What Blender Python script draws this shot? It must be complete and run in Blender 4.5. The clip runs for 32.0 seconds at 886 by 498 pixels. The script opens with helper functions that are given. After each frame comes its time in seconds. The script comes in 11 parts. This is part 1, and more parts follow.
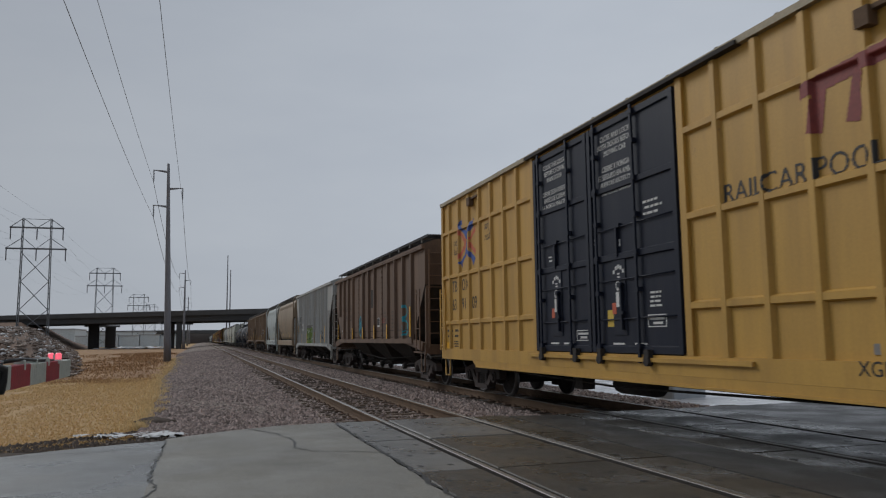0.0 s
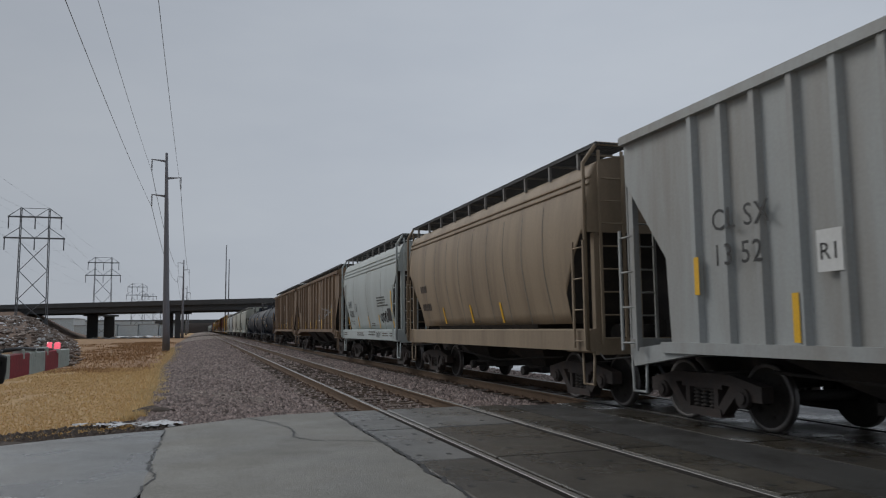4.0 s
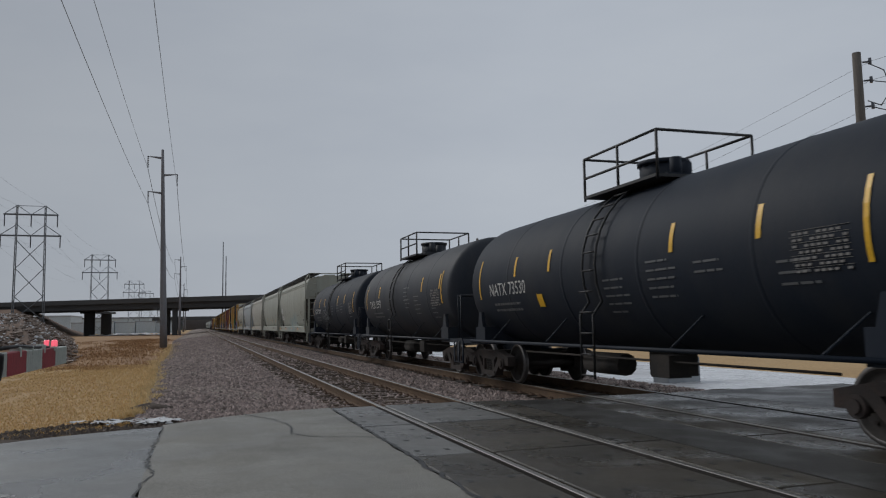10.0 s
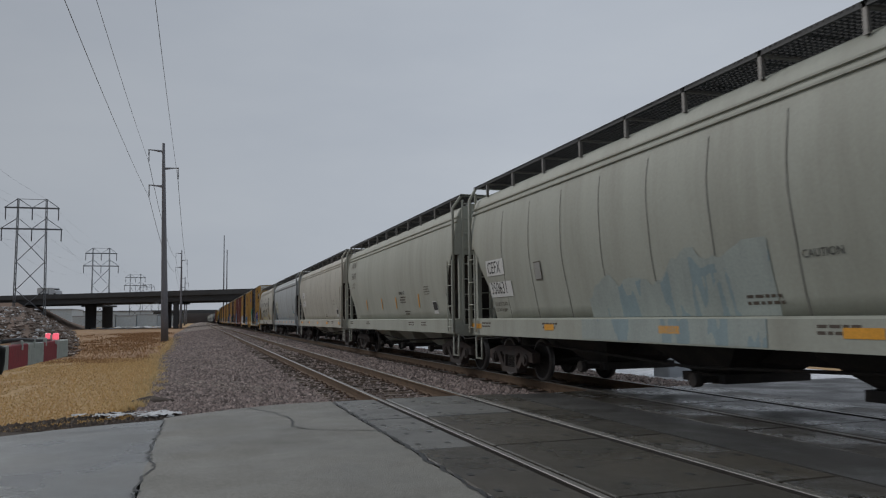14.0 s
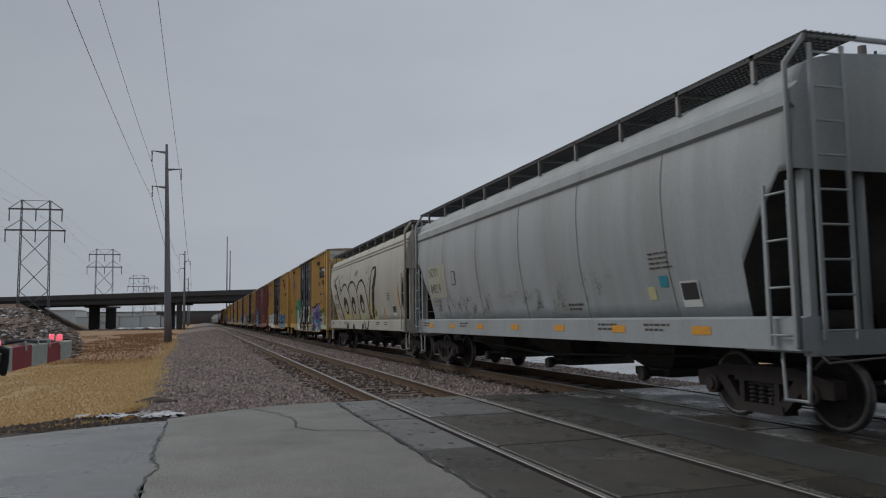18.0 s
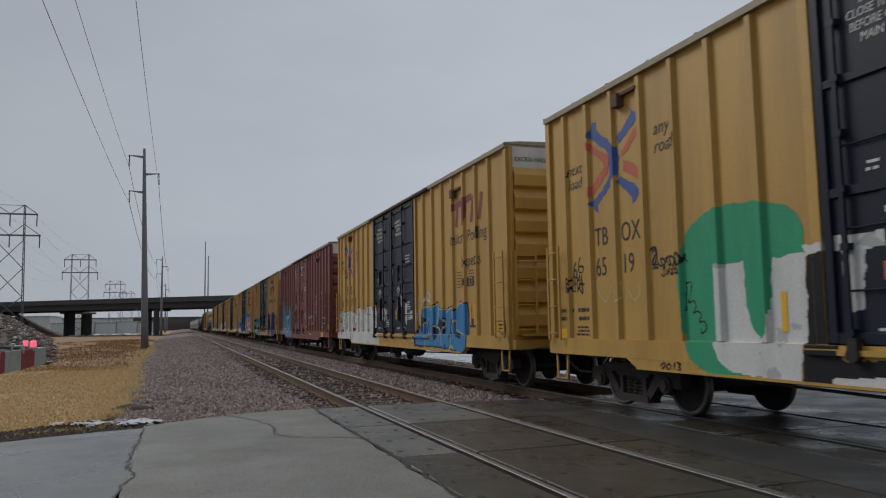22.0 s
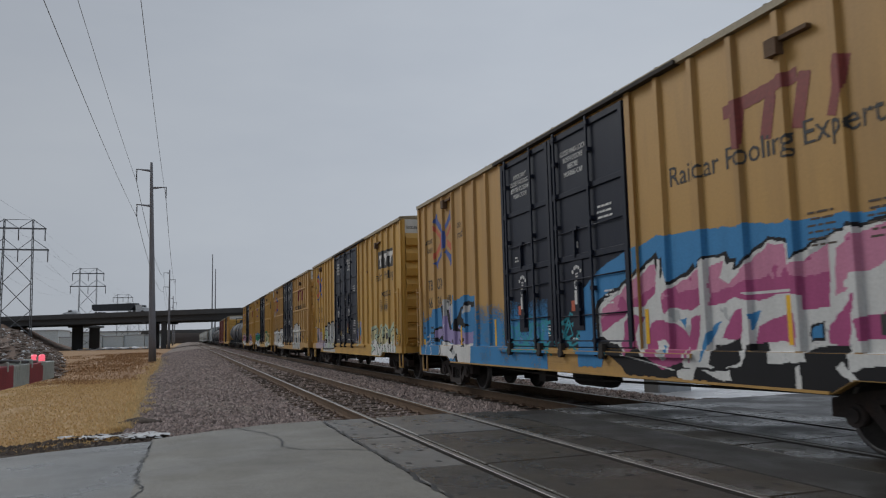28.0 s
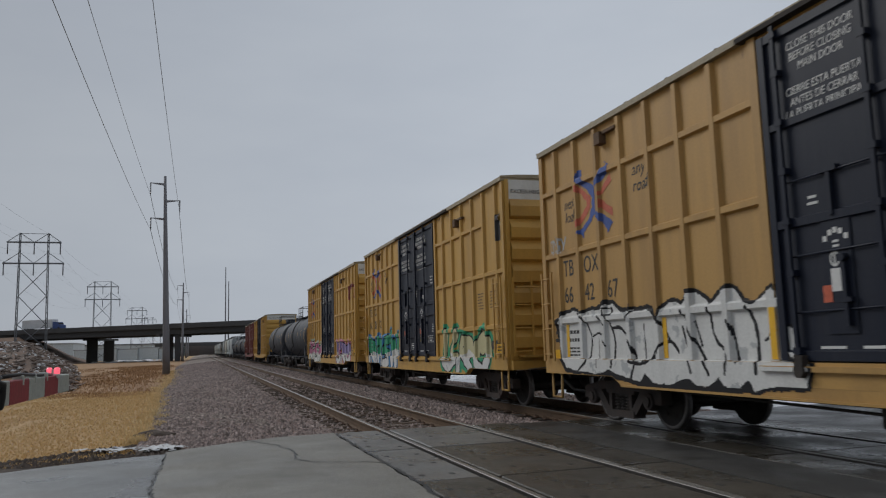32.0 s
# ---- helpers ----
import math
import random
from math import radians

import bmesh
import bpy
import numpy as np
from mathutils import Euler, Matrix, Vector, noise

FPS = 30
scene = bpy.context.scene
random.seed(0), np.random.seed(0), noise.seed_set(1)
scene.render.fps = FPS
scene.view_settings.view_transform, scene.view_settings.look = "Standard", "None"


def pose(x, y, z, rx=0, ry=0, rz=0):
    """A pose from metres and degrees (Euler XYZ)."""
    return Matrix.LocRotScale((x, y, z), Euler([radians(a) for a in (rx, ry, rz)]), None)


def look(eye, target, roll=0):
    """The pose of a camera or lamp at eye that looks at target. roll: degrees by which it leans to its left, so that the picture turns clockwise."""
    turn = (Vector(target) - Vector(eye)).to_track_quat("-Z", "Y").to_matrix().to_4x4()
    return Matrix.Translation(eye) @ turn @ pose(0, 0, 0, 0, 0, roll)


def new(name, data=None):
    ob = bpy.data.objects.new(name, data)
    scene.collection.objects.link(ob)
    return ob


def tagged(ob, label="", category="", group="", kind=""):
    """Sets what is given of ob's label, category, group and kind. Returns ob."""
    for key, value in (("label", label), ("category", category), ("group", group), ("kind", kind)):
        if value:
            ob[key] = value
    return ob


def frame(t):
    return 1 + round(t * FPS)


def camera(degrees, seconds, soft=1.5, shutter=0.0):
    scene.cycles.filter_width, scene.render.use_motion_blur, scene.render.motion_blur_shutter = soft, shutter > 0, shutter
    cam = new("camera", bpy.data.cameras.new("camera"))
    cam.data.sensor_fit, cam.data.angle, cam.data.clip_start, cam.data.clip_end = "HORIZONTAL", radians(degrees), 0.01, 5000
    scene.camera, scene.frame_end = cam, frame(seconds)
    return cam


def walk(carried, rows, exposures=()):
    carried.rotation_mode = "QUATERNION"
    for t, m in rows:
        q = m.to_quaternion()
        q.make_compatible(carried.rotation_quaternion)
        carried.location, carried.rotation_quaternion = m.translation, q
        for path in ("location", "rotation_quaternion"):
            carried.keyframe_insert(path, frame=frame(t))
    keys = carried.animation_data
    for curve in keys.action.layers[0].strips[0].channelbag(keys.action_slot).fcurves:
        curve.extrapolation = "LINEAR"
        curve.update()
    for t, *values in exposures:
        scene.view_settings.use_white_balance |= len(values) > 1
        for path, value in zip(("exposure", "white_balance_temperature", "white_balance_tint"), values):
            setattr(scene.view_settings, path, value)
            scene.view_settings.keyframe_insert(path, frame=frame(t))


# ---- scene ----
cam = camera(60.0, 32.0, soft=1.15, shutter=0.1)
EYE = (0.0, 0.0, 1.41)
# seconds, heading, upward tilt, lean: a hand-held camera that stays in its place
PATH = [
    (0.0, -17.37, 6.59, 0.69),
    (0.5, -17.13, 6.45, 0.69),
    (1.0, -16.98, 6.40, 0.71),
    (1.5, -17.21, 6.33, 0.70),
    (2.0, -17.02, 6.19, 0.63),
    (2.5, -17.11, 6.24, 0.65),
    (3.0, -17.49, 6.09, 0.79),
    (3.5, -17.40, 5.98, 0.66),
    (5.5, -17.86, 5.39, 0.54),
    (6.0, -17.72, 5.32, 0.56),
    (6.5, -17.54, 5.28, 0.47),
    (7.0, -17.49, 5.38, 0.42),
    (7.5, -17.69, 5.41, 0.54),
    (8.0, -17.35, 5.34, 0.53),
    (8.5, -17.58, 5.38, 0.76),
    (9.0, -17.65, 5.38, 0.80),
    (9.5, -17.67, 5.47, 0.88),
    (10.0, -17.67, 5.51, 0.91),
    (10.5, -17.79, 5.53, 0.83),
    (11.0, -17.82, 5.39, 0.79),
    (11.5, -18.04, 5.38, 0.73),
    (12.0, -17.91, 5.50, 0.59),
    (12.5, -18.45, 6.13, 0.45),
    (13.0, -18.74, 6.18, 0.77),
    (13.5, -18.24, 6.22, 0.89),
    (14.0, -17.61, 5.05, 0.83),
    (14.5, -16.87, 4.60, 0.91),
    (15.0, -16.72, 4.29, 0.88),
    (15.5, -16.79, 4.56, 1.14),
    (17.5, -17.20, 4.99, 0.97),
    (18.0, -17.39, 5.09, 0.91),
    (18.5, -17.45, 5.08, 0.91),
    (19.0, -17.63, 5.20, 0.76),
    (19.5, -17.65, 5.17, 0.94),
    (20.0, -17.71, 5.26, 0.92),
    (20.5, -17.94, 5.30, 1.00),
    (21.0, -18.06, 5.37, 0.95),
    (21.5, -18.22, 5.38, 0.96),
    (22.0, -18.89, 5.51, 0.93),
    (22.5, -18.66, 5.53, 0.96),
    (23.0, -18.52, 5.71, 0.98),
    (23.5, -18.68, 5.86, 0.90),
    (24.0, -18.48, 6.00, 0.99),
    (24.5, -18.53, 6.15, 1.03),
    (26.5, -18.40, 6.13, 1.16),
    (27.0, -18.40, 6.11, 1.14),
    (27.5, -18.50, 6.20, 1.24),
    (28.0, -18.36, 6.33, 1.36),
    (28.5, -18.42, 6.33, 1.44),
    (29.0, -18.11, 6.42, 1.42),
    (29.5, -17.77, 6.86, 1.46),
    (30.0, -17.28, 6.74, 1.39),
    (30.5, -17.41, 6.99, 1.58),
    (31.0, -17.45, 7.09, 1.66),
    (31.5, -17.28, 7.14, 1.64),
    (32.0, -17.42, 7.20, 1.60),
]
walk(cam, [(t, pose(*EYE, 90 + p, r, y)) for t, y, p, r in PATH], [(0.0, 0.0), (6.0, -0.02), (9.0, -0.12), (13.0, -0.08), (19.0, -0.1), (22.5, 0.0), (32.0, 0.02)])

# ---- light: a closed grey overcast ----
scene.view_settings.exposure = 0.0
world = bpy.data.worlds.new("overcast")
scene.world = world
world.use_nodes = True
wn, wl = world.node_tree.nodes, world.node_tree.links
wn.clear()
w_out, w_bg = wn.new("ShaderNodeOutputWorld"), wn.new("ShaderNodeBackground")
w_sky, w_mix, w_ramp = wn.new("ShaderNodeTexSky"), wn.new("ShaderNodeMix"), wn.new("ShaderNodeValToRGB")
w_tc, w_map, w_noise = wn.new("ShaderNodeTexCoord"), wn.new("ShaderNodeMapping"), wn.new("ShaderNodeTexNoise")
w_sky.sky_type, w_sky.sun_disc = "NISHITA", False
w_sky.sun_elevation, w_sky.sun_rotation = radians(32), radians(330)
w_map.inputs["Scale"].default_value = (1.0, 1.0, 3.2)
w_noise.inputs["Scale"].default_value, w_noise.inputs["Detail"].default_value = 1.7, 5.0
w_noise.inputs["Roughness"].default_value = 0.55
w_ramp.color_ramp.elements[0].position, w_ramp.color_ramp.elements[1].position = 0.3, 0.72
w_ramp.color_ramp.elements[0].color = (3.93, 4.33, 4.97, 1)
w_ramp.color_ramp.elements[1].color = (4.60, 4.98, 5.52, 1)
w_mix.data_type = "RGBA"
w_mix.inputs["Factor"].default_value = 0.985
wl.new(w_tc.outputs["Generated"], w_map.inputs["Vector"])
wl.new(w_map.outputs["Vector"], w_noise.inputs["Vector"])
wl.new(w_noise.outputs["Fac"], w_ramp.inputs["Fac"])
wl.new(w_sky.outputs["Color"], w_mix.inputs[6])
wl.new(w_ramp.outputs["Color"], w_mix.inputs[7])
# the cloud is a little thicker towards the west
w_sep, w_grad, w_mul = wn.new("ShaderNodeSeparateXYZ"), wn.new("ShaderNodeMapRange"), wn.new("ShaderNodeMix")
w_grad.inputs["From Min"].default_value, w_grad.inputs["From Max"].default_value = -0.3, 0.4
w_grad.inputs["To Min"].default_value, w_grad.inputs["To Max"].default_value = 0.8, 1.05
w_mul.data_type, w_mul.blend_type = "RGBA", "MULTIPLY"
w_mul.inputs["Factor"].default_value = 1.0
wl.new(w_tc.outputs["Generated"], w_sep.inputs[0])
wl.new(w_sep.outputs["X"], w_grad.inputs["Value"])
wl.new(w_mix.outputs[2], w_mul.inputs[6])
wl.new(w_grad.outputs[0], w_mul.inputs[7])
wl.new(w_mul.outputs[2], w_bg.inputs["Color"])
wl.new(w_bg.outputs["Background"], w_out.inputs["Surface"])
w_bg.inputs["Strength"].default_value = 0.1
sun = new("sun", bpy.data.lights.new("sun", "SUN"))
sun.data.energy, sun.data.angle, sun.data.color = 1.2, radians(24), (1.0, 0.985, 0.96)
sun.matrix_world = look((-26, 34, 30), (0, 0, 0))


# ---- helpers for meshes ----
class Shape:
    """Collects faces, with a material slot for each, and makes one mesh of them."""

    def __init__(self):
        self.v, self.f, self.m, self.s = [], [], [], []

    def face(self, pts, slot=0, smooth=False):
        n = len(self.v)
        self.v += [tuple(p) for p in pts]
        self.f.append(tuple(range(n, n + len(pts))))
        self.m.append(slot)
        self.s.append(smooth)
        return self

    def box(self, x0, x1, y0, y1, z0, z1, slot=0):
        n = len(self.v)
        self.v += [(x, y, z) for x in (x0, x1) for y in (y0, y1) for z in (z0, z1)]
        for q in ((0, 1, 3, 2), (4, 6, 7, 5), (0, 4, 5, 1), (2, 3, 7, 6), (0, 2, 6, 4), (1, 5, 7, 3)):
            self.f.append(tuple(n + k for k in q))
            self.m.append(slot)
            self.s.append(False)
        return self

    def cut(self, x0, x1, y0, y1, z0, z1, b=0.02, slot=0):
        """A box with its upright edges and top chamfered."""
        n = len(self.v)
        ring = ((x0 + b, y0), (x1 - b, y0), (x1, y0 + b), (x1, y1 - b), (x1 - b, y1), (x0 + b, y1), (x0, y1 - b), (x0, y0 + b))
        cx, cy = (x0 + x1) / 2, (y0 + y1) / 2
        fx, fy = 1 - b / max(x1 - cx, b), 1 - b / max(y1 - cy, b)
        self.v += [(x, y, z0) for x, y in ring] + [(x, y, z1 - b) for x, y in ring]
        self.v += [(cx + (x - cx) * fx, cy + (y - cy) * fy, z1) for x, y in ring]
        for lev in (0, 8):
            for k in range(8):
                j = (k + 1) % 8
                self.f.append((n + lev + k, n + lev + j, n + lev + 8 + j, n + lev + 8 + k))
        self.f += [tuple(n + 16 + k for k in range(8)), tuple(n + 7 - k for k in range(8))]
        self.m += [slot] * 18
        self.s += [False] * 18
        return self

    def tube(self, p, q, r, n=8, slot=0, r2=None, caps=True):
        p, q = Vector(p), Vector(q)
        d = (q - p).normalized()
        a = d.orthogonal().normalized()
        b = d.cross(a)
        r2 = r if r2 is None else r2
        k0 = len(self.v)
        for c, rr in ((p, r), (q, r2)):
            for k in range(n):
                w = 2 * math.pi * k / n
                self.v.append(tuple(c + a * (rr * math.cos(w)) + b * (rr * math.sin(w))))
        for k in range(n):
            j = (k + 1) % n
            self.f.append((k0 + k, k0 + j, k0 + n + j, k0 + n + k))
            self.m.append(slot)
            self.s.append(n > 5)
        if caps:
            self.f += [tuple(k0 + n - 1 - k for k in range(n)), tuple(k0 + n + k for k in range(n))]
            self.m += [slot] * 2
            self.s += [False] * 2
        return self

    def path(self, pts, r, n=6, slot=0):
        """One bent tube through the points."""
        pts = [Vector(p) for p in pts]
        side_ = (pts[1] - pts[0]).orthogonal().normalized()
        rings = []
        for k, p in enumerate(pts):
            d0 = (p - pts[k - 1]).normalized() if k else (pts[1] - p).normalized()
            d1 = (pts[k + 1] - p).normalized() if k + 1 < len(pts) else d0
            d = (d0 + d1).normalized() if (d0 + d1).length > 0.1 else d0
            a = side_ - d * side_.dot(d)
            a = a.normalized() if a.length > 1e-3 else d.orthogonal().normalized()
            b = d.cross(a)
            wide = min(1.6, 1 / max(0.5, d.dot(d0)))
            rings.append([tuple(p + (a * math.cos(2 * math.pi * j / n) + b * math.sin(2 * math.pi * j / n)) * r * wide) for j in range(n)])
            side_ = a
        return self.loft(rings, slot, n > 4)

    def loft(self, rings, slot=0, smooth=True, closed=True, caps=True):
        """Skins rings of equally many points."""
        n0, n = len(self.v), len(rings[0])
        for ring in rings:
            self.v += [tuple(p) for p in ring]
        for i in range(len(rings) - 1):
            for k in range(n if closed else n - 1):
                j = (k + 1) % n
                self.f.append((n0 + i * n + k, n0 + i * n + j, n0 + (i + 1) * n + j, n0 + (i + 1) * n + k))
                self.m.append(slot)
                self.s.append(smooth)
        if caps:
            self.f += [tuple(n0 + n - 1 - k for k in range(n)), tuple(n0 + (len(rings) - 1) * n + k for k in range(n))]
            self.m += [slot] * 2
            self.s += [False] * 2
        return self

    def along(self, prof, y0, y1, slot=0, smooth=False):
        """A closed outline of (x, z), pulled along y."""
        return self.loft([[(x, y, z) for x, z in prof] for y in (y0, y1)], slot, smooth)

    def plate(self, prof, x0, x1, slot=0):
        """A closed outline of (y, z), pulled along x."""
        return self.loft([[(x, y, z) for y, z in prof] for x in (x0, x1)], slot, False)

    def mesh(self, name, *mats):
        me = bpy.data.meshes.new(name)
        me.from_pydata(self.v, [], self.f)
        me.polygons.foreach_set("material_index", self.m)
        me.polygons.foreach_set("use_smooth", self.s)
        for m in mats:
            me.materials.append(m)
        bm = bmesh.new()
        bm.from_mesh(me)
        bmesh.ops.recalc_face_normals(bm, faces=bm.faces)
        bm.to_mesh(me)
        bm.free()
        me.update()
        return me


MESHES = {}


def shared(key, make):
    """The mesh of that key, made once."""
    if key not in MESHES:
        MESHES[key] = make()
    return MESHES[key]


def put(name, me, parent=None, at=(0, 0, 0), turn=0.0, label=""):
    ob = new(name, me)
    ob.location = at
    if turn:
        ob.rotation_euler = (0, 0, radians(turn))
    ob.parent = parent
    return tagged(ob, label=label)


def thing(name, label, category, at=(0, 0, 0), group="", kind=""):
    ob = new(name)
    ob.location = at
    return tagged(ob, label, category, group, kind)


# ---- materials ----
def material(name, colour, rough=0.6, metal=0.0, dirt=None, amount=0.35, scale=1.2, stretch=(1, 1, 1), grain=40.0, bump=0.15, wet=0.0, vary=0.0, rust=0.0, spec=0.5, glow=0.0, contrast=1.0, cells=0.0, island=0.0):
    """A surface with stains at one scale, grain at another, and relief."""
    m = bpy.data.materials.new(name)
    m.use_nodes = True
    nt = m.node_tree
    nd, lk = nt.nodes, nt.links
    bs = nd["Principled BSDF"]
    tc, mp = nd.new("ShaderNodeTexCoord"), nd.new("ShaderNodeMapping")
    mp.inputs["Scale"].default_value = stretch
    info = nd.new("ShaderNodeObjectInfo")
    add = nd.new("ShaderNodeVectorMath")
    add.operation = "ADD"
    sc = nd.new("ShaderNodeVectorMath")
    sc.operation = "SCALE"
    sc.inputs[0].default_value = (37.0, 53.0, 19.0)
    lk.new(info.outputs["Random"], sc.inputs["Scale"])
    lk.new(tc.outputs["Object"], add.inputs[0])
    lk.new(sc.outputs[0], add.inputs[1])
    lk.new(add.outputs[0], mp.inputs["Vector"])
    n1, n2 = nd.new("ShaderNodeTexNoise"), nd.new("ShaderNodeTexNoise")
    n1.inputs["Scale"].default_value, n1.inputs["Detail"].default_value, n1.inputs["Roughness"].default_value = scale, 6.0, 0.65
    n2.inputs["Scale"].default_value, n2.inputs["Detail"].default_value = grain, 3.0
    lk.new(mp.outputs[0], n1.inputs["Vector"])
    lk.new(tc.outputs["Object"], n2.inputs["Vector"])
    ramp = nd.new("ShaderNodeMapRange")
    ramp.inputs["From Min"].default_value, ramp.inputs["From Max"].default_value = 0.42, 0.75
    lk.new(n1.outputs["Fac"], ramp.inputs["Value"])
    mul = nd.new("ShaderNodeMath")
    mul.operation = "MULTIPLY"
    mul.inputs[1].default_value = amount
    lk.new(ramp.outputs[0], mul.inputs[0])
    mix = nd.new("ShaderNodeMix")
    mix.data_type = "RGBA"
    mix.inputs[6].default_value = (*colour, 1)
    mix.inputs[7].default_value = (*(dirt or tuple(c * 0.45 for c in colour)), 1)
    lk.new(mul.outputs[0], mix.inputs["Factor"])
    g = nd.new("ShaderNodeMix")
    g.data_type, g.blend_type = "RGBA", "MULTIPLY"
    g.inputs["Factor"].default_value = 1.0
    gr = nd.new("ShaderNodeMapRange")
    gr.inputs["From Min"].default_value, gr.inputs["From Max"].default_value = 0.3, 0.7
    gr.inputs["To Min"].default_value, gr.inputs["To Max"].default_value = 1 - 0.16 * contrast, 1 + 0.12 * contrast
    lk.new(n2.outputs["Fac"], gr.inputs["Value"])
    lk.new(mix.outputs[2], g.inputs[6])
    lk.new(gr.outputs[0], g.inputs[7])
    last = g.outputs[2]
    vo = None
    if cells:
        vo, hs, br = nd.new("ShaderNodeTexVoronoi"), nd.new("ShaderNodeSeparateColor"), nd.new("ShaderNodeMapRange")
        vo.inputs["Scale"].default_value = cells
        lk.new(tc.outputs["Object"], vo.inputs["Vector"])
        lk.new(vo.outputs["Color"], hs.inputs[0])
        br.inputs["To Min"].default_value, br.inputs["To Max"].default_value = 0.5, 1.35
        lk.new(hs.outputs[0], br.inputs["Value"])
        cm = nd.new("ShaderNodeMix")
        cm.data_type, cm.blend_type = "RGBA", "MULTIPLY"
        cm.inputs["Factor"].default_value = 1.0
        lk.new(last, cm.inputs[6])
        lk.new(br.outputs[0], cm.inputs[7])
        last = cm.outputs[2]
    if vary:
        hv = nd.new("ShaderNodeHueSaturation")
        vr = nd.new("ShaderNodeMapRange")
        vr.inputs["To Min"].default_value, vr.inputs["To Max"].default_value = 1 - vary, 1 + vary
        lk.new(info.outputs["Random"], vr.inputs["Value"])
        lk.new(vr.outputs[0], hv.inputs["Value"])
        lk.new(last, hv.inputs["Color"])
        last = hv.outputs["Color"]
    if island:
        geo, iv, ir = nd.new("ShaderNodeNewGeometry"), nd.new("ShaderNodeHueSaturation"), nd.new("ShaderNodeMapRange")
        ir.inputs["To Min"].default_value, ir.inputs["To Max"].default_value = 1 - island, 1 + island
        lk.new(geo.outputs["Random Per Island"], ir.inputs["Value"])
        lk.new(ir.outputs[0], iv.inputs["Value"])
        lk.new(last, iv.inputs["Color"])
        last = iv.outputs["Color"]
    if rust:
        n3 = nd.new("ShaderNodeTexNoise")
        n3.inputs["Scale"].default_value, n3.inputs["Detail"].default_value, n3.inputs["Roughness"].default_value = 2.6, 8.0, 0.75
        mp3 = nd.new("ShaderNodeMapping")
        mp3.inputs["Scale"].default_value = (1, 1, 0.5)
        lk.new(add.outputs[0], mp3.inputs["Vector"])
        lk.new(mp3.outputs[0], n3.inputs["Vector"])
        r3 = nd.new("ShaderNodeMapRange")
        r3.inputs["From Min"].default_value, r3.inputs["From Max"].default_value = 0.72 - rust * 0.25, 0.78 - rust * 0.2
        lk.new(n3.outputs["Fac"], r3.inputs["Value"])
        x3 = nd.new("ShaderNodeMix")
        x3.data_type = "RGBA"
        x3.inputs[7].default_value = (0.12, 0.055, 0.03, 1)
        lk.new(r3.outputs[0], x3.inputs["Factor"])
        lk.new(last, x3.inputs[6])
        last = x3.outputs[2]
    lk.new(last, bs.inputs["Base Color"])
    bs.inputs["Roughness"].default_value, bs.inputs["Metallic"].default_value = rough, metal
    bs.inputs["Specular IOR Level"].default_value = spec
    if wet:
        wr = nd.new("ShaderNodeMapRange")
        wr.inputs["From Min"].default_value, wr.inputs["From Max"].default_value = 0.40, 0.62
        wr.inputs["To Min"].default_value, wr.inputs["To Max"].default_value = rough * (1 - wet), rough
        nw = nd.new("ShaderNodeTexNoise")
        nw.inputs["Scale"].default_value, nw.inputs["Detail"].default_value = 0.9, 5.0
        lk.new(tc.outputs["Object"], nw.inputs["Vector"])
        lk.new(nw.outputs["Fac"], wr.inputs["Value"])
        lk.new(wr.outputs[0], bs.inputs["Roughness"])
    if bump:
        bp = nd.new("ShaderNodeBump")
        bp.inputs["Strength"].default_value, bp.inputs["Distance"].default_value = bump, 0.02
        if vo:
            inv = nd.new("ShaderNodeMath")
            inv.operation = "SUBTRACT"
            inv.inputs[0].default_value = 1.0
            lk.new(vo.outputs["Distance"], inv.inputs[1])
            lk.new(inv.outputs[0], bp.inputs["Height"])
            bp.inputs["Distance"].default_value = 0.05
        else:
            lk.new(n2.outputs["Fac"], bp.inputs["Height"])
        lk.new(bp.outputs[0], bs.inputs["Normal"])
    if glow:
        bs.inputs["Emission Color"].default_value, bs.inputs["Emission Strength"].default_value = (*colour, 1), glow
    return m


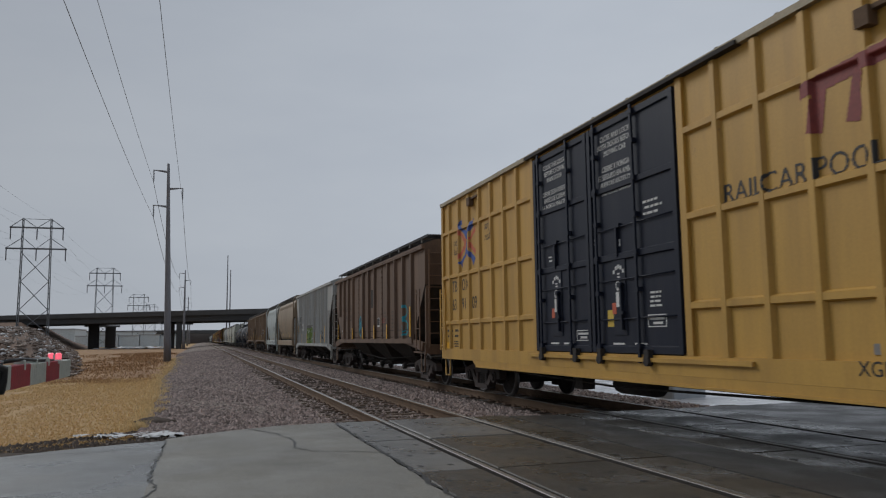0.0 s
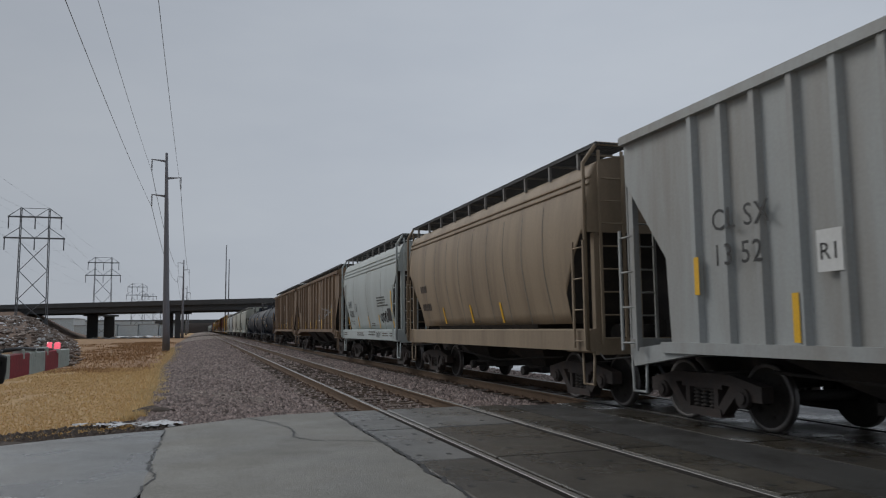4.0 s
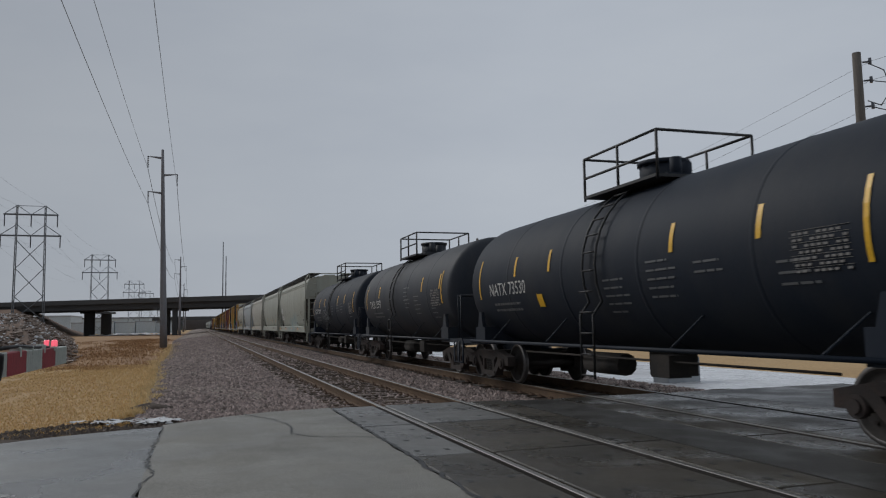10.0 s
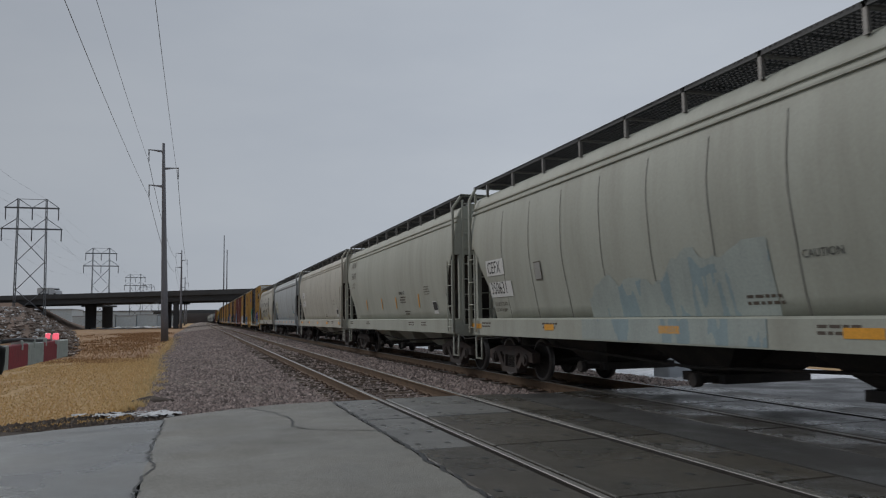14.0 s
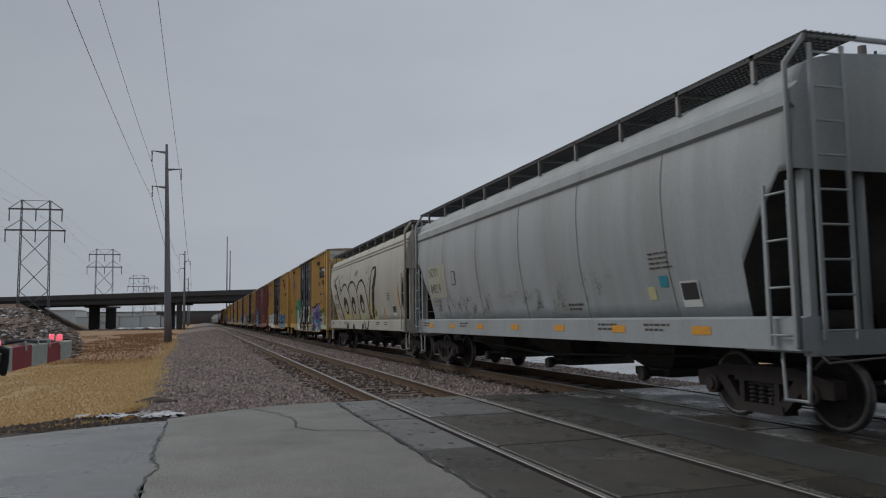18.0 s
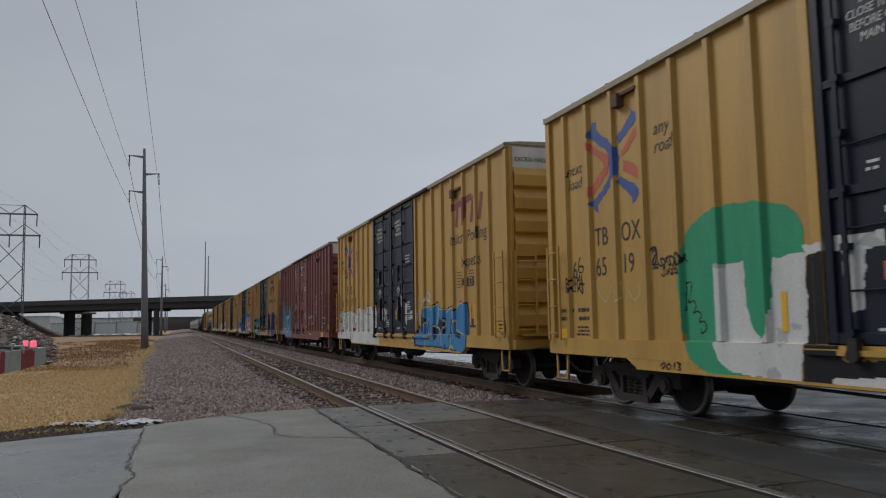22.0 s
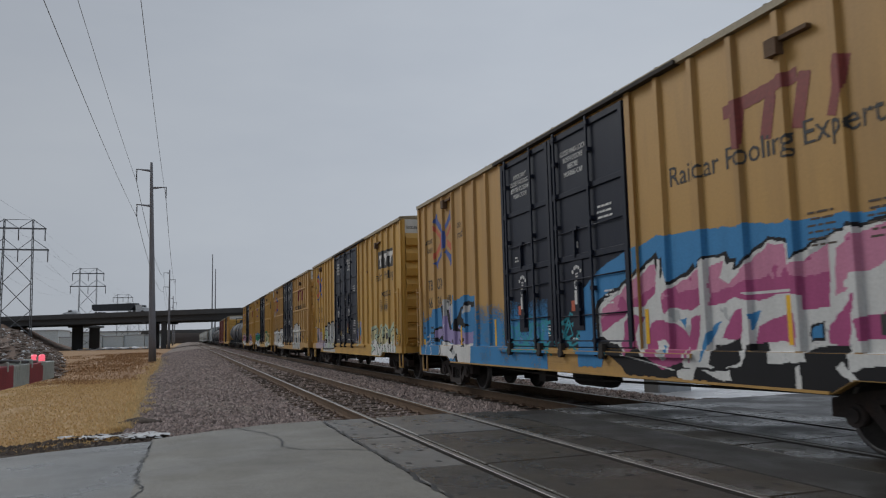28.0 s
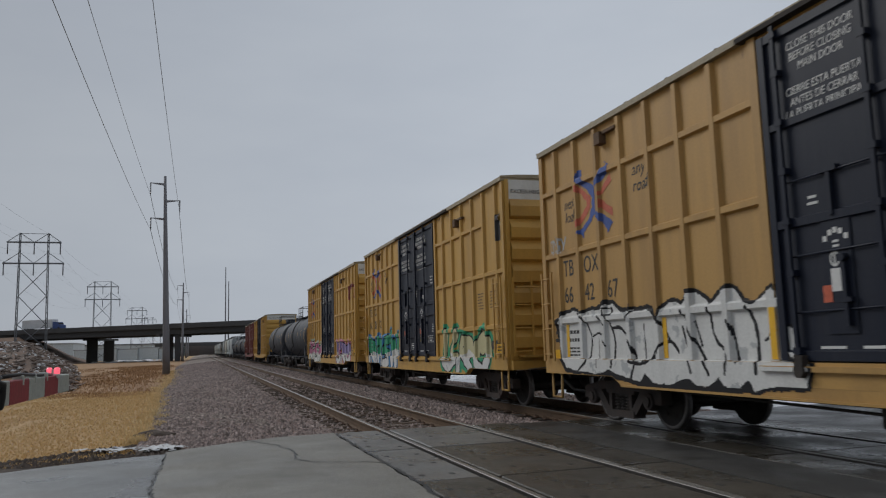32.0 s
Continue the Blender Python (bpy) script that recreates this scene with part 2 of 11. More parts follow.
STREAK = (1.0, 1.6, 0.22)
M = {
    "asphalt": material("asphalt", (0.215, 0.205, 0.178), 0.65, dirt=(0.115, 0.11, 0.095), amount=0.75, scale=0.9, grain=85, bump=0.6, wet=0.3, contrast=3.0),
    "asphalt_wet": material("asphalt_wet", (0.168, 0.17, 0.165), 0.5, dirt=(0.075, 0.076, 0.074), amount=0.6, scale=0.7, grain=160, bump=0.3, wet=0.5),
    "asphalt_dark": material("asphalt_dark", (0.05, 0.048, 0.044), 0.6, dirt=(0.028, 0.027, 0.026), amount=0.7, scale=0.8, grain=160, bump=0.3, wet=0.45),
    "tar": material("tar", (0.018, 0.018, 0.018), 0.5, grain=90),
    "panel": material("crossing_panel", (0.056, 0.047, 0.034), 0.55, dirt=(0.022, 0.02, 0.016), amount=0.8, scale=1.1, grain=130, bump=0.4, wet=0.62, vary=0.3, spec=0.4, contrast=2.0),
    "panel_pale": material("crossing_panel_pale", (0.16, 0.155, 0.145), 0.5, dirt=(0.07, 0.07, 0.065), amount=0.7, scale=1.6, grain=130, bump=0.3, wet=0.5, vary=0.12),
    "rubber": material("flangeway_rubber", (0.02, 0.02, 0.02), 0.45, grain=60),
    "rail": material("rail_side", (0.13, 0.082, 0.05), 0.8, dirt=(0.06, 0.04, 0.027), amount=0.6, scale=3, grain=60, spec=0.25),
    "railtop": material("rail_top", (0.30, 0.285, 0.265), 0.42, 0.85, grain=30, bump=0.03),
    "raildark": material("rail_side_dark", (0.03, 0.026, 0.023), 0.5, dirt=(0.05, 0.038, 0.03), amount=0.6, scale=3, grain=60),
    "railrust": material("rail_top_dull", (0.30, 0.22, 0.15), 0.45, 0.5, grain=30, bump=0.05),
    "tie": material("tie_timber", (0.085, 0.062, 0.047), 0.9, dirt=(0.035, 0.027, 0.022), amount=0.7, scale=4, stretch=(0.5, 3, 3), grain=70, bump=0.5, vary=0.45, spec=0.2),
    "plate": material("tie_plate_steel", (0.12, 0.07, 0.045), 0.8, grain=60),
    "ballast": material("ballast_bed", (0.245, 0.198, 0.168), 0.9, dirt=(0.14, 0.108, 0.09), amount=0.6, scale=0.5, grain=26, bump=0.9, cells=16),
    "oiled_shaded": material("oiled_shaded_ballast", (0.06, 0.051, 0.046), 0.75, dirt=(0.03, 0.026, 0.024), amount=0.8, scale=2, grain=30, bump=0.8),
    "seam": material("seam_grime", (0.13, 0.125, 0.11), 0.7, dirt=(0.24, 0.235, 0.215), amount=0.8, scale=3.0, stretch=(1, 1, 0.6), grain=20, bump=0),
    "stone": material("ballast_stone", (0.30, 0.236, 0.212), 0.8, dirt=(0.13, 0.095, 0.085), amount=0.6, scale=11, grain=30, bump=0.4, island=0.55),
    "grass": material("dry_grass_ground", (0.46, 0.305, 0.145), 0.95, dirt=(0.31, 0.17, 0.078), amount=0.8, scale=0.12, stretch=(1, 0.3, 1), grain=9, bump=1.0, contrast=1.3),
    "rough_grass": material("rough_grass_ground", (0.345, 0.205, 0.098), 0.95, dirt=(0.22, 0.115, 0.055), amount=0.9, scale=0.2, stretch=(1, 0.4, 1), grain=6, bump=1.0, contrast=1.6),
    "blade": material("dry_grass_blade", (0.68, 0.495, 0.24), 0.9, dirt=(0.50, 0.32, 0.15), amount=0.8, scale=0.12, stretch=(1, 0.3, 1), grain=8, bump=0, island=0.08),
    "straw": material("pale_straw", (0.74, 0.57, 0.31), 0.9, dirt=(0.56, 0.40, 0.2), amount=0.7, scale=0.4, grain=8, bump=0, island=0.15),
    "blade_dark": material("dry_weed", (0.38, 0.225, 0.11), 0.9, dirt=(0.24, 0.13, 0.065), amount=0.7, scale=0.6, grain=8, bump=0, island=0.3),
    "soil": material("bare_soil", (0.10, 0.076, 0.06), 0.9, dirt=(0.04, 0.03, 0.025), amount=0.8, scale=2.5, grain=30, bump=0.8),
    "snow": material("old_snow", (0.62, 0.63, 0.64), 0.7, dirt=(0.26, 0.25, 0.24), amount=0.85, scale=3.0, grain=16, bump=0.8),
    "slush": material("wet_slush_yard", (0.66, 0.67, 0.69), 0.5, dirt=(0.20, 0.195, 0.19), amount=0.8, scale=0.35, grain=12, bump=0.3, wet=0.6),
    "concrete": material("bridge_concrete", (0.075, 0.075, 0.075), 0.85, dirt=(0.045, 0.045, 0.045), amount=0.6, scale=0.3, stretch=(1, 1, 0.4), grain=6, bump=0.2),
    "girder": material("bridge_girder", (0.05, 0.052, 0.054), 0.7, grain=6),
    "lattice": material("galvanised_lattice", (0.13, 0.14, 0.15), 0.6, 0.3, grain=8, bump=0),
    "polesteel": material("pole_weathering_steel", (0.19, 0.19, 0.205), 0.7, 0.1, dirt=(0.10, 0.096, 0.1), amount=0.6, scale=0.6, stretch=(2, 2, 0.2), grain=12, bump=0.1),
    "wire": material("wire_aluminium", (0.10, 0.11, 0.12), 0.5, 0.4, grain=5, bump=0),
    "insulator": material("insulator", (0.09, 0.095, 0.11), 0.35, grain=20, bump=0),
    "timber": material("pole_timber", (0.13, 0.115, 0.10), 0.85, dirt=(0.06, 0.052, 0.047), amount=0.7, scale=2, stretch=(3, 3, 0.3), grain=25, bump=0.5),
    "rubble": material("rubble", (0.23, 0.185, 0.155), 0.9, dirt=(0.10, 0.07, 0.055), amount=0.85, scale=0.6, grain=5, bump=0.8, island=0.45),
    "bank": material("bank_soil", (0.20, 0.13, 0.092), 0.95, dirt=(0.09, 0.058, 0.042), amount=0.7, scale=0.25, grain=2, bump=1.0),
    "twig": material("bare_twigs", (0.15, 0.13, 0.12), 0.9, grain=5, bump=0),
    "shed": material("pale_cladding", (0.50, 0.56, 0.60), 0.6, grain=2, bump=0, amount=0.25, scale=0.05),
    "shed_roof": material("grey_roof", (0.33, 0.35, 0.37), 0.7, grain=2, bump=0),
    "gate_white": material("gate_white", (0.46, 0.49, 0.44), 0.5, dirt=(0.25, 0.28, 0.25), amount=0.5, scale=6, grain=30, bump=0.1),
    "gate_red": material("gate_red", (0.33, 0.022, 0.035), 0.5, dirt=(0.15, 0.02, 0.02), amount=0.4, scale=6, grain=30, bump=0.1),
    "lens_red": material("lit_red_lens", (0.95, 0.14, 0.2), 0.3, grain=20, bump=0, glow=0.8),
    "black": material("black_rubber", (0.015, 0.015, 0.016), 0.5, grain=40),
    "yellow": material("yellow_paint", (0.49, 0.285, 0.058), 0.55, dirt=(0.25, 0.14, 0.037), amount=0.6, scale=0.9, stretch=STREAK, grain=28, bump=0.04, rust=0.24, contrast=0.35),
    "ochre": material("ochre_paint", (0.44, 0.255, 0.072), 0.58, dirt=(0.23, 0.13, 0.045), amount=0.65, scale=0.9, stretch=STREAK, grain=28, bump=0.04, rust=0.26, contrast=0.35),
    "door": material("black_door_paint", (0.011, 0.015, 0.028), 0.45, dirt=(0.03, 0.033, 0.042), amount=0.6, scale=1.4, stretch=STREAK, grain=25, bump=0.04, contrast=0.35, spec=0.22),
    "roofgalv": material("galvanised_roof", (0.30, 0.25, 0.16), 0.6, dirt=(0.17, 0.14, 0.09), amount=0.6, scale=1.0, grain=20),
    "white_end": material("white_end_paint", (0.58, 0.58, 0.55), 0.55, dirt=(0.32, 0.31, 0.28), amount=0.6, scale=1.5, stretch=STREAK, grain=25, bump=0.04, contrast=0.35),
    "red": material("red_oxide_paint", (0.17, 0.042, 0.033), 0.55, dirt=(0.09, 0.03, 0.026), amount=0.5, scale=0.9, stretch=STREAK, grain=28, bump=0.04, rust=0.08, contrast=0.35),
    "brown": material("faded_brown_paint", (0.195, 0.128, 0.077), 0.68, dirt=(0.078, 0.05, 0.032), amount=0.9, scale=1.1, stretch=STREAK, grain=26, bump=0.04, rust=0.3, contrast=0.5),
    "darkbrown": material("dark_brown_paint", (0.135, 0.080, 0.049), 0.68, dirt=(0.045, 0.027, 0.02), amount=0.95, scale=1.1, stretch=STREAK, grain=26, bump=0.04, rust=0.36, contrast=0.5),
    "greyhop": material("grey_paint", (0.33, 0.345, 0.34), 0.6, dirt=(0.19, 0.16, 0.125), amount=0.8, scale=0.6, stretch=STREAK, grain=24, bump=0.04, rust=0.1, contrast=0.35),
    "bluegrey": material("blue_grey_paint", (0.34, 0.365, 0.375), 0.6, dirt=(0.20, 0.20, 0.185), amount=0.6, scale=0.8, stretch=STREAK, grain=24, bump=0.04, rust=0.06, contrast=0.35),
    "offwhite": material("off_white_paint", (0.405, 0.45, 0.445), 0.6, dirt=(0.26, 0.275, 0.26), amount=0.45, scale=0.8, stretch=STREAK, grain=24, bump=0.04, rust=0.03, contrast=0.35),
    "cream": material("cream_paint", (0.42, 0.405, 0.35), 0.6, dirt=(0.25, 0.225, 0.175), amount=0.6, scale=0.8, stretch=STREAK, grain=24, bump=0.04, rust=0.08, contrast=0.35),
    "greenwhite": material("green_white_paint", (0.35, 0.36, 0.31), 0.6, dirt=(0.21, 0.205, 0.165), amount=0.6, scale=0.8, stretch=STREAK, grain=24, bump=0.04, rust=0.06, contrast=0.35),
    "tan": material("tan_paint", (0.27, 0.205, 0.135), 0.62, dirt=(0.12, 0.085, 0.055), amount=0.8, scale=0.8, stretch=STREAK, grain=24, bump=0.04, rust=0.16, contrast=0.35),
    "fade_print": material("dulled_white_print", (0.13, 0.135, 0.14), 0.6, grain=20, bump=0, contrast=0.4),
    "tank": material("tank_black_paint", (0.0125, 0.0185, 0.030), 0.62, dirt=(0.036, 0.038, 0.043), amount=0.7, scale=0.8, stretch=(1, 1, 0.5), grain=22, bump=0.04, contrast=0.35, spec=0.2),
    "tank_grey": material("tank_dull_black", (0.021, 0.026, 0.036), 0.6, dirt=(0.05, 0.05, 0.053), amount=0.8, scale=0.9, stretch=(1, 1, 0.4), grain=22, bump=0.04, contrast=0.35, spec=0.3),
    "under": material("underframe_grime_shade", (0.036, 0.033, 0.031), 0.85, dirt=(0.075, 0.06, 0.05), amount=0.7, scale=2.5, grain=30, bump=0.3, spec=0.25),
    "bogie": material("cast_steel_grime", (0.034, 0.028, 0.026), 0.85, dirt=(0.058, 0.036, 0.028), amount=0.8, scale=3, grain=40, bump=0.3, vary=0.3, spec=0.4),
    "wheel": material("wheel_steel", (0.04, 0.035, 0.032), 0.7, 0.1, grain=30, bump=0.1, spec=0.3),
    "tread": material("wheel_tread", (0.17, 0.16, 0.155), 0.5, 0.8, grain=20, bump=0),
    "grating": material("walk_grating", (0.035, 0.036, 0.038), 0.6, 0.2, grain=30),
    "steel": material("bare_steel", (0.20, 0.19, 0.18), 0.5, 0.5, grain=30, bump=0.1),
    "reflect": material("yellow_reflector", (0.78, 0.44, 0.02), 0.4, grain=60, bump=0, amount=0.2),
    "orange": material("orange_reflector", (0.72, 0.33, 0.03), 0.4, grain=60, bump=0, amount=0.2),
    "ink": material("black_lettering", (0.02, 0.02, 0.02), 0.6, grain=20, bump=0, contrast=0.35),
    "fade": material("faded_black_lettering", (0.075, 0.055, 0.04), 0.7, grain=20, bump=0, contrast=0.35),
    "chalk": material("white_lettering", (0.62, 0.62, 0.60), 0.6, grain=20, bump=0, contrast=0.35),
    "crimson": material("emblem_red", (0.21, 0.035, 0.03), 0.6, grain=20, bump=0),
    "scarlet": material("emblem_scarlet", (0.50, 0.10, 0.045), 0.6, grain=20, bump=0),
    "truck_white": material("truck_white", (0.6, 0.61, 0.62), 0.5, grain=5, bump=0, amount=0.3, scale=0.5),
    "truck_dark": material("truck_dark", (0.03, 0.035, 0.045), 0.5, grain=5, bump=0, amount=0.3, scale=0.5),
    "truck_blue": material("truck_blue", (0.03, 0.07, 0.22), 0.45, grain=5, bump=0, amount=0.3, scale=0.5),
    "royal": material("emblem_blue", (0.035, 0.085, 0.32), 0.6, grain=20, bump=0),
}
SPRAY = {
    "cyan": (0.035, 0.27, 0.33),
    "sky": (0.05, 0.22, 0.45),
    "blue": (0.035, 0.09, 0.36),
    "navy": (0.015, 0.02, 0.06),
    "steel": (0.25, 0.32, 0.335),
    "haze": (0.335, 0.37, 0.345),
    "ivory": (0.40, 0.40, 0.32),
    "blush": (0.40, 0.32, 0.36),
    "pink": (0.4, 0.085, 0.21),
    "rose": (0.55, 0.22, 0.33),
    "purple": (0.13, 0.085, 0.26),
    "lilac": (0.3, 0.25, 0.45),
    "white": (0.62, 0.62, 0.6),
    "silver": (0.42, 0.43, 0.43),
    "black": (0.012, 0.012, 0.014),
    "green": (0.045, 0.32, 0.17),
    "lime": (0.36, 0.42, 0.12),
    "moss": (0.17, 0.25, 0.07),
    "mint": (0.4, 0.5, 0.4),
    "peach": (0.55, 0.24, 0.15),
    "yellow": (0.6, 0.42, 0.08),
    "cream": (0.52, 0.48, 0.28),
    "sallow": (0.50, 0.44, 0.16),
    "red": (0.33, 0.05, 0.05),
    "brown": (0.2, 0.12, 0.08),
    "grey": (0.22, 0.21, 0.2),
}
for key in ("royal", "scarlet", "crimson", "ink", "chalk", "fade"):
    M["spray_" + key] = M[key]
for key, rgb in SPRAY.items():
    M["spray_" + key] = material("spray_" + key, rgb, 0.6, dirt=tuple(v * 0.62 for v in rgb), amount=0.5, scale=1.6, stretch=(1, 1.6, 0.4), grain=30, bump=0, contrast=0.5, spec=0.22)


# ---- the ground ----
RAILS_NEAR, RAILS_FAR = (3.03, 4.57), (7.10, 8.60)
ROAD_EDGE = 13.3


def step(a, b, x):
    k = min(1.0, max(0.0, (x - a) / (b - a)))
    return k * k * (3 - 2 * k)


def ground_z(x, y):
    """The height of the land beside the tracks: level with the road near it, then falling away."""
    left = -0.12 - 0.78 * step(14, 62, y)
    right = -0.30 - 0.1 * step(16, 70, y)
    z = left + (right - left) * step(0, 10, x)
    return z


def build_ground():
    xs = sorted({-3500, -1200, -500, -250, -120, -80, *range(-60, -6, 3), *range(-6, 15), *range(15, 64, 3), 80, 120, 250, 500, 1200, 3500})
    ys = sorted({-400, -150, -60, -30, *range(-20, 90, 3), *range(90, 320, 15), 400, 600, 1000, 2000, 4500})
    rnd = random.Random(5)
    v = [(x, y, ground_z(x, y) - 0.05 - (0.6 if -0.5 < x < 11 and y > 12 else 0) + (rnd.uniform(-0.05, 0.05) if -60 < x < -3 and 16 < y < 200 else 0)) for y in ys for x in xs]
    n = len(xs)
    s = Shape()
    s.v = v
    for j in range(len(ys) - 1):
        for i in range(n - 1):
            s.f.append((j * n + i, j * n + i + 1, (j + 1) * n + i + 1, (j + 1) * n + i))
            cx = (xs[i] + xs[i + 1]) / 2
            cy = (ys[j] + ys[j + 1]) / 2
            s.m.append(2 if cx < 0 and 44 < cy < 330 else 1 if cx > 10 and not (cx > 17 and 14 < cy < 60) else 0)
            s.s.append(True)
    return tagged(put("ground", s.mesh("ground", M["grass"], M["slush"], M["rough_grass"])), "dry tan grass field beside the tracks", "ground", kind="structure")


build_ground()


def ballast_left(y):
    """Where the shoulder of the stone bed meets the grass."""
    return -0.9 - 1.2 * step(15, 55, y) - 1.6 * step(55, 150, y)


def bed_z(x, y):
    foot = ballast_left(y)
    if x <= 1.9:
        k = (x - foot) / (1.9 - foot)
        low = ground_z(foot, y)
        return low + (-0.20 - low) * min(1, max(0, k)) ** 0.8
    if x < 10.4:
        return -0.20 - 0.018 * step(2.2, 2.5, x) * step(5.5, 5.2, x) * step(40, 30, y)
    return -0.20 - 0.16 * min(1, (x - 10.4) / 1.6)


def build_ballast():
    s = Shape()
    rnd = random.Random(2)
    ys = [ROAD_EDGE - 0.15 + 0.25 * k for k in range(260)] + [78.5 + 1.0 * k for k in range(70)] + [150 + 2.5 * k for k in range(20)] + [200, 300, 450, 700, 1200]
    rows = []
    for y in ys:
        f = ballast_left(y)
        xs = [f - 0.1 + (2.0 - f + 0.1) * k / 26 for k in range(27)] + [2.3 + 0.3 * k for k in range(28)] + [10.9, 11.5, 12.1]
        near = 0.034 if y < 79 else (0.06 if y < 150 else 0.0)
        rows.append([(x + rnd.uniform(-0.04, 0.04), y, bed_z(x, y) + rnd.uniform(-near, near) + (0.03 * math.sin(y * 0.7 + x) if x < 1.5 else 0)) for x in xs])
    s.loft(rows, 0, True, closed=False, caps=False)
    # bed below the wagons: their shade painted into the stone, with oil staining
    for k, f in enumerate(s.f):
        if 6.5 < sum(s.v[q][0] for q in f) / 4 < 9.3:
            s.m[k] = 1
    return tagged(put("ballast_bed", s.mesh("ballast_bed", M["ballast"], M["oiled_shaded"])), "pinkish grey crushed stone bed under the tracks", "ballast", kind="structure")


build_ballast()


def build_stones():
    """Loose stones on the bed, the nearer the more."""
    rnd = random.Random(3)
    s = Shape()
    for _ in range(82000):
        y = ROAD_EDGE + 0.1 + 125 * rnd.random() ** 2.2
        f = ballast_left(y)
        x = rnd.uniform(f - 0.06, 6.6) if rnd.random() < 0.94 else rnd.uniform(9.2, 11.5)
        if abs(x - RAILS_NEAR[0]) < 0.1 or abs(x - RAILS_NEAR[1]) < 0.1:
            continue
        if 2.35 < x < 5.2 and rnd.random() < 0.8:
            continue
        r = rnd.uniform(0.018, 0.05) * (1 + y / 75)
        z = bed_z(x, y) + r * 0.3
        n = len(s.v)
        for d in ((1, 0, 0), (0, 1, 0), (-1, 0, 0), (0, -1, 0), (0, 0, 0.8), (0, 0, -0.8)):
            s.v.append((x + r * (d[0] + rnd.uniform(-0.4, 0.4)), y + r * (d[1] + rnd.uniform(-0.4, 0.4)), z + r * (d[2] + rnd.uniform(-0.3, 0.3))))
        for a, b in ((0, 1), (1, 2), (2, 3), (3, 0)):
            s.f += [(n + a, n + b, n + 4), (n + b, n + a, n + 5)]
            s.m += [0, 0]
            s.s += [False, False]
    me = bpy.data.meshes.new("loose_stones")
    me.from_pydata(s.v, [], s.f)
    me.materials.append(M["stone"])
    tagged(put("loose_stones", me), "loose pinkish grey ballast stones", "gravel", kind="stuff")


build_stones()

# ---- the road over the tracks ----
rnd = random.Random(7)


def slab(name, pts, z0, z1, mat, label, jag=0.0):
    """A flat slab with a slightly uneven outline."""
    out = []
    for (x0, y0), (x1, y1) in zip(pts, pts[1:] + pts[:1]):
        n = max(1, int(math.hypot(x1 - x0, y1 - y0) / 0.35)) if jag else 1
        for k in range(n):
            out.append((x0 + (x1 - x0) * k / n + rnd.uniform(-jag, jag), y0 + (y1 - y0) * k / n + rnd.uniform(-jag, jag)))
    s = Shape()
    s.face([(x, y, z1) for x, y in out])
    for (x0, y0), (x1, y1) in zip(out, out[1:] + out[:1]):
        s.face([(x0, y0, z0), (x1, y1, z0), (x1, y1, z1), (x0, y0, z1)])
    return tagged(put(name, s.mesh(name, mat)), label, "road", kind="structure")


slab("road", [(-60, -9), (-0.46, -9), (-0.46, 11.9), (-1.0, 11.75), (-1.8, 11.45), (-2.4, 11.0), (-4.5, 10.6), (-8, 10.3), (-60, 9.5)], -0.3, -0.012, M["asphalt_wet"], "dark damp asphalt road up to the crossing", 0.03)
slab("road_approach", [(-0.46, -9), (2.17, -9), (2.17, ROAD_EDGE), (1.2, 13.15), (0.4, 12.75), (-0.46, 12.1)], -0.3, -0.006, M["asphalt"], "grey cracked asphalt beside the crossing panels", 0.02)
slab("road_between", [(5.33, -9), (6.28, -9), (6.28, ROAD_EDGE - 0.35), (5.33, ROAD_EDGE - 0.2)], -0.3, -0.008, M["asphalt_dark"], "dark wet asphalt between the two tracks", 0.012)
slab("road_exit", [(9.42, -9), (13.6, -9.5), (13.2, 13.3), (9.42, 13.2)], -0.3, -0.015, M["asphalt_dark"], "dark wet asphalt beyond the far track", 0.015)
slab("road_beyond", [(13.6, -9.5), (90, -14), (90, 4), (40, 10.5), (14, 13.4), (13.2, 13.3)], -0.3, -0.02, M["slush"], "wet slushy road beyond the tracks", 0.02)


def crack(points, width, name="road_crack"):
    s = Shape()
    fine = []
    for (x0, y0), (x1, y1) in zip(points, points[1:]):
        n = max(2, int(math.hypot(x1 - x0, y1 - y0) / 0.09))
        fine += [(x0 + (x1 - x0) * k / n + rnd.gauss(0, 0.02), y0 + (y1 - y0) * k / n + rnd.gauss(0, 0.02)) for k in range(n)]
    fine.append(points[-1])
    for (x0, y0), (x1, y1) in zip(fine, fine[1:]):
        d = math.hypot(x1 - x0, y1 - y0) or 1
        w = width * rnd.uniform(0.4, 1.2)
        nx, ny = -(y1 - y0) / d * w / 2, (x1 - x0) / d * w / 2
        s.face([(x0 - nx, y0 - ny, 0.0), (x1 - nx, y1 - ny, 0.0), (x1 + nx, y1 + ny, 0.0), (x0 + nx, y0 + ny, 0.0)])
    tagged(put(name, s.mesh(name, M["tar"])), "dark open crack in the asphalt", "crack", kind="structure")


crack([(-0.45, 11.9), (-0.46, 10.6), (-0.5, 9.2), (-0.42, 8.2), (-0.5, 7.0), (-0.47, 5.0), (-0.5, 1.0)], 0.024)
crack([(0.75, 12.95), (1.05, 12.2), (1.22, 11.6), (1.26, 11.0), (1.2, 10.4), (1.35, 10.05), (1.75, 9.85), (2.17, 9.55)], 0.028)
crack([(2.19, 13.2), (2.2, 9.6), (2.19, 6.0), (2.2, 0.0)], 0.05)
crack([(-0.46, 11.1), (-0.9, 11.2), (-1.5, 11.0), (-2.2, 10.9)], 0.02)


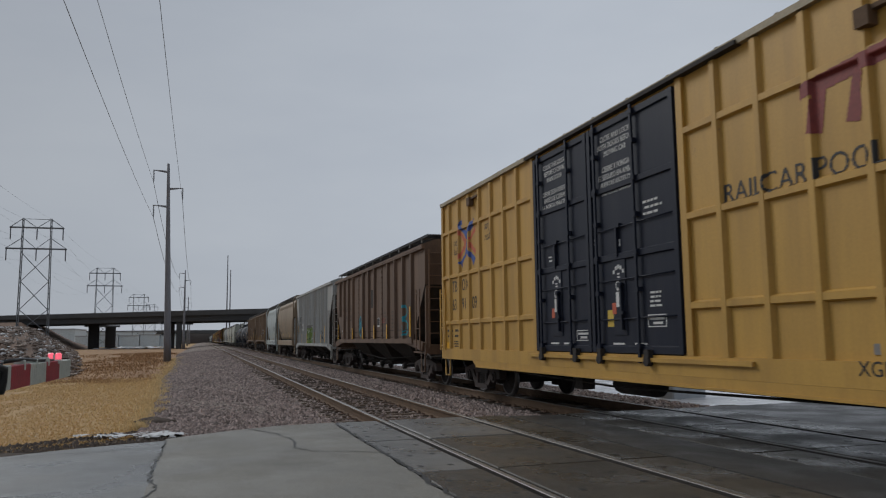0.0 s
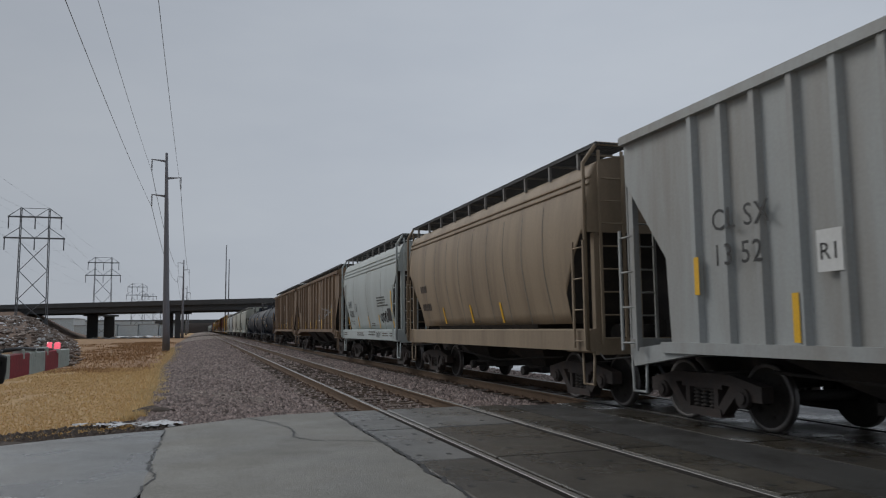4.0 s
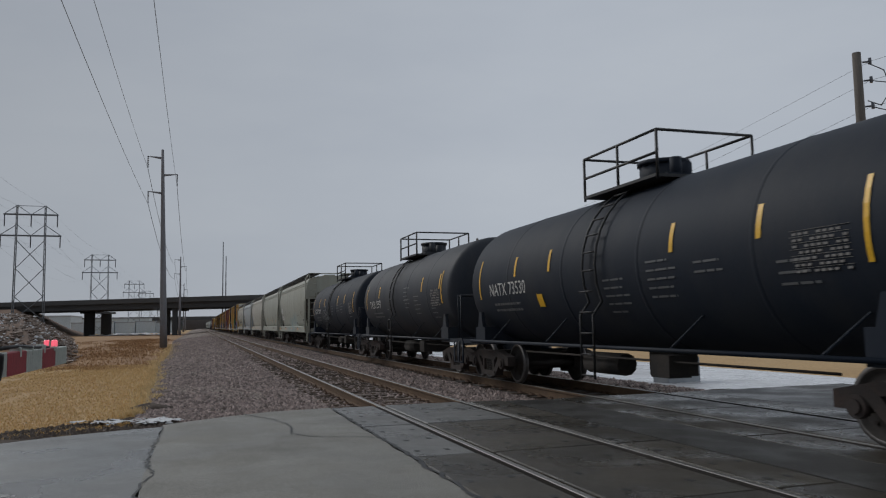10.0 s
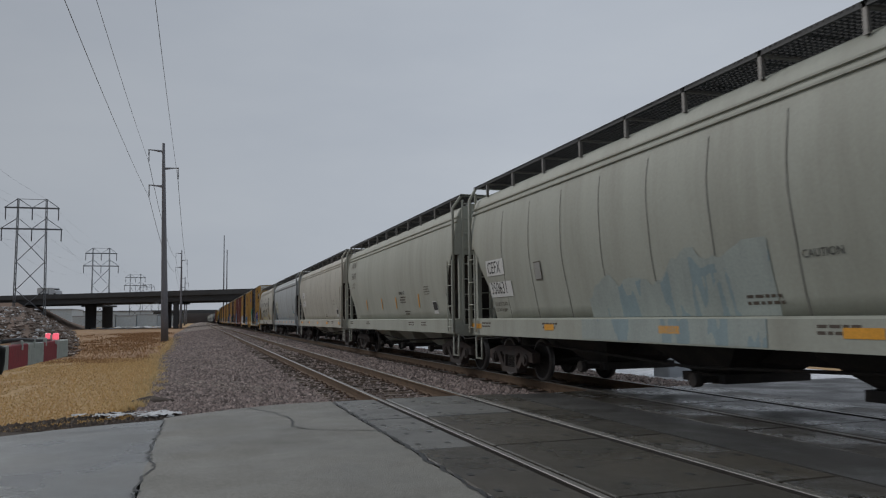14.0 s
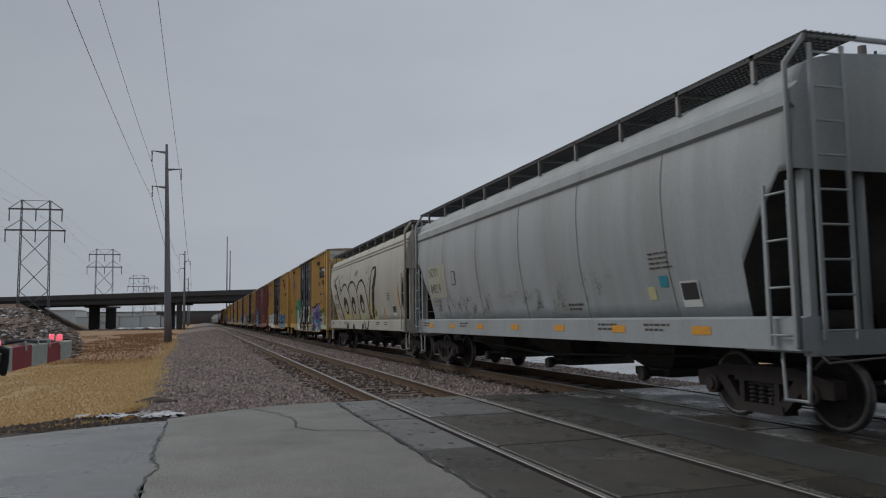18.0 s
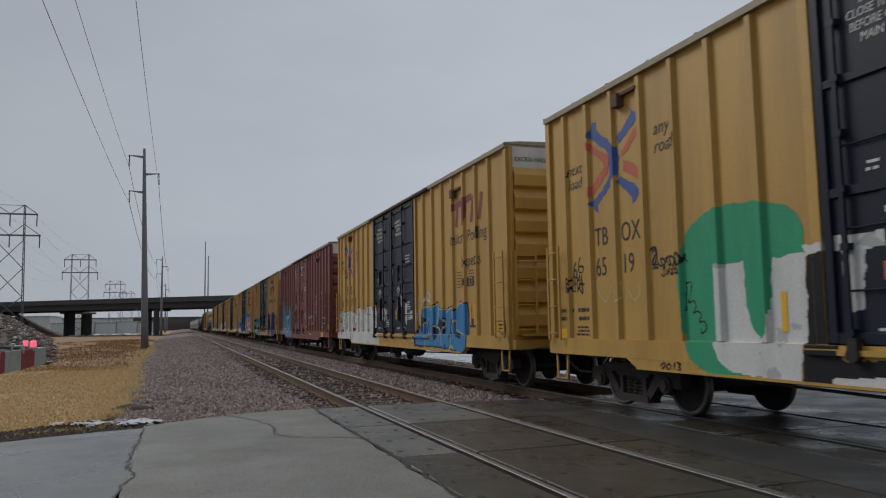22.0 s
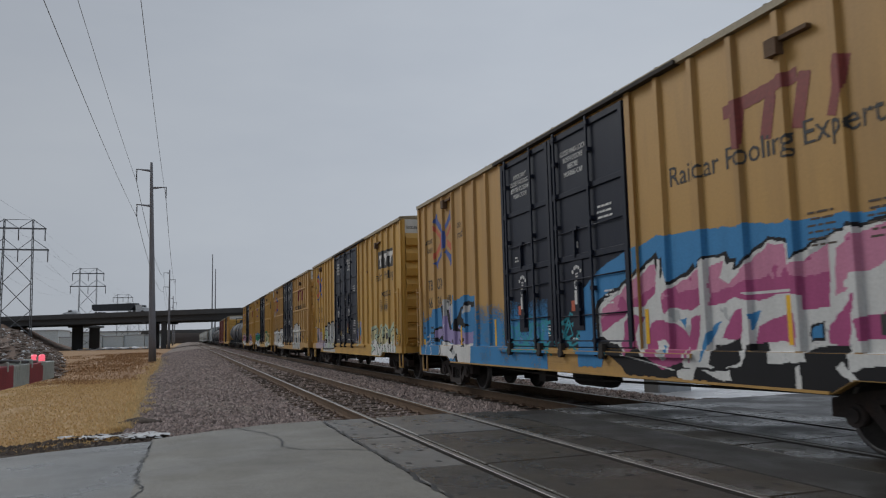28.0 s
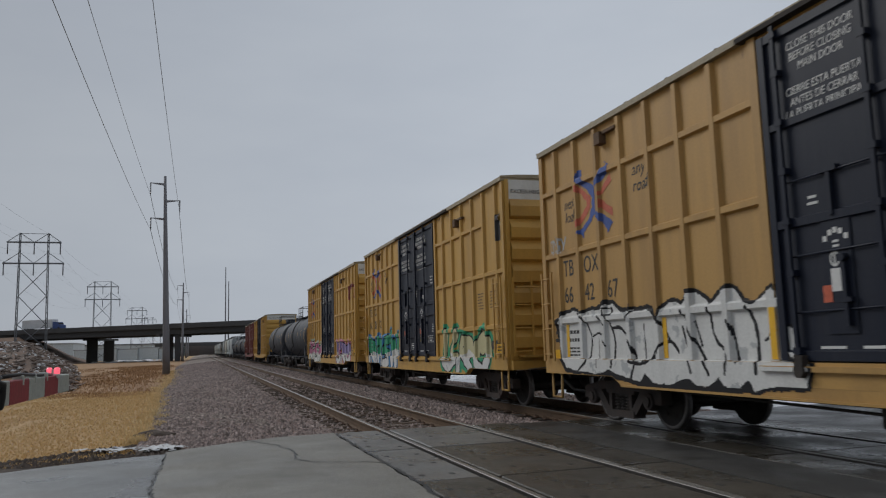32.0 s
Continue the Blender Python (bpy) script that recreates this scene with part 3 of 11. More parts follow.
def build_panels():
    """Concrete panels beside and between the rails, each with dark plates drawn for its lifting holes."""
    deck = tagged(thing("crossing_deck", "", "", kind="structure"), "worn wet concrete crossing panels between the rails", "crossing", kind="structure")
    cols = [(2.22, 2.93), (3.14, 4.46), (4.67, 5.30), (6.31, 7.0), (7.21, 8.49), (8.70, 9.39)]
    for c, (x0, x1) in enumerate(cols):
        y = ROAD_EDGE - (0.0 if c < 3 else 0.15)
        k = 0
        while y > -9:
            y1 = y
            y -= 2.62
            pale = (c < 2 and k == 0) or (c == 0 and k == 1)
            s = Shape()
            s.cut(x0 - (x0 + x1) / 2, x1 - (x0 + x1) / 2, -1.29, 1.29, -0.26, 0.0, 0.012)
            for hx in (-0.25, 0.25):
                for hy in (-0.85, -0.1, 0.7):
                    a, b = hx * (x1 - x0) + rnd.uniform(-0.06, 0.06), hy + rnd.uniform(-0.15, 0.15)
                    # no real recess: the hole's inner shade is put into the plate's colour
                    s.box(a - 0.028, a + 0.028, b - 0.045, b + 0.045, -0.02, 0.003, 1)
            me = s.mesh("panel", M["panel_pale"] if pale else M["panel"], M["tar"])
            put("panel", me, deck, ((x0 + x1) / 2, (y + y1) / 2, rnd.uniform(-0.014, -0.004)))
            k += 1
    for xa, xb in ((2.95, 3.12), (4.48, 4.65), (7.02, 7.19), (8.51, 8.68)):
        s = Shape()
        s.box(xa, xb, -9, ROAD_EDGE, -0.2, -0.055)
        put("flangeway", s.mesh("flangeway", M["rubber"]), deck)


build_panels()


def build_rail(x, top):
    s = Shape()
    prof = [(-0.07, -0.18), (0.07, -0.18), (0.07, -0.168), (0.012, -0.15), (0.012, -0.05), (0.036, -0.04), (0.036, -0.006), (0.028, 0.0), (-0.028, 0.0), (-0.036, -0.006), (-0.036, -0.04), (-0.012, -0.05), (-0.012, -0.15), (-0.07, -0.168)]
    s.loft([[(x + a, y, b) for a, b in prof] for y in (-60, ROAD_EDGE, 1500)], 0, False)
    me = s.mesh("rail", M["rail"], top, M["raildark"])
    for p in me.polygons:
        if p.normal.z > 0.6 and p.center.z > -0.004:
            p.material_index = 1
        # sides within the road crossing take a darker colour than the rusty ones
        elif p.center.y < ROAD_EDGE:
            p.material_index = 2
    tagged(put("rail", me), "steel rail with rusty sides and a worn top", "rail", "running rails", "structure")


for x in RAILS_NEAR:
    build_rail(x, M["railtop"])
for x in RAILS_FAR:
    build_rail(x, M["railtop"])

# ---- poles, pylons and wires ----


def sagging(p, q, sag, n=24):
    p, q = Vector(p), Vector(q)
    return [p + (q - p) * (k / n) - Vector((0, 0, 4 * sag * (k / n) * (1 - k / n))) for k in range(n + 1)]


def steel_pole(x, y, base, h, lean=0.0):
    top = thing("transmission_pole", "tall dark steel pole with three bracket arms and hanging insulators", "utility pole", (x, y, base), "transmission poles beside the track")
    s = Shape()
    rings = []
    for k in range(9):
        z = h * k / 8
        r = 0.42 - 0.27 * k / 8
        rings.append([(lean * z + r * math.cos(a * math.pi / 6), r * math.sin(a * math.pi / 6), z) for a in range(12)])
    s.loft(rings)
    put("shaft", s.mesh("shaft", M["polesteel"]), top)
    tips = []
    for side, z in ((-1, h - 1.0), (1, h - 3.0), (-1, h - 5.1)):
        a = Shape()
        cx = lean * z
        a.loft([[(cx + side * u, w, z + e * 0.14 * (1 - u / 2.0) + 0.16 * u / 1.6) for w, e in ((-0.07, -1), (0.07, -1), (0.07, 1), (-0.07, 1))] for u in (0.1, 1.0, 1.65)], 0, False)
        put("bracket_arm", a.mesh("bracket_arm", M["polesteel"]), top)
        i = Shape()
        for k in range(10):
            zz = z + 0.1 - 0.13 * k
            i.tube((cx + side * 1.58, 0, zz), (cx + side * 1.58, 0, zz - 0.05), 0.09, 8)
        i.tube((cx + side * 1.58, 0, z + 0.15), (cx + side * 1.58, 0, z - 1.25), 0.035, 6)
        put("insulator_string", i.mesh("insulator_string", M["insulator"]), top)
        tips.append((x + cx + side * 1.58, y, base + z - 1.25))
    return tips


POLES = [(-3.1, -48, -0.15, 22.6, 0.0), (-3.62, 93, -0.9, 22.8, -0.0215), (-4.9, 236, -0.9, 22.8, 0.0), (-6.2, 380, -0.9, 22.8, 0.0), (-7.4, 524, -0.9, 22.8, 0.0)]
TIPS = [steel_pole(*p) for p in POLES]
for k, (a, b) in enumerate(zip(TIPS, TIPS[1:])):
    for p, q in zip(a, b):
        w = Shape()
        w.path(sagging(p, q, 1.75 if k == 0 else 2.4, 40 if k == 0 else 16), 0.016 if k == 0 else 0.03, 5)
        tagged(put("power_line", w.mesh("power_line", M["wire"])), "sagging bare power line strung between the steel poles", "wire", "power lines")


def pylon(x, y, base, top):
    """A two-legged lattice tower with two crossarms."""
    h = top - base
    t = thing("lattice_pylon", "galvanised steel lattice tower with two crossarms", "pylon", (x, y, base), "pylons of the power line")
    half = 2.75
    for sgn in (-1, 1):
        s = Shape()
        lo, hi = half + 0.25, half
        for ax in (-0.5, 0.5):
            for ay in (-0.5, 0.5):
                s.tube((sgn * lo + ax * 0.36, ay * 0.5, 0), (sgn * hi + ax * 0.26, ay * 0.3, h), 0.07, 5)
        n = 26
        for k in range(n):
            z0, z1 = h * k / n, h * (k + 1) / n
            e = (0.18 - 0.05 * k / n) * (1 if k % 2 else -1)
            s.tube((sgn * (lo + (hi - lo) * k / n) - e, 0, z0), (sgn * (lo + (hi - lo) * k / n) + e, 0, z1), 0.04, 4)
        put("leg", s.mesh("leg", M["lattice"]), t)
    zs = [0.3, h * 0.15, h * 0.32, h * 0.53, h * 0.74]
    for z0, z1 in zip(zs, zs[1:]):
        s = Shape()
        s.tube((-half, 0, z0), (half, 0, z1), 0.09, 5).tube((half, 0, z0), (-half, 0, z1), 0.09, 5)
        put("cross_brace", s.mesh("cross_brace", M["lattice"]), t)
    for z, reach in ((h - 2.0, 5.35), (h - 6.6, 6.0)):
        s = Shape()
        s.box(-reach, reach, -0.16, 0.16, z - 0.16, z + 0.16)
        for sgn in (-1, 1):
            s.tube((sgn * reach, 0, z), (sgn * half, 0, z + 2.4 if z < h - 3 else h), 0.08, 5)
            s.tube((0, 0, z), (sgn * half, 0, z + 2.4 if z < h - 3 else h), 0.07, 5)
        put("crossarm", s.mesh("crossarm", M["lattice"]), t)
        for u in (-reach + 0.2, 0, reach - 0.2):
            i = Shape()
            i.tube((u, 0, z - 0.15), (u, 0, z - 2.6), 0.13, 6)
            put("insulator_string", i.mesh("insulator_string", M["insulator"]), t)
    s = Shape()
    s.tube((-half, 0, h - 0.1), (half, 0, h - 0.1), 0.06, 5)
    put("top_tie", s.mesh("top_tie", M["lattice"]), t)
    return [(x + u, y, base + z - 2.6) for z, r in ((h - 2.0, 5.35), (h - 6.6, 6.0)) for u in (-r + 0.2, 0, r - 0.2)] + [(x - half, y, top), (x + half, y, top)]


PYLONS = [(-33.0, 64, -0.9, 27.5), (-34.6, 184, -0.9, 28.2), (-34.0, 303, -0.9, 28.2), (-34.5, 470, -0.9, 28.2), (-36, 600, -0.9, 28.2), (-37, 740, -0.9, 28.2), (-38, 880, -0.9, 28.2)]
PTIPS = [pylon(*p) for p in PYLONS]
for k, (a, b) in enumerate(zip(PTIPS[:4], PTIPS[1:5])):
    for n, (p, q) in enumerate(zip(a, b)):
        w = Shape()
        w.path(sagging(p, q, 3.0 if n < 6 else 1.6, 14), 0.012, 4)
        tagged(put("power_line", w.mesh("power_line", M["wire"])), "thin power line strung between the lattice pylons", "wire", "power lines")


def mast(x, y, base, top):
    s = Shape()
    s.tube((0, 0, 0), (0, 0, top - base), 0.28, 8, r2=0.16)
    tagged(put("slender_mast", s.mesh("slender_mast", M["polesteel"]), None, (x, y, base)), "slender grey mast behind the overpass", "mast", "masts behind the overpass")


mast(8.9, 300, -0.5, 33.3)
mast(10.2, 306, -0.5, 28.4)


def timber_pole(x, y, base, top):
    t = thing("timber_pole", "weathered timber utility pole with cables and a looped drop line", "utility pole", (x, y, base))
    s = Shape()
    s.loft([[((0.2 - 0.06 * k / 4) * math.cos(a * math.pi / 5), (0.2 - 0.06 * k / 4) * math.sin(a * math.pi / 5), (top - base) * k / 4) for a in range(10)] for k in range(5)])
    put("shaft", s.mesh("shaft", M["timber"]), t)
    h = top - base
    for k, z in enumerate((h - 0.35, h - 1.0, h - 1.9)):
        s = Shape()
        s.tube((0.12, -0.1, z), (0.3, -0.25, z), 0.03, 6).tube((0.3, -0.25, z - 0.1), (0.3, -0.25, z + 0.12), 0.05, 8)
        put("insulator", s.mesh("insulator", M["insulator"]), t)
    loops = ([(0.25, -0.2, h - 0.4), (0.6, -0.5, h - 0.7), (0.75, -0.62, h - 1.4), (0.5, -0.4, h - 1.9), (0.2, -0.15, h - 1.7)],
             [(0.25, -0.2, h - 1.0), (0.9, -0.7, h - 1.2), (1.0, -0.8, h - 1.7), (0.7, -0.5, h - 2.1), (0.25, -0.2, h - 1.9)])
    for pts in loops:
        s = Shape()
        s.path(pts, 0.018, 5)
        put("drop_line", s.mesh("drop_line", M["black"]), t)
    return [(x + 0.3, y - 0.25, base + z) for z in (h - 0.35, h - 1.0, h - 1.9)]


RT = timber_pole(21.4, 20.0, -0.3, 10.4)
for (x, y, z), sag in zip(RT, (0.9, 1.1, 1.2)):
    for q in ((x + 9.0, y + 62.0, z + 0.6), (x - 1.0, y - 45.0, z)):
        w = Shape()
        w.path(sagging((x, y, z), q, sag, 14), 0.006, 5)
        tagged(put("overhead_cable", w.mesh("overhead_cable", M["wire"])), "thin overhead cable from the timber pole", "wire", "overhead cables")
timber_pole(30.4, 82.0, -0.3, 11.0)

# ---- the overpass ----


def build_overpass():
    """A skewed road bridge on slender piers, its banks and its railings."""
    b = thing("overpass", "dark concrete road bridge over the railway on slender piers", "bridge", (0, 0, 0), kind="structure")
    ang = math.atan2(-0.73, 1.0)
    ax, ay = math.cos(ang), math.sin(ang)

    def at(u, w, z):
        return (-8 + ax * u - ay * w, 245 + ay * u + ax * w, z)

    def beam(name, u0, u1, w0, w1, z0, z1, mat):
        s = Shape()
        s.loft([[at(u, w0, z0), at(u, w1, z0), at(u, w1, z1), at(u, w0, z1)] for u in (u0, u1)], 0, False)
        return put(name, s.mesh(name, mat), b)

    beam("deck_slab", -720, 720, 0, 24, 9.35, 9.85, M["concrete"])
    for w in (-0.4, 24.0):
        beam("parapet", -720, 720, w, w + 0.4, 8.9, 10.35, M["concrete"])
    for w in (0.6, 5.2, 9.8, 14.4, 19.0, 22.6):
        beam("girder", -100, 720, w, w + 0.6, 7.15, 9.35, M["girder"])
    for x, y, w in ((-34.9, 286, 3.4), (-30.7, 296, 3.4), (-6.45, 246, 1.6), (-8.9, 258, 1.6), (26, 228, 1.6), (24, 240, 1.6), *((-8 + ax * u - ay * w_, 245 + ay * u + ax * w_, 1.6) for u in (110, 200, 300, 400, 500, 600, 700) for w_ in (5, 19))):
        s = Shape()
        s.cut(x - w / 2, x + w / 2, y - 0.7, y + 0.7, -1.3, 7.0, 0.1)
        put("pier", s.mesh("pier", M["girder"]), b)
    for x, y in ((-32.8, 291), (-7.6, 252), (25, 234)):
        s = Shape()
        s.loft([[(x - 5.0, y - 6.5 + e, z), (x - 4.0, y - 8 + e, z), (x + 5.0, y + 6.5 + e, z), (x + 4.0, y + 8 + e, z)] for e, z in ((0, 6.5), (0, 7.15))], 0, False)
        put("pier_cap", s.mesh("pier_cap", M["girder"]), b)
    # the bank under its left end
    s = Shape()
    rings = []
    for w, top in ((-24, -0.9), (-12, 3.0), (-1.5, 8.0), (26, 8.0), (52, -0.9)):
        def along(x):
            return (x + 8 + ay * w) / ax
        rings.append([at(-720, w, top), at(along(-56), w, top)] + [at(along(-56 + 18.5 * k / 6), w, -1.0 + (top + 1.0) * (1 - k / 6) ** 1.15) for k in range(1, 7)] + [at(-720, w, -1.3)])
    s.loft(rings, 0, False)
    put("abutment_bank", s.mesh("abutment_bank", M["bank"]), b)
    # a second bridge far behind
    f = thing("far_overpass", "pale road bridge far down the line", "bridge", (0, 0, 0), kind="structure")
    s = Shape()
    s.box(-120, 160, 620, 640, 6.9, 9.4)
    put("deck", s.mesh("deck", M["concrete"]), f)
    for x in (-50, -14, 22, 60):
        s = Shape()
        s.box(x - 0.8, x + 0.8, 621, 638, -1.2, 6.9)
        put("pier", s.mesh("pier", M["concrete"]), f)


build_overpass()


def build_rubble_bank():
    """The stone heap and bank before the overpass, with snow in its hollows."""
    rb = random.Random(11)
    s = Shape()
    rows = []
    for j in range(30):
        y = 58 + 5.2 * j
        foot = -0.141 * y
        row = []
        for i in range(16):
            x = foot - i * 0.0056 * y
            z = -1.0 + (0.0195 * y + 2.0) * min(1.0, i / 10) * step(40, 80, y) + (rb.uniform(-0.3, 0.3) if i else 0)
            row.append((x + rb.uniform(-0.3, 0.3), y, z))
        rows.append(row)
    s.loft(rows, 0, True, closed=False, caps=False)
    tagged(put("rubble_bank", s.mesh("rubble_bank", M["bank"])), "bank of brown soil heaped with broken stone", "bank", kind="structure")
    st, sn = Shape(), Shape()
    for _ in range(15000):
        j = rb.random() * 28
        i = rb.random() ** 0.8 * 14
        a, b = rows[int(j)][int(i)], rows[int(j) + 1][int(i) + 1]
        k, l = rb.random(), rb.random()
        x, y, z = (a[0] + (b[0] - a[0]) * k, a[1] + (b[1] - a[1]) * l, a[2] + (b[2] - a[2]) * (k + l) / 2)
        big = rb.random()
        r = 0.05 + 0.17 * big ** 3
        t = sn if rb.random() < 0.11 else st
        n = len(t.v)
        for d in ((1, 0, 0), (0, 1, 0), (-1, 0, 0), (0, -1, 0), (0, 0, 0.7), (0, 0, -0.7)):
            t.v.append((x + r * 1.3 * (d[0] + rb.uniform(-0.4, 0.4)), y + r * 1.3 * (d[1] + rb.uniform(-0.4, 0.4)), z + r * (d[2] + rb.uniform(-0.3, 0.3))))
        for p, q in ((0, 1), (1, 2), (2, 3), (3, 0)):
            t.f += [(n + p, n + q, n + 4), (n + q, n + p, n + 5)]
            t.m += [0, 0]
            t.s += [False, False]
    tagged(put("broken_stones", st.mesh("broken_stones", M["rubble"])), "broken grey and tan stones heaped on the bank", "rubble", kind="stuff")
    tagged(put("snow_lumps", sn.mesh("snow_lumps", M["snow"])), "lumps of old snow among the stones", "snow", kind="stuff")


build_rubble_bank()


def build_distance():
    """Pale sheds, low woods and yards towards the horizon."""
    rb = random.Random(13)
    for x, y, w, d, h in ((-95, 420, 70, 40, 8.5), (-52, 520, 46, 30, 8), (-150, 470, 60, 30, 10), (-24, 640, 26, 40, 8), (60, 700, 60, 40, 9), (120, 420, 50, 40, 9)):
        t = thing("warehouse", "long pale warehouse with a flat grey roof, far off", "building", (x, y, -1), "far warehouses")
        s = Shape()
        s.box(-w / 2, w / 2, 0, d, 0, h)
        put("wall", s.mesh("wall", M["shed"]), t)
        s = Shape()
        s.box(-w / 2 - 0.3, w / 2 + 0.3, -0.3, d + 0.3, h, h + 0.6)
        put("roof", s.mesh("roof", M["shed_roof"]), t)
        for k in range(int(w / 9)):
            s = Shape()
            s.box(-w / 2 + 3 + 9 * k, -w / 2 + 7 + 9 * k, -0.12, 0, 0.2, 4.0)
            put("loading_door", s.mesh("loading_door", M["shed_roof"]), t)
    s = Shape()
    for _ in range(5200):
        side = rb.random()
        if side < 0.45:
            x, y = rb.uniform(-700, -60), rb.uniform(640, 900)
        elif side < 0.8:
            x, y = rb.uniform(24, 500), rb.uniform(560, 900)
        else:
            x, y = rb.uniform(-30, 40), rb.uniform(660, 900)
        h = rb.uniform(4, 11)
        for _k in range(3):
            bx, by = x + rb.uniform(-3, 3), y + rb.uniform(-3, 3)
            s.face([(bx, by, -1), (bx + 0.5, by, -1), (bx + rb.uniform(-2.5, 2.5), by + rb.uniform(-1, 1), h * rb.uniform(0.6, 1))])
            z = h * rb.uniform(0.3, 0.7)
            s.face([(bx, by, z), (bx + rb.uniform(-3, 3), by, z + rb.uniform(1, 3)), (bx + rb.uniform(-3, 3), by, z + rb.uniform(0.5, 3.5))])
    for _ in range(420):
        bx, by = rb.uniform(-84, -57), rb.uniform(228, 252)
        h = rb.uniform(5, 12) * (0.65 + 0.35 * (bx < -64))
        for _k in range(5):
            x0, y0 = bx + rb.uniform(-1.5, 1.5), by + rb.uniform(-1.5, 1.5)
            s.face([(x0, y0, -1), (x0 + 0.2, y0, -1), (x0 + rb.uniform(-1.5, 1.5), y0, h * rb.uniform(0.6, 1))])
            z = h * rb.uniform(0.3, 0.8)
            s.face([(x0, y0, z), (x0 + rb.uniform(-1.6, 1.6), y0, z + rb.uniform(0.6, 2)), (x0 + rb.uniform(-1.6, 1.6), y0, z + rb.uniform(0.3, 2.2))])
    sn = Shape()
    for _ in range(70):
        x, y = rb.uniform(-34, -9), rb.uniform(262, 340)
        w, h = rb.uniform(0.5, 2.6), rb.uniform(0.1, 0.6)
        n = len(sn.v)
        sn.v += [(x - w, y, -1.0), (x, y - w * 0.6, -1.0), (x + w, y, -1.0), (x, y + w * 0.6, -1.0), (x + rb.uniform(-0.3, 0.3) * w, y, -1.0 + h)]
        for p, q in ((0, 1), (1, 2), (2, 3), (3, 0)):
            sn.f.append((n + p, n + q, n + 4))
            sn.m.append(0)
            sn.s.append(True)
    tagged(put("snow_heaps", sn.mesh("snow_heaps", M["snow"])), "low heaps of old snow beyond the bridge piers", "snow", kind="stuff")
    for k in range(5):
        w = thing("warehouse", "low white shed beyond the bridge", "building", (-46 + 8.2 * k, 352 + 2 * k, -1), "far warehouses")
        q = Shape()
        q.box(-4.0, 4.0, 0, 12, 0, 4.6 + 0.4 * (k % 2))
        put("wall", q.mesh("wall", M["shed"]), w)
        q = Shape()
        q.box(-4.1, 4.1, -0.2, 12.2, 4.6 + 0.4 * (k % 2), 5.0 + 0.4 * (k % 2))
        put("roof", q.mesh("roof", M["shed_roof"]), w)
    tagged(put("far_woods", s.mesh("far_woods", M["twig"])), "bare grey winter woods along the horizon", "trees", kind="stuff")


build_distance()

# ---- the gate arm ----


def build_gate():
    g = thing("crossing_gate_arm", "lowered red and white crossing gate arm with lit red lamp", "gate", (-1.155, -2.7, -0.05))
    s = Shape()
    s.cut(-0.16, 0.16, -0.16, 0.16, 0, 1.45, 0.03)
    put("post", s.mesh("post", M["steel"]), g)
    y0, y1, n = 0.1, 10.42, 18
    for k in range(n):
        a, b = y0 + (y1 - y0) * k / n, y0 + (y1 - y0) * (k + 1) / n
        s = Shape()
        z = 1.17 + 0.004 * (n - k)
        s.cut(-0.03, 0.03, a, b - 0.002, z - 0.018, z + 0.132, 0.006)
        put("stripe_board", s.mesh("stripe_board", M["gate_red"] if (n - 1 - k) % 2 else M["gate_white"]), g)
    for pts, r in (([(0.0, 2 + 0.5 * k, 1.335 + 0.008 * math.sin(k * 1.7)) for k in range(13)], 0.014), ([(0.05, 7.6, 1.33), (0.08, 7.7, 1.31), (0.07, 7.74, 1.24), (0.06, 7.72, 1.19), (0.03, 7.78, 1.22), (0.02, 7.85, 1.33)], 0.02), ([(0, 8.0, 1.345), (0.01, 8.5, 1.35), (0.02, 8.9, 1.335), (0, 9.3, 1.325), (0, 9.7, 1.315)], 0.013)):
        s = Shape()
        s.path(pts, r, 8)
        put("lamp_cable", s.mesh("lamp_cable", M["black"]), g)
    for y in (8.5, 8.9, 9.35):
        s = Shape()
        s.cut(-0.035, 0.035, y - 0.02, y + 0.02, 1.28, 1.345, 0.008)
        put("cable_clip", s.mesh("cable_clip", M["gate_white"]), g)
    for y, lit in ((9.8, True), (7.72, True), (6.6, False)):
        lamp = Shape()
        lamp.cut(-0.05, 0.05, y - 0.05, y + 0.05, 1.285, 1.318, 0.008)
        lamp.box(-0.012, 0.004, y - 0.03, y + 0.03, 1.318, 1.36)
        if not lit:
            lamp.cut(-0.05, 0.05, y - 0.06, y + 0.06, 1.32, 1.375, 0.012)
        lamp = put("arm_lamp", lamp.mesh("arm_lamp", M["gate_white"]), g, label="lit red arm lamp" if lit else "")
        if lit:
            for x0, x1 in ((-0.05, -0.014), (0.006, 0.045)):
                s = Shape()
                s.cut(x0, x1, y - 0.035, y + 0.035, 1.32, 1.372, 0.008)
                put("lens", s.mesh("lens", M["lens_red"]), lamp, label="glowing red lens")


build_gate()


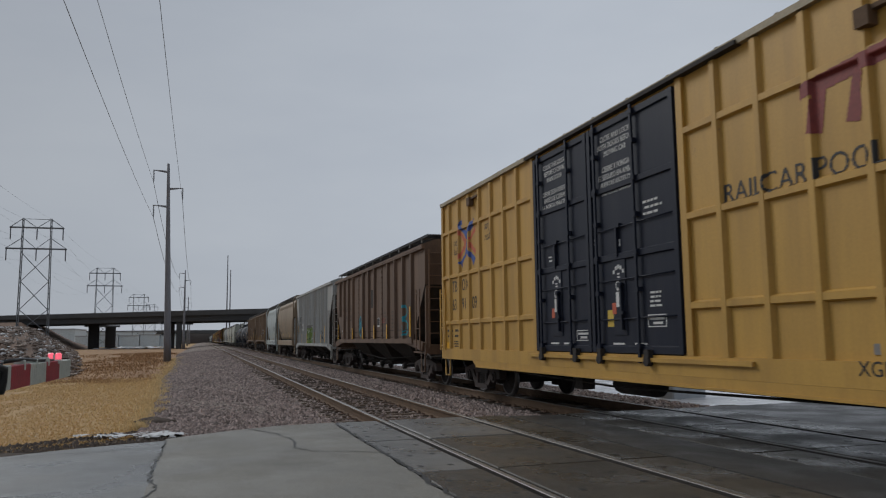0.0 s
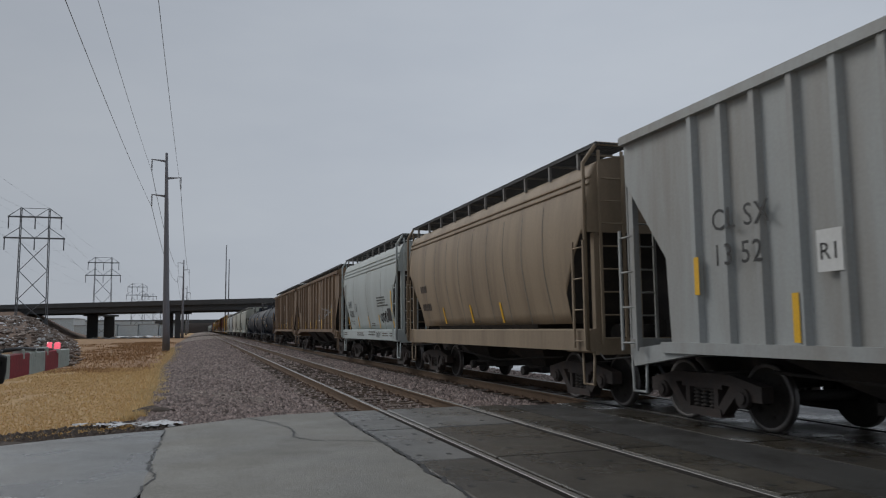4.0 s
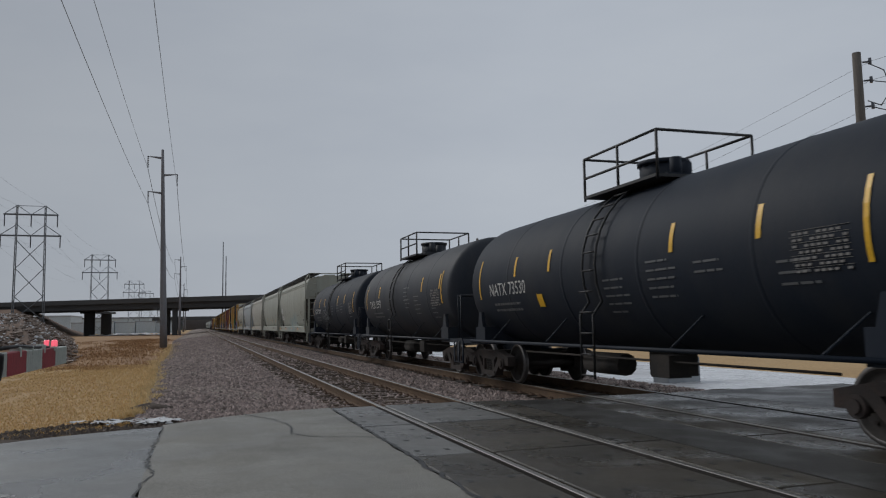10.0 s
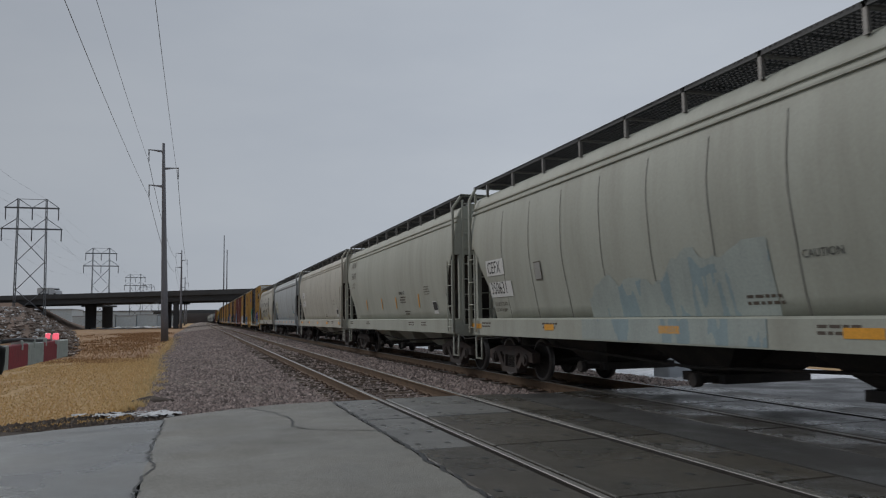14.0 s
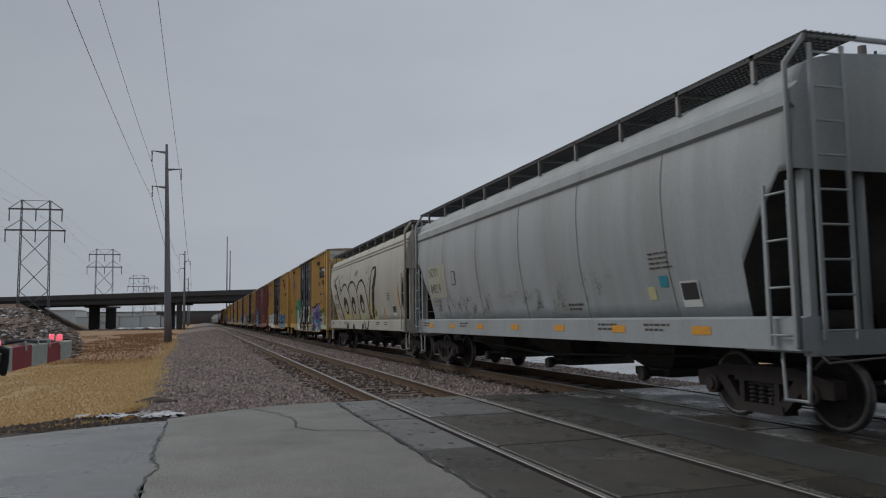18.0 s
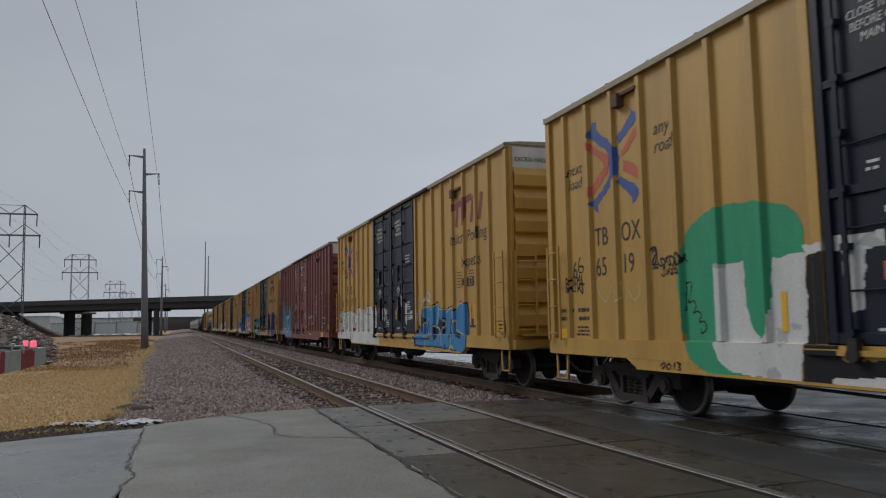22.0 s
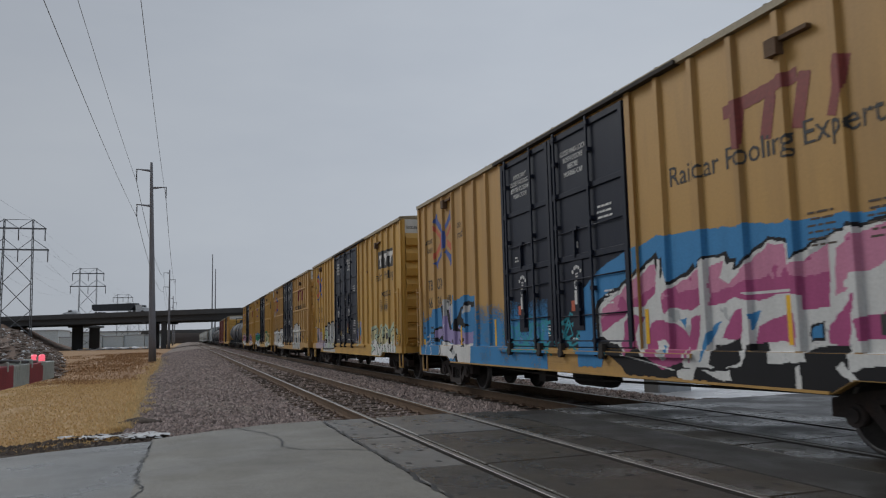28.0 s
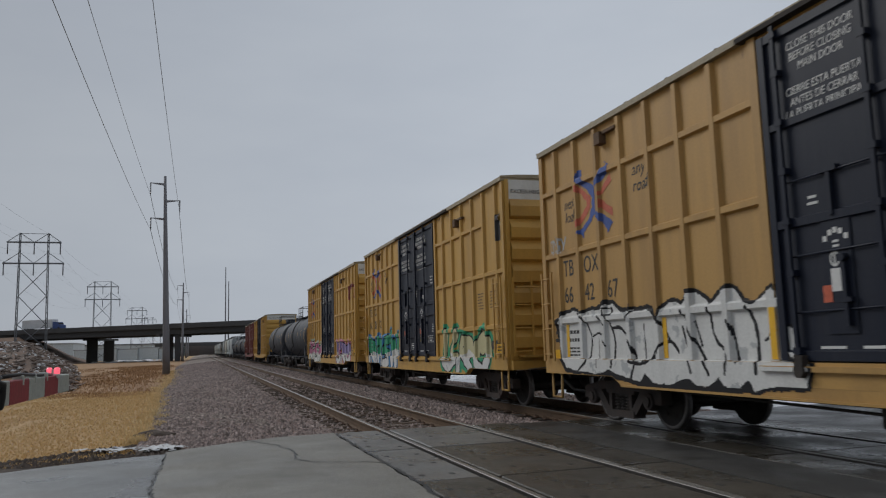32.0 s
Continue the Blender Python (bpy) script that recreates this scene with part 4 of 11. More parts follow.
def build_verge():
    """Snow, soil and dry grass along the road's edge and over the field."""
    rb = random.Random(17)
    for cx, cy, rx, ry, mat, nm, lab in ((11.7, 15.4, 0.9, 0.3, "soil", "soil_heap", "low dark heap of earth and slush beyond the far track"), (-0.82, 15.6, 0.42, 0.26, "soil", "soil_clod", "dark clod of turned earth by the stones"), (-2.6, 11.75, 1.7, 0.24, "soil", "soil_strip", "strip of dark gravelly soil along the road"), (-3.9, 11.35, 1.6, 0.3, "soil", "soil_strip", "strip of dark gravelly soil along the road")):
        s = Shape()
        rings = []
        for k, (f, h) in enumerate(((1.0, -0.03), (0.8, 0.03), (0.45, 0.06), (0.1, 0.075))):
            rings.append([(cx + rx * f * math.cos(a * math.pi / 12) * rb.uniform(0.75, 1.2), cy + ry * f * math.sin(a * math.pi / 12) * rb.uniform(0.7, 1.3) + 0.2 * (0 if rx < 1 else math.cos(a * math.pi / 12) * f), ground_z(cx, cy) + h * (1.6 if nm == "soil_clod" else 0.8) + rb.uniform(-0.012, 0.012)) for a in range(24)])
        s.loft(rings, 0, True)
        tagged(put(nm, s.mesh(nm, M[mat])), lab, "snow" if mat == "snow" else "soil", kind="structure")
    # a thin ragged crust: cells of a fine raster that a noise keeps
    b = Shape()
    b.cut(-0.65, 0.65, -0.3, 0.3, 0, 0.74, 0.04)
    tagged(put("concrete_block", b.mesh("concrete_block", M["shed_roof"]), None, (13.0, 19.0, -0.38), 12), "pale grey concrete block standing in the old snow", "block")
    sn, cell, made = Shape(), 0.035, {}

    def crust(x, y):
        e = abs(y - (13.42 - 0.3 * (x + 0.8))) / (0.5 if x > -1.35 else 0.2)
        n_ = 0.8 * noise.noise((x * 3.1, y * 5.4, 0.3)) + 0.9 * noise.noise((x * 9, y * 16, 4.0))
        return 0.62 - e - 0.7 * max(0.0, -x - 1.4) + n_ - 3.0 * max(0.0, x + 0.38)
    for i in range(95):
        for j in range(75):
            x, y = -3.0 + i * cell, 11.9 + j * cell
            if min(crust(x, y), crust(x + cell, y), crust(x, y + cell), crust(x + cell, y + cell)) < 0:
                continue
            ids = []
            for a, b in ((i, j), (i + 1, j), (i + 1, j + 1), (i, j + 1)):
                if (a, b) not in made:
                    px, py = -3.0 + a * cell, 11.9 + b * cell
                    made[(a, b)] = len(sn.v)
                    sn.v.append((px + rb.uniform(-0.014, 0.014), py + rb.uniform(-0.014, 0.014), -0.09 + 0.045 * min(0.6, crust(px, py)) + rb.uniform(-0.004, 0.004)))
                ids.append(made[(a, b)])
            sn.f.append(tuple(ids))
            sn.m.append(0)
            sn.s.append(True)
    tagged(put("snow_crust", sn.mesh("snow_crust", M["snow"])), "ragged strip of dirty snow along the road edge", "snow", kind="stuff")
    s = Shape()
    for _ in range(2600):
        t = rb.random()
        if rb.random() < 0.22:
            x, y = -0.7 - 2.2 * t + rb.gauss(0, 0.12), 14.4 - 1.6 * t + rb.gauss(0, 0.12)
        else:
            x = -0.3 - 4.6 * t
            y = 12.82 + 0.24 * (x + 0.9) + rb.gauss(0, 0.27) - 0.1 * (x < -1.6)
        r = rb.uniform(0.014, 0.06)
        z = ground_z(x, y) - 0.02
        n = len(s.v)
        for d in ((1, 0, 0), (0, 1, 0), (-1, 0, 0), (0, -1, 0), (0, 0, 0.8), (0, 0, -0.8)):
            s.v.append((x + r * (d[0] + rb.uniform(-0.4, 0.4)), y + r * (d[1] + rb.uniform(-0.4, 0.4)), z + r * (d[2] + rb.uniform(-0.3, 0.3))))
        for p, q in ((0, 1), (1, 2), (2, 3), (3, 0)):
            s.f += [(n + p, n + q, n + 4), (n + q, n + p, n + 5)]
            s.m += [0, 0]
            s.s += [False, False]
    tagged(put("earth_crumbs", s.mesh("earth_crumbs", M["soil"])), "dark crumbs of earth and gravel along the road edge", "soil", kind="stuff")
    for x, y, h in ((-3.35, 11.75, 0.26), (-3.2, 11.85, 0.2)):
        s = Shape()
        s.path([(0, 0, 0), (0.01, 0, h * 0.6), (-0.02, 0.01, h), (-0.06, 0.02, h + 0.02)], 0.008, 5)
        tagged(put("dead_stalk", s.mesh("dead_stalk", M["soil"]), None, (x, y, ground_z(x, y) - 0.05)), "bent dead weed stalk beside the road", "weed", "dead stalks")
    # longer grass leaning over the edge of the stones
    v, f = [], []
    for _ in range(9000):
        y = 14.6 + 95 * rb.random() ** 1.9
        x = ballast_left(y) + 0.02 * y * noise.noise((y * 0.9, 0.0, 3.0)) - abs(rb.gauss(0, 0.13 + y / 400)) + 0.05
        h, w, a, n = rb.uniform(0.04, 0.13) * (1 + y / 160), 0.007 * (1 + y / 22), rb.uniform(0, 6.28), len(v)
        z = max(ground_z(x, y), bed_z(x, y)) - 0.02
        v += [(x - w * math.cos(a), y - w * math.sin(a), z), (x + w * math.cos(a), y + w * math.sin(a), z), (x + rb.uniform(-0.6, 0.6) * h, y + rb.uniform(-0.6, 0.6) * h, z + h)]
        f.append((n, n + 1, n + 2))
    me = bpy.data.meshes.new("grass_fringe")
    me.from_pydata(v, [], f)
    me.materials.append(M["straw"])
    tagged(put("grass_fringe", me), "longer dry grass along the foot of the stone bed", "grass", kind="stuff")
    for name, mat, count, h0, h1, lab, cat in (("dry_grass", "blade", 90000, 0.012, 0.032, "short dry tan grass over the field", "grass"), ("dry_weeds", "blade_dark", 14000, 0.04, 0.13, "taller brown weeds in clumps", "weeds")):
        v, f = [], []
        tufts = []
        for _ in range(260):
            y = 42 + 120 * rb.random() ** 1.3
            tufts.append((ballast_left(y) - 0.4 - abs(rb.gauss(0, 5.0)) - 0.03 * y * rb.random(), y, rb.uniform(0.3, 1.3)))
        for _ in range(count):
            if name == "dry_weeds" and rb.random() < 0.97:
                x, y, r = tufts[int(len(tufts) * rb.random())]
                x, y = x + rb.gauss(0, r), y + rb.gauss(0, r * 1.5)
            else:
                y = 12.3 + (165 * rb.random() ** 2.3 if name == "dry_weeds" else 38 * rb.random() ** 1.5)
                x = ballast_left(y) - 0.05 - (2.5 + 0.32 * y) * rb.random() ** 1.2
            if x < -2.5 and y < 11.6 - 0.16 * (x + 2.5):
                continue
            if y < 12.9 and x > -1.5:
                continue
            z = ground_z(x, y) - (0.05 if name == "dry_weeds" else 0.022)
            h = rb.uniform(h0, h1) * (1 + y / 120)
            w = 0.006 * (1 + y / 16)
            a = rb.uniform(0, 6.28)
            n = len(v)
            v += [(x - w * math.cos(a), y - w * math.sin(a), z), (x + w * math.cos(a), y + w * math.sin(a), z), (x + rb.uniform(-0.7, 0.7) * h, y + rb.uniform(-0.7, 0.7) * h, z + h)]
            f.append((n, n + 1, n + 2))
        me = bpy.data.meshes.new(name)
        me.from_pydata(v, [], f)
        me.materials.append(M[mat])
        tagged(put(name, me), lab, cat, kind="stuff")


build_verge()


# ---- the train ----
# s runs along a wagon's near side from its far end, z up from the rail; its near side faces -x
def gone(t):
    """How far the train has come by t seconds."""
    return 10.95 * t + 0.011 * t * t


TRACK = (RAILS_FAR[0] + RAILS_FAR[1]) / 2


def put_text(parent, text, s, z, size, mat, length, x, shear=0.0, space=1.0, stretch=1.0, align="LEFT", label="", name="lettering"):
    """Letters on the near side; s is where they begin."""
    cu = bpy.data.curves.new("lettering", "FONT")
    cu.body, cu.size, cu.shear, cu.space_character, cu.align_x = text, size / 0.69, shear, space, align
    cu.resolution_u = 3
    cu.extrude = 0.002
    tmp = bpy.data.objects.new("tmp", cu)
    me = bpy.data.meshes.new_from_object(tmp)
    bpy.data.objects.remove(tmp)
    me.transform(Matrix(((0, 0, -1, x), (-stretch, 0, 0, length / 2 - s), (0, 1, 0, z), (0, 0, 0, 1))))
    me.materials.clear()
    me.materials.append(mat)
    return put(name, me, parent, label=label)


def bars(parent, s, z, rows, mat, length, x, w=0.5, h=0.045, gap=0.085, seed=0, name="small_print"):
    """Lines of print too small to read."""
    rb = random.Random(seed)
    sh = Shape()
    for k in range(rows):
        a = s + rb.uniform(0, 0.06)
        end = s + w * rb.uniform(0.7, 1.0)
        while a < end:
            b = min(end, a + rb.uniform(0.05, 0.16))
            sh.box(x - 0.003, x, length / 2 - b, length / 2 - a, z - k * gap - h, z - k * gap)
            a = b + 0.03
    return put(name, sh.mesh(name, mat), parent)


def patch(parent, s0, s1, z0, z1, mat, length, x, name="reflector", label=""):
    sh = Shape()
    sh.box(x - 0.004, x, length / 2 - s1, length / 2 - s0, z0, z1)
    return put(name, sh.mesh(name, mat), parent, label=label)


def emblem(parent, shapes, length, x, name="emblem", label=""):
    """Flat polygons of (s, z) in their own colours."""
    sh, mats = Shape(), []
    for k, (mat, pts) in enumerate(shapes):
        if mat not in mats:
            mats.append(mat)
        sh.face([(x - 0.002 - 0.0012 * k, length / 2 - s, z) for s, z in pts], mats.index(mat))
    return put(name, sh.mesh(name, *mats), parent, label=label)


# ---- running gear ----
def wheel_pair_mesh():
    s = Shape()
    s.tube((-1.0, 0, 0), (1.0, 0, 0), 0.075, 10)
    for sg in (-1, 1):
        prof = [(0.62, 0.10), (0.63, 0.16), (0.70, 0.20), (0.72, 0.34), (0.69, 0.385), (0.69, 0.445), (0.775, 0.452), (0.795, 0.44), (0.795, 0.39), (0.76, 0.36), (0.75, 0.20), (0.80, 0.15), (0.80, 0.10)]
        n = 28
        rings = [[(sg * x, r * math.cos(2 * math.pi * k / n), r * math.sin(2 * math.pi * k / n)) for x, r in prof] for k in range(n + 1)]
        m0 = len(s.m)
        s.loft(rings, 0, True, closed=False, caps=False)
        rows = len(prof) - 1
        for q in range(m0, len(s.m)):
            if (q - m0) % rows in (5, 6, 7):
                s.m[q] = 1
        for k in range(6):
            w = math.pi * k / 3
            s.tube((sg * 0.765, 0.26 * math.cos(w), 0.26 * math.sin(w)), (sg * 0.77, 0.26 * math.cos(w), 0.26 * math.sin(w)), 0.03, 6, 2)
    return s.mesh("wheelset", M["wheel"], M["tread"], M["bogie"])


def side_frame_mesh():
    s = Shape()
    for x0, x1 in ((-1.16, -0.98),):
        s.plate([(-1.22, 0.42), (-1.22, 0.62), (-0.62, 0.74), (0.62, 0.74), (1.22, 0.62), (1.22, 0.42), (0.98, 0.42), (0.98, 0.56), (0.45, 0.60), (0.45, 0.54), (-0.45, 0.54), (-0.45, 0.60), (-0.98, 0.56), (-0.98, 0.42)], x0, x1)
        s.plate([(-0.84, 0.58), (-0.62, 0.60), (-0.30, 0.24), (-0.42, 0.18)], x0, x1)
        s.plate([(0.84, 0.58), (0.62, 0.60), (0.30, 0.24), (0.42, 0.18)], x0, x1)
        s.plate([(-0.44, 0.16), (-0.42, 0.27), (0.42, 0.27), (0.44, 0.16)], x0 - 0.02, x1 + 0.02)
        s.plate([(-0.36, 0.27), (-0.36, 0.55), (-0.27, 0.55), (-0.27, 0.27)], x0, x1)
        s.plate([(0.36, 0.27), (0.36, 0.55), (0.27, 0.55), (0.27, 0.27)], x0, x1)
    return s.mesh("side_frame", M["bogie"])


def spring_mesh():
    s = Shape()
    prof = [(0.05, 0.27)]
    for k in range(5):
        z = 0.275 + 0.053 * k
        prof += [(0.05, z), (0.074, z + 0.008), (0.074, z + 0.028), (0.05, z + 0.036)]
    s.loft([[(-1.07 + r_ * math.cos(2 * math.pi * k / 10), r_ * math.sin(2 * math.pi * k / 10), z) for k in range(10)] for r_, z in prof], 0, True)
    return s.mesh("spring", M["under"])


def cap_mesh():
    s = Shape()
    s.tube((-1.10, 0, 0.46), (-1.20, 0, 0.46), 0.13, 12).tube((-1.20, 0, 0.46), (-1.23, 0, 0.46), 0.08, 10)
    return s.mesh("axle_box", M["bogie"])


def bolster_mesh():
    s = Shape()
    s.cut(-1.12, 1.12, -0.24, 0.24, 0.50, 0.74, 0.03)
    s.tube((0, 0, 0.7), (0, 0, 0.95), 0.25, 12)
    for y in (-0.5, 0.5):
        s.box(-0.95, 0.95, y - 0.06, y + 0.06, 0.30, 0.42)
        for x in (-0.75, 0.75):
            s.box(x - 0.06, x + 0.06, y - 0.02, y + 0.24 if y < 0 else y + 0.02, 0.26, 0.58)
    return s.mesh("bolster", M["under"])


WHEELS = []


def bogie(parent, y, z=0.0, base=0.89):
    me = shared("bolster", bolster_mesh)
    b = put("bogie", me, parent, (0, y, z))
    put("side_frame", shared("side_frame", side_frame_mesh), b)
    put("side_frame", shared("side_frame", side_frame_mesh), b, turn=180)
    for y_ in (-0.17, 0.0, 0.17):
        put("spring", shared("spring", spring_mesh), b, (0, y_, 0))
    for d in (-base, base):
        put("axle_box", shared("axle_box", cap_mesh), b, (0, d, 0))
        w = put("wheelset", shared("wheelset", wheel_pair_mesh), b, (0, d, 0.455))
        WHEELS.append((w, d, y + d))
    return b


def coupler(parent, length, end, reach):
    s = Shape()
    y = end * length / 2
    s.box(-0.09, 0.09, min(y - end * 0.3, y + end * reach * 0.8), max(y - end * 0.3, y + end * reach * 0.8), 0.74, 0.96)
    s.cut(-0.17, 0.15, min(y + end * (reach * 0.7), y + end * (reach + 0.12)), max(y + end * (reach * 0.7), y + end * (reach + 0.12)), 0.69, 1.02, 0.04)
    c = put("coupler", s.mesh("coupler", M["bogie"]), parent)
    h = Shape()
    h.path([(-0.35, y, 0.78), (-0.36, y + end * 0.2, 0.62), (-0.3, y + end * reach * 0.6, 0.42), (-0.22, y + end * reach, 0.40)], 0.028, 7)
    put("air_hose", h.mesh("air_hose", M["black"]), c)
    lv = Shape()
    lv.path([(-1.45, y + end * 0.05, 0.95), (-1.4, y + end * 0.12, 0.85), (-0.25, y + end * 0.25, 0.92)], 0.014, 6)
    put("uncoupling_rod", lv.mesh("uncoupling_rod", M["steel"]), c)


def ladder(parent, length, s0, s1, z0, z1, n, x, mat, stiles=True, name="ladder"):
    sh = Shape()
    y0, y1 = length / 2 - s0, length / 2 - s1
    for k in range(n):
        z = z0 + (z1 - z0) * k / (n - 1)
        sh.tube((x, y0, z), (x, y1, z), 0.014, 6)
    for y in (y0, y1):
        if stiles:
            sh.box(x - 0.015, x + 0.015, y - 0.025, y + 0.025, z0 - 0.12, z1 + 0.12)
        else:
            for k in range(n):
                z = z0 + (z1 - z0) * k / (n - 1)
                sh.tube((x, y, z), (x + 0.1, y, z), 0.014, 5)
    return put(name, sh.mesh(name, mat), parent)


def end_ladder(parent, y, end, x0, x1, z0, z1, n, mat):
    sh = Shape()
    yy = y + end * 0.1
    for k in range(n):
        z = z0 + (z1 - z0) * k / (n - 1)
        sh.tube((x0, yy, z), (x1, yy, z), 0.014, 6)
    for x in (x0, x1):
        sh.box(x - 0.025, x + 0.025, yy - 0.015, yy + 0.015, z0 - 0.1, z1 + 0.1)
    return put("end_ladder", sh.mesh("end_ladder", mat), parent)


def stirrup(parent, length, s, mat, x=-1.5, top=0.95, low=0.42):
    sh = Shape()
    y = length / 2 - s
    sh.path([(x, y - 0.2, top), (x, y - 0.18, low), (x, y + 0.18, low), (x, y + 0.2, top)], 0.02, 6)
    return put("stirrup_step", sh.mesh("stirrup_step", mat), parent)


# ---- box wagons ----
def box_posts(L):
    """Where the side posts of a box wagon stand."""
    if L > 16:
        return [0.66 + 0.775 * k for k in range(7)] + [11.95 + 0.79 * k for k in range(7) if 11.95 + 0.79 * k < L - 0.3]
    return [0.6 + 0.78 * k for k in range(6)] + [10.4 + 0.8 * k for k in range(6) if 10.4 + 0.8 * k < L - 0.3]


def sill_low(s, L):
    """The foot of a box wagon's side."""
    return 0.85 - 0.15 * np.clip((np.minimum(s, L - s) - 2.45) / 0.3, 0, 1)


def bars_end(parent, L, x, z, mat):
    """Faint rows of print across a rib of the wagon's end."""
    sh = Shape()
    for k in range(3):
        sh.box(x, x + 1.1 - 0.2 * k, -L / 2 - 0.118, -L / 2 - 0.112, z - 0.05 * k, z - 0.05 * k + 0.025)
    return put("small_print", sh.mesh("small_print", mat), parent)


def plug_door(car, L, a, b, hi, md, second, dark):
    """A pressed-steel plug door: panel, frame, ribs, two lock bars, gear box, handle and rollers."""
    y0, y1 = L / 2 - b + 0.02, L / 2 - a - 0.02
    w, top = y1 - y0, hi - 0.2

    def at(f):
        return y1 - w * f
    q = Shape()
    q.box(-1.53, -1.49, y0, y1, 1.14, top)
    d = put("plug_door", q.mesh("plug_door", md), car, label="dark blue-black ribbed plug door" if dark else "")
    for f in (0.022, 0.978):
        q = Shape()
        q.box(-1.572, -1.53, at(f) - 0.05, at(f) + 0.05, 1.14, top)
        put("door_stile", q.mesh("door_stile", md), d)
    for z, h in ((1.19, 0.05), (2.66, 0.045), (3.80, 0.04), (top - 0.05, 0.05)):
        q = Shape()
        q.along([(-1.53, z - h - 0.015), (-1.565, z - h), (-1.565, z + h), (-1.53, z + h + 0.015)], y0 + 0.07, y1 - 0.07)
        put("door_rib", q.mesh("door_rib", md), d)
    bars_at = (0.13, 0.68) if not second else (0.11, 0.58)
    for f in bars_at:
        q = Shape()
        q.box(-1.612, -1.578, at(f) - 0.026, at(f) + 0.026, 1.0, top + 0.05)
        for z in (1.25, 2.1, 2.68, 3.25, 3.82, 4.4, top - 0.06):
            q.box(-1.616, -1.53, at(f) - 0.05, at(f) + 0.05, z - 0.035, z + 0.035)
        put("lock_bar", q.mesh("lock_bar", md), d)
    c = sum(bars_at) / 2
    for z in (3.12, 2.28, 1.66):
        q = Shape()
        q.tube((-1.56, at(bars_at[0]), z), (-1.56, at(0.95), z + 0.02), 0.012, 6)
        put("gear_rod", q.mesh("gear_rod", md), d)
    q = Shape()
    q.cut(-1.548, -1.53, at(c) - 0.2, at(c) + 0.2, 1.42, 2.62, 0.008)
    plate = put("gear_plate", q.mesh("gear_plate", md), d)
    q = Shape()
    q.box(-1.6, -1.548, at(c) - 0.13, at(c) - 0.08, 1.5, 2.2).box(-1.61, -1.56, at(c) - 0.19, at(c) - 0.02, 1.74, 1.79).tube((-1.548, at(c) - 0.105, 2.2), (-1.62, at(c) - 0.105, 2.2), 0.045, 10)
    put("door_handle", q.mesh("door_handle", md), plate)
    q = Shape()
    q.box(-1.585, -1.53, at(c) - 0.025, at(c) + 0.025, 2.66, 3.16).box(-1.59, -1.53, at(c) - 0.12, at(c) + 0.12, 3.12, 3.18)
    put("pivot_arm", q.mesh("pivot_arm", md), d)
    for f in (bars_at[0] + 0.02, bars_at[1] + 0.1):
        ro = Shape()
        y = at(f)
        ro.tube((-1.66, y, 1.03), (-1.55, y, 1.03), 0.075, 12).box(-1.65, -1.54, y - 0.06, y + 0.06, 1.06, 1.2)
        put("door_roller", ro.mesh("door_roller", M["under"]), d)
    if not dark:
        return d
    # dial, card, placard and stencils on and beside the gear plate
    ring = Shape()
    n = 18
    ring.loft([[(-1.5505, at(c) + 0.03 + r_ * math.cos(k * 2 * math.pi / n), 2.2 + 1.3 * r_ * math.sin(k * 2 * math.pi / n)) for k in range(n + 1)] for r_ in (0.045, 0.065)], 0, False, closed=False, caps=False)
    ring.box(-1.552, -1.549, at(c) + 0.02, at(c) + 0.04, 2.14, 2.27)
    put("dial", ring.mesh("dial", M["chalk"]), plate)
    for name, mat, y_, z_, wy, wz in (("card", "chalk", at(c) + 0.02, 1.98, 0.075, 0.12), ("placard", "scarlet", at(c) + 0.16, 1.84, 0.06, 0.09)):
        q = Shape()
        q.box(-1.553, -1.546, y_ - wy, y_ + wy, z_ - wz, z_ + wz)
        put(name, q.mesh(name, M[mat]), d)
    q = Shape()
    for k in range(5):
        g = -0.14 + 0.07 * k
        q.box(-1.5515, -1.5485, at(c) - g - 0.026, at(c) - g + 0.026, 2.47 - 4.0 * g * g, 2.53 - 4.0 * g * g)
    for k in range(2):
        q.box(-1.5515, -1.5485, at(c) - 0.04, at(c) + 0.04, 2.37 - 0.05 * k, 2.395 - 0.05 * k)
    put("small_print", q.mesh("small_print", M["chalk"]), plate)
    # framed stencil low on the door
    fy, fz = at(bars_at[1] + 0.16), 1.62 if second else 1.42
    q = Shape()
    for y_, z_, wy, wz in ((fy, fz + 0.085, 0.24, 0.007), (fy, fz - 0.085, 0.24, 0.007), (fy - 0.233, fz, 0.007, 0.085), (fy + 0.233, fz, 0.007, 0.085), (fy, fz + 0.03, 0.19, 0.018), (fy - 0.02, fz - 0.035, 0.12, 0.018)):
        q.box(-1.5335, -1.529, y_ - wy, y_ + wy, z_ - wz, z_ + wz)
    put("stencil", q.mesh("stencil", M["chalk"]), d)
    q = Shape()
    for k in range(2):
        q.box(-1.5335, -1.529, at(bars_at[0] + 0.2 + 0.25 * k) - 0.17, at(bars_at[0] + 0.2 + 0.25 * k) + 0.17, 1.265, 1.295)
    put("stencil", q.mesh("stencil", M["chalk"]), d)
    return d


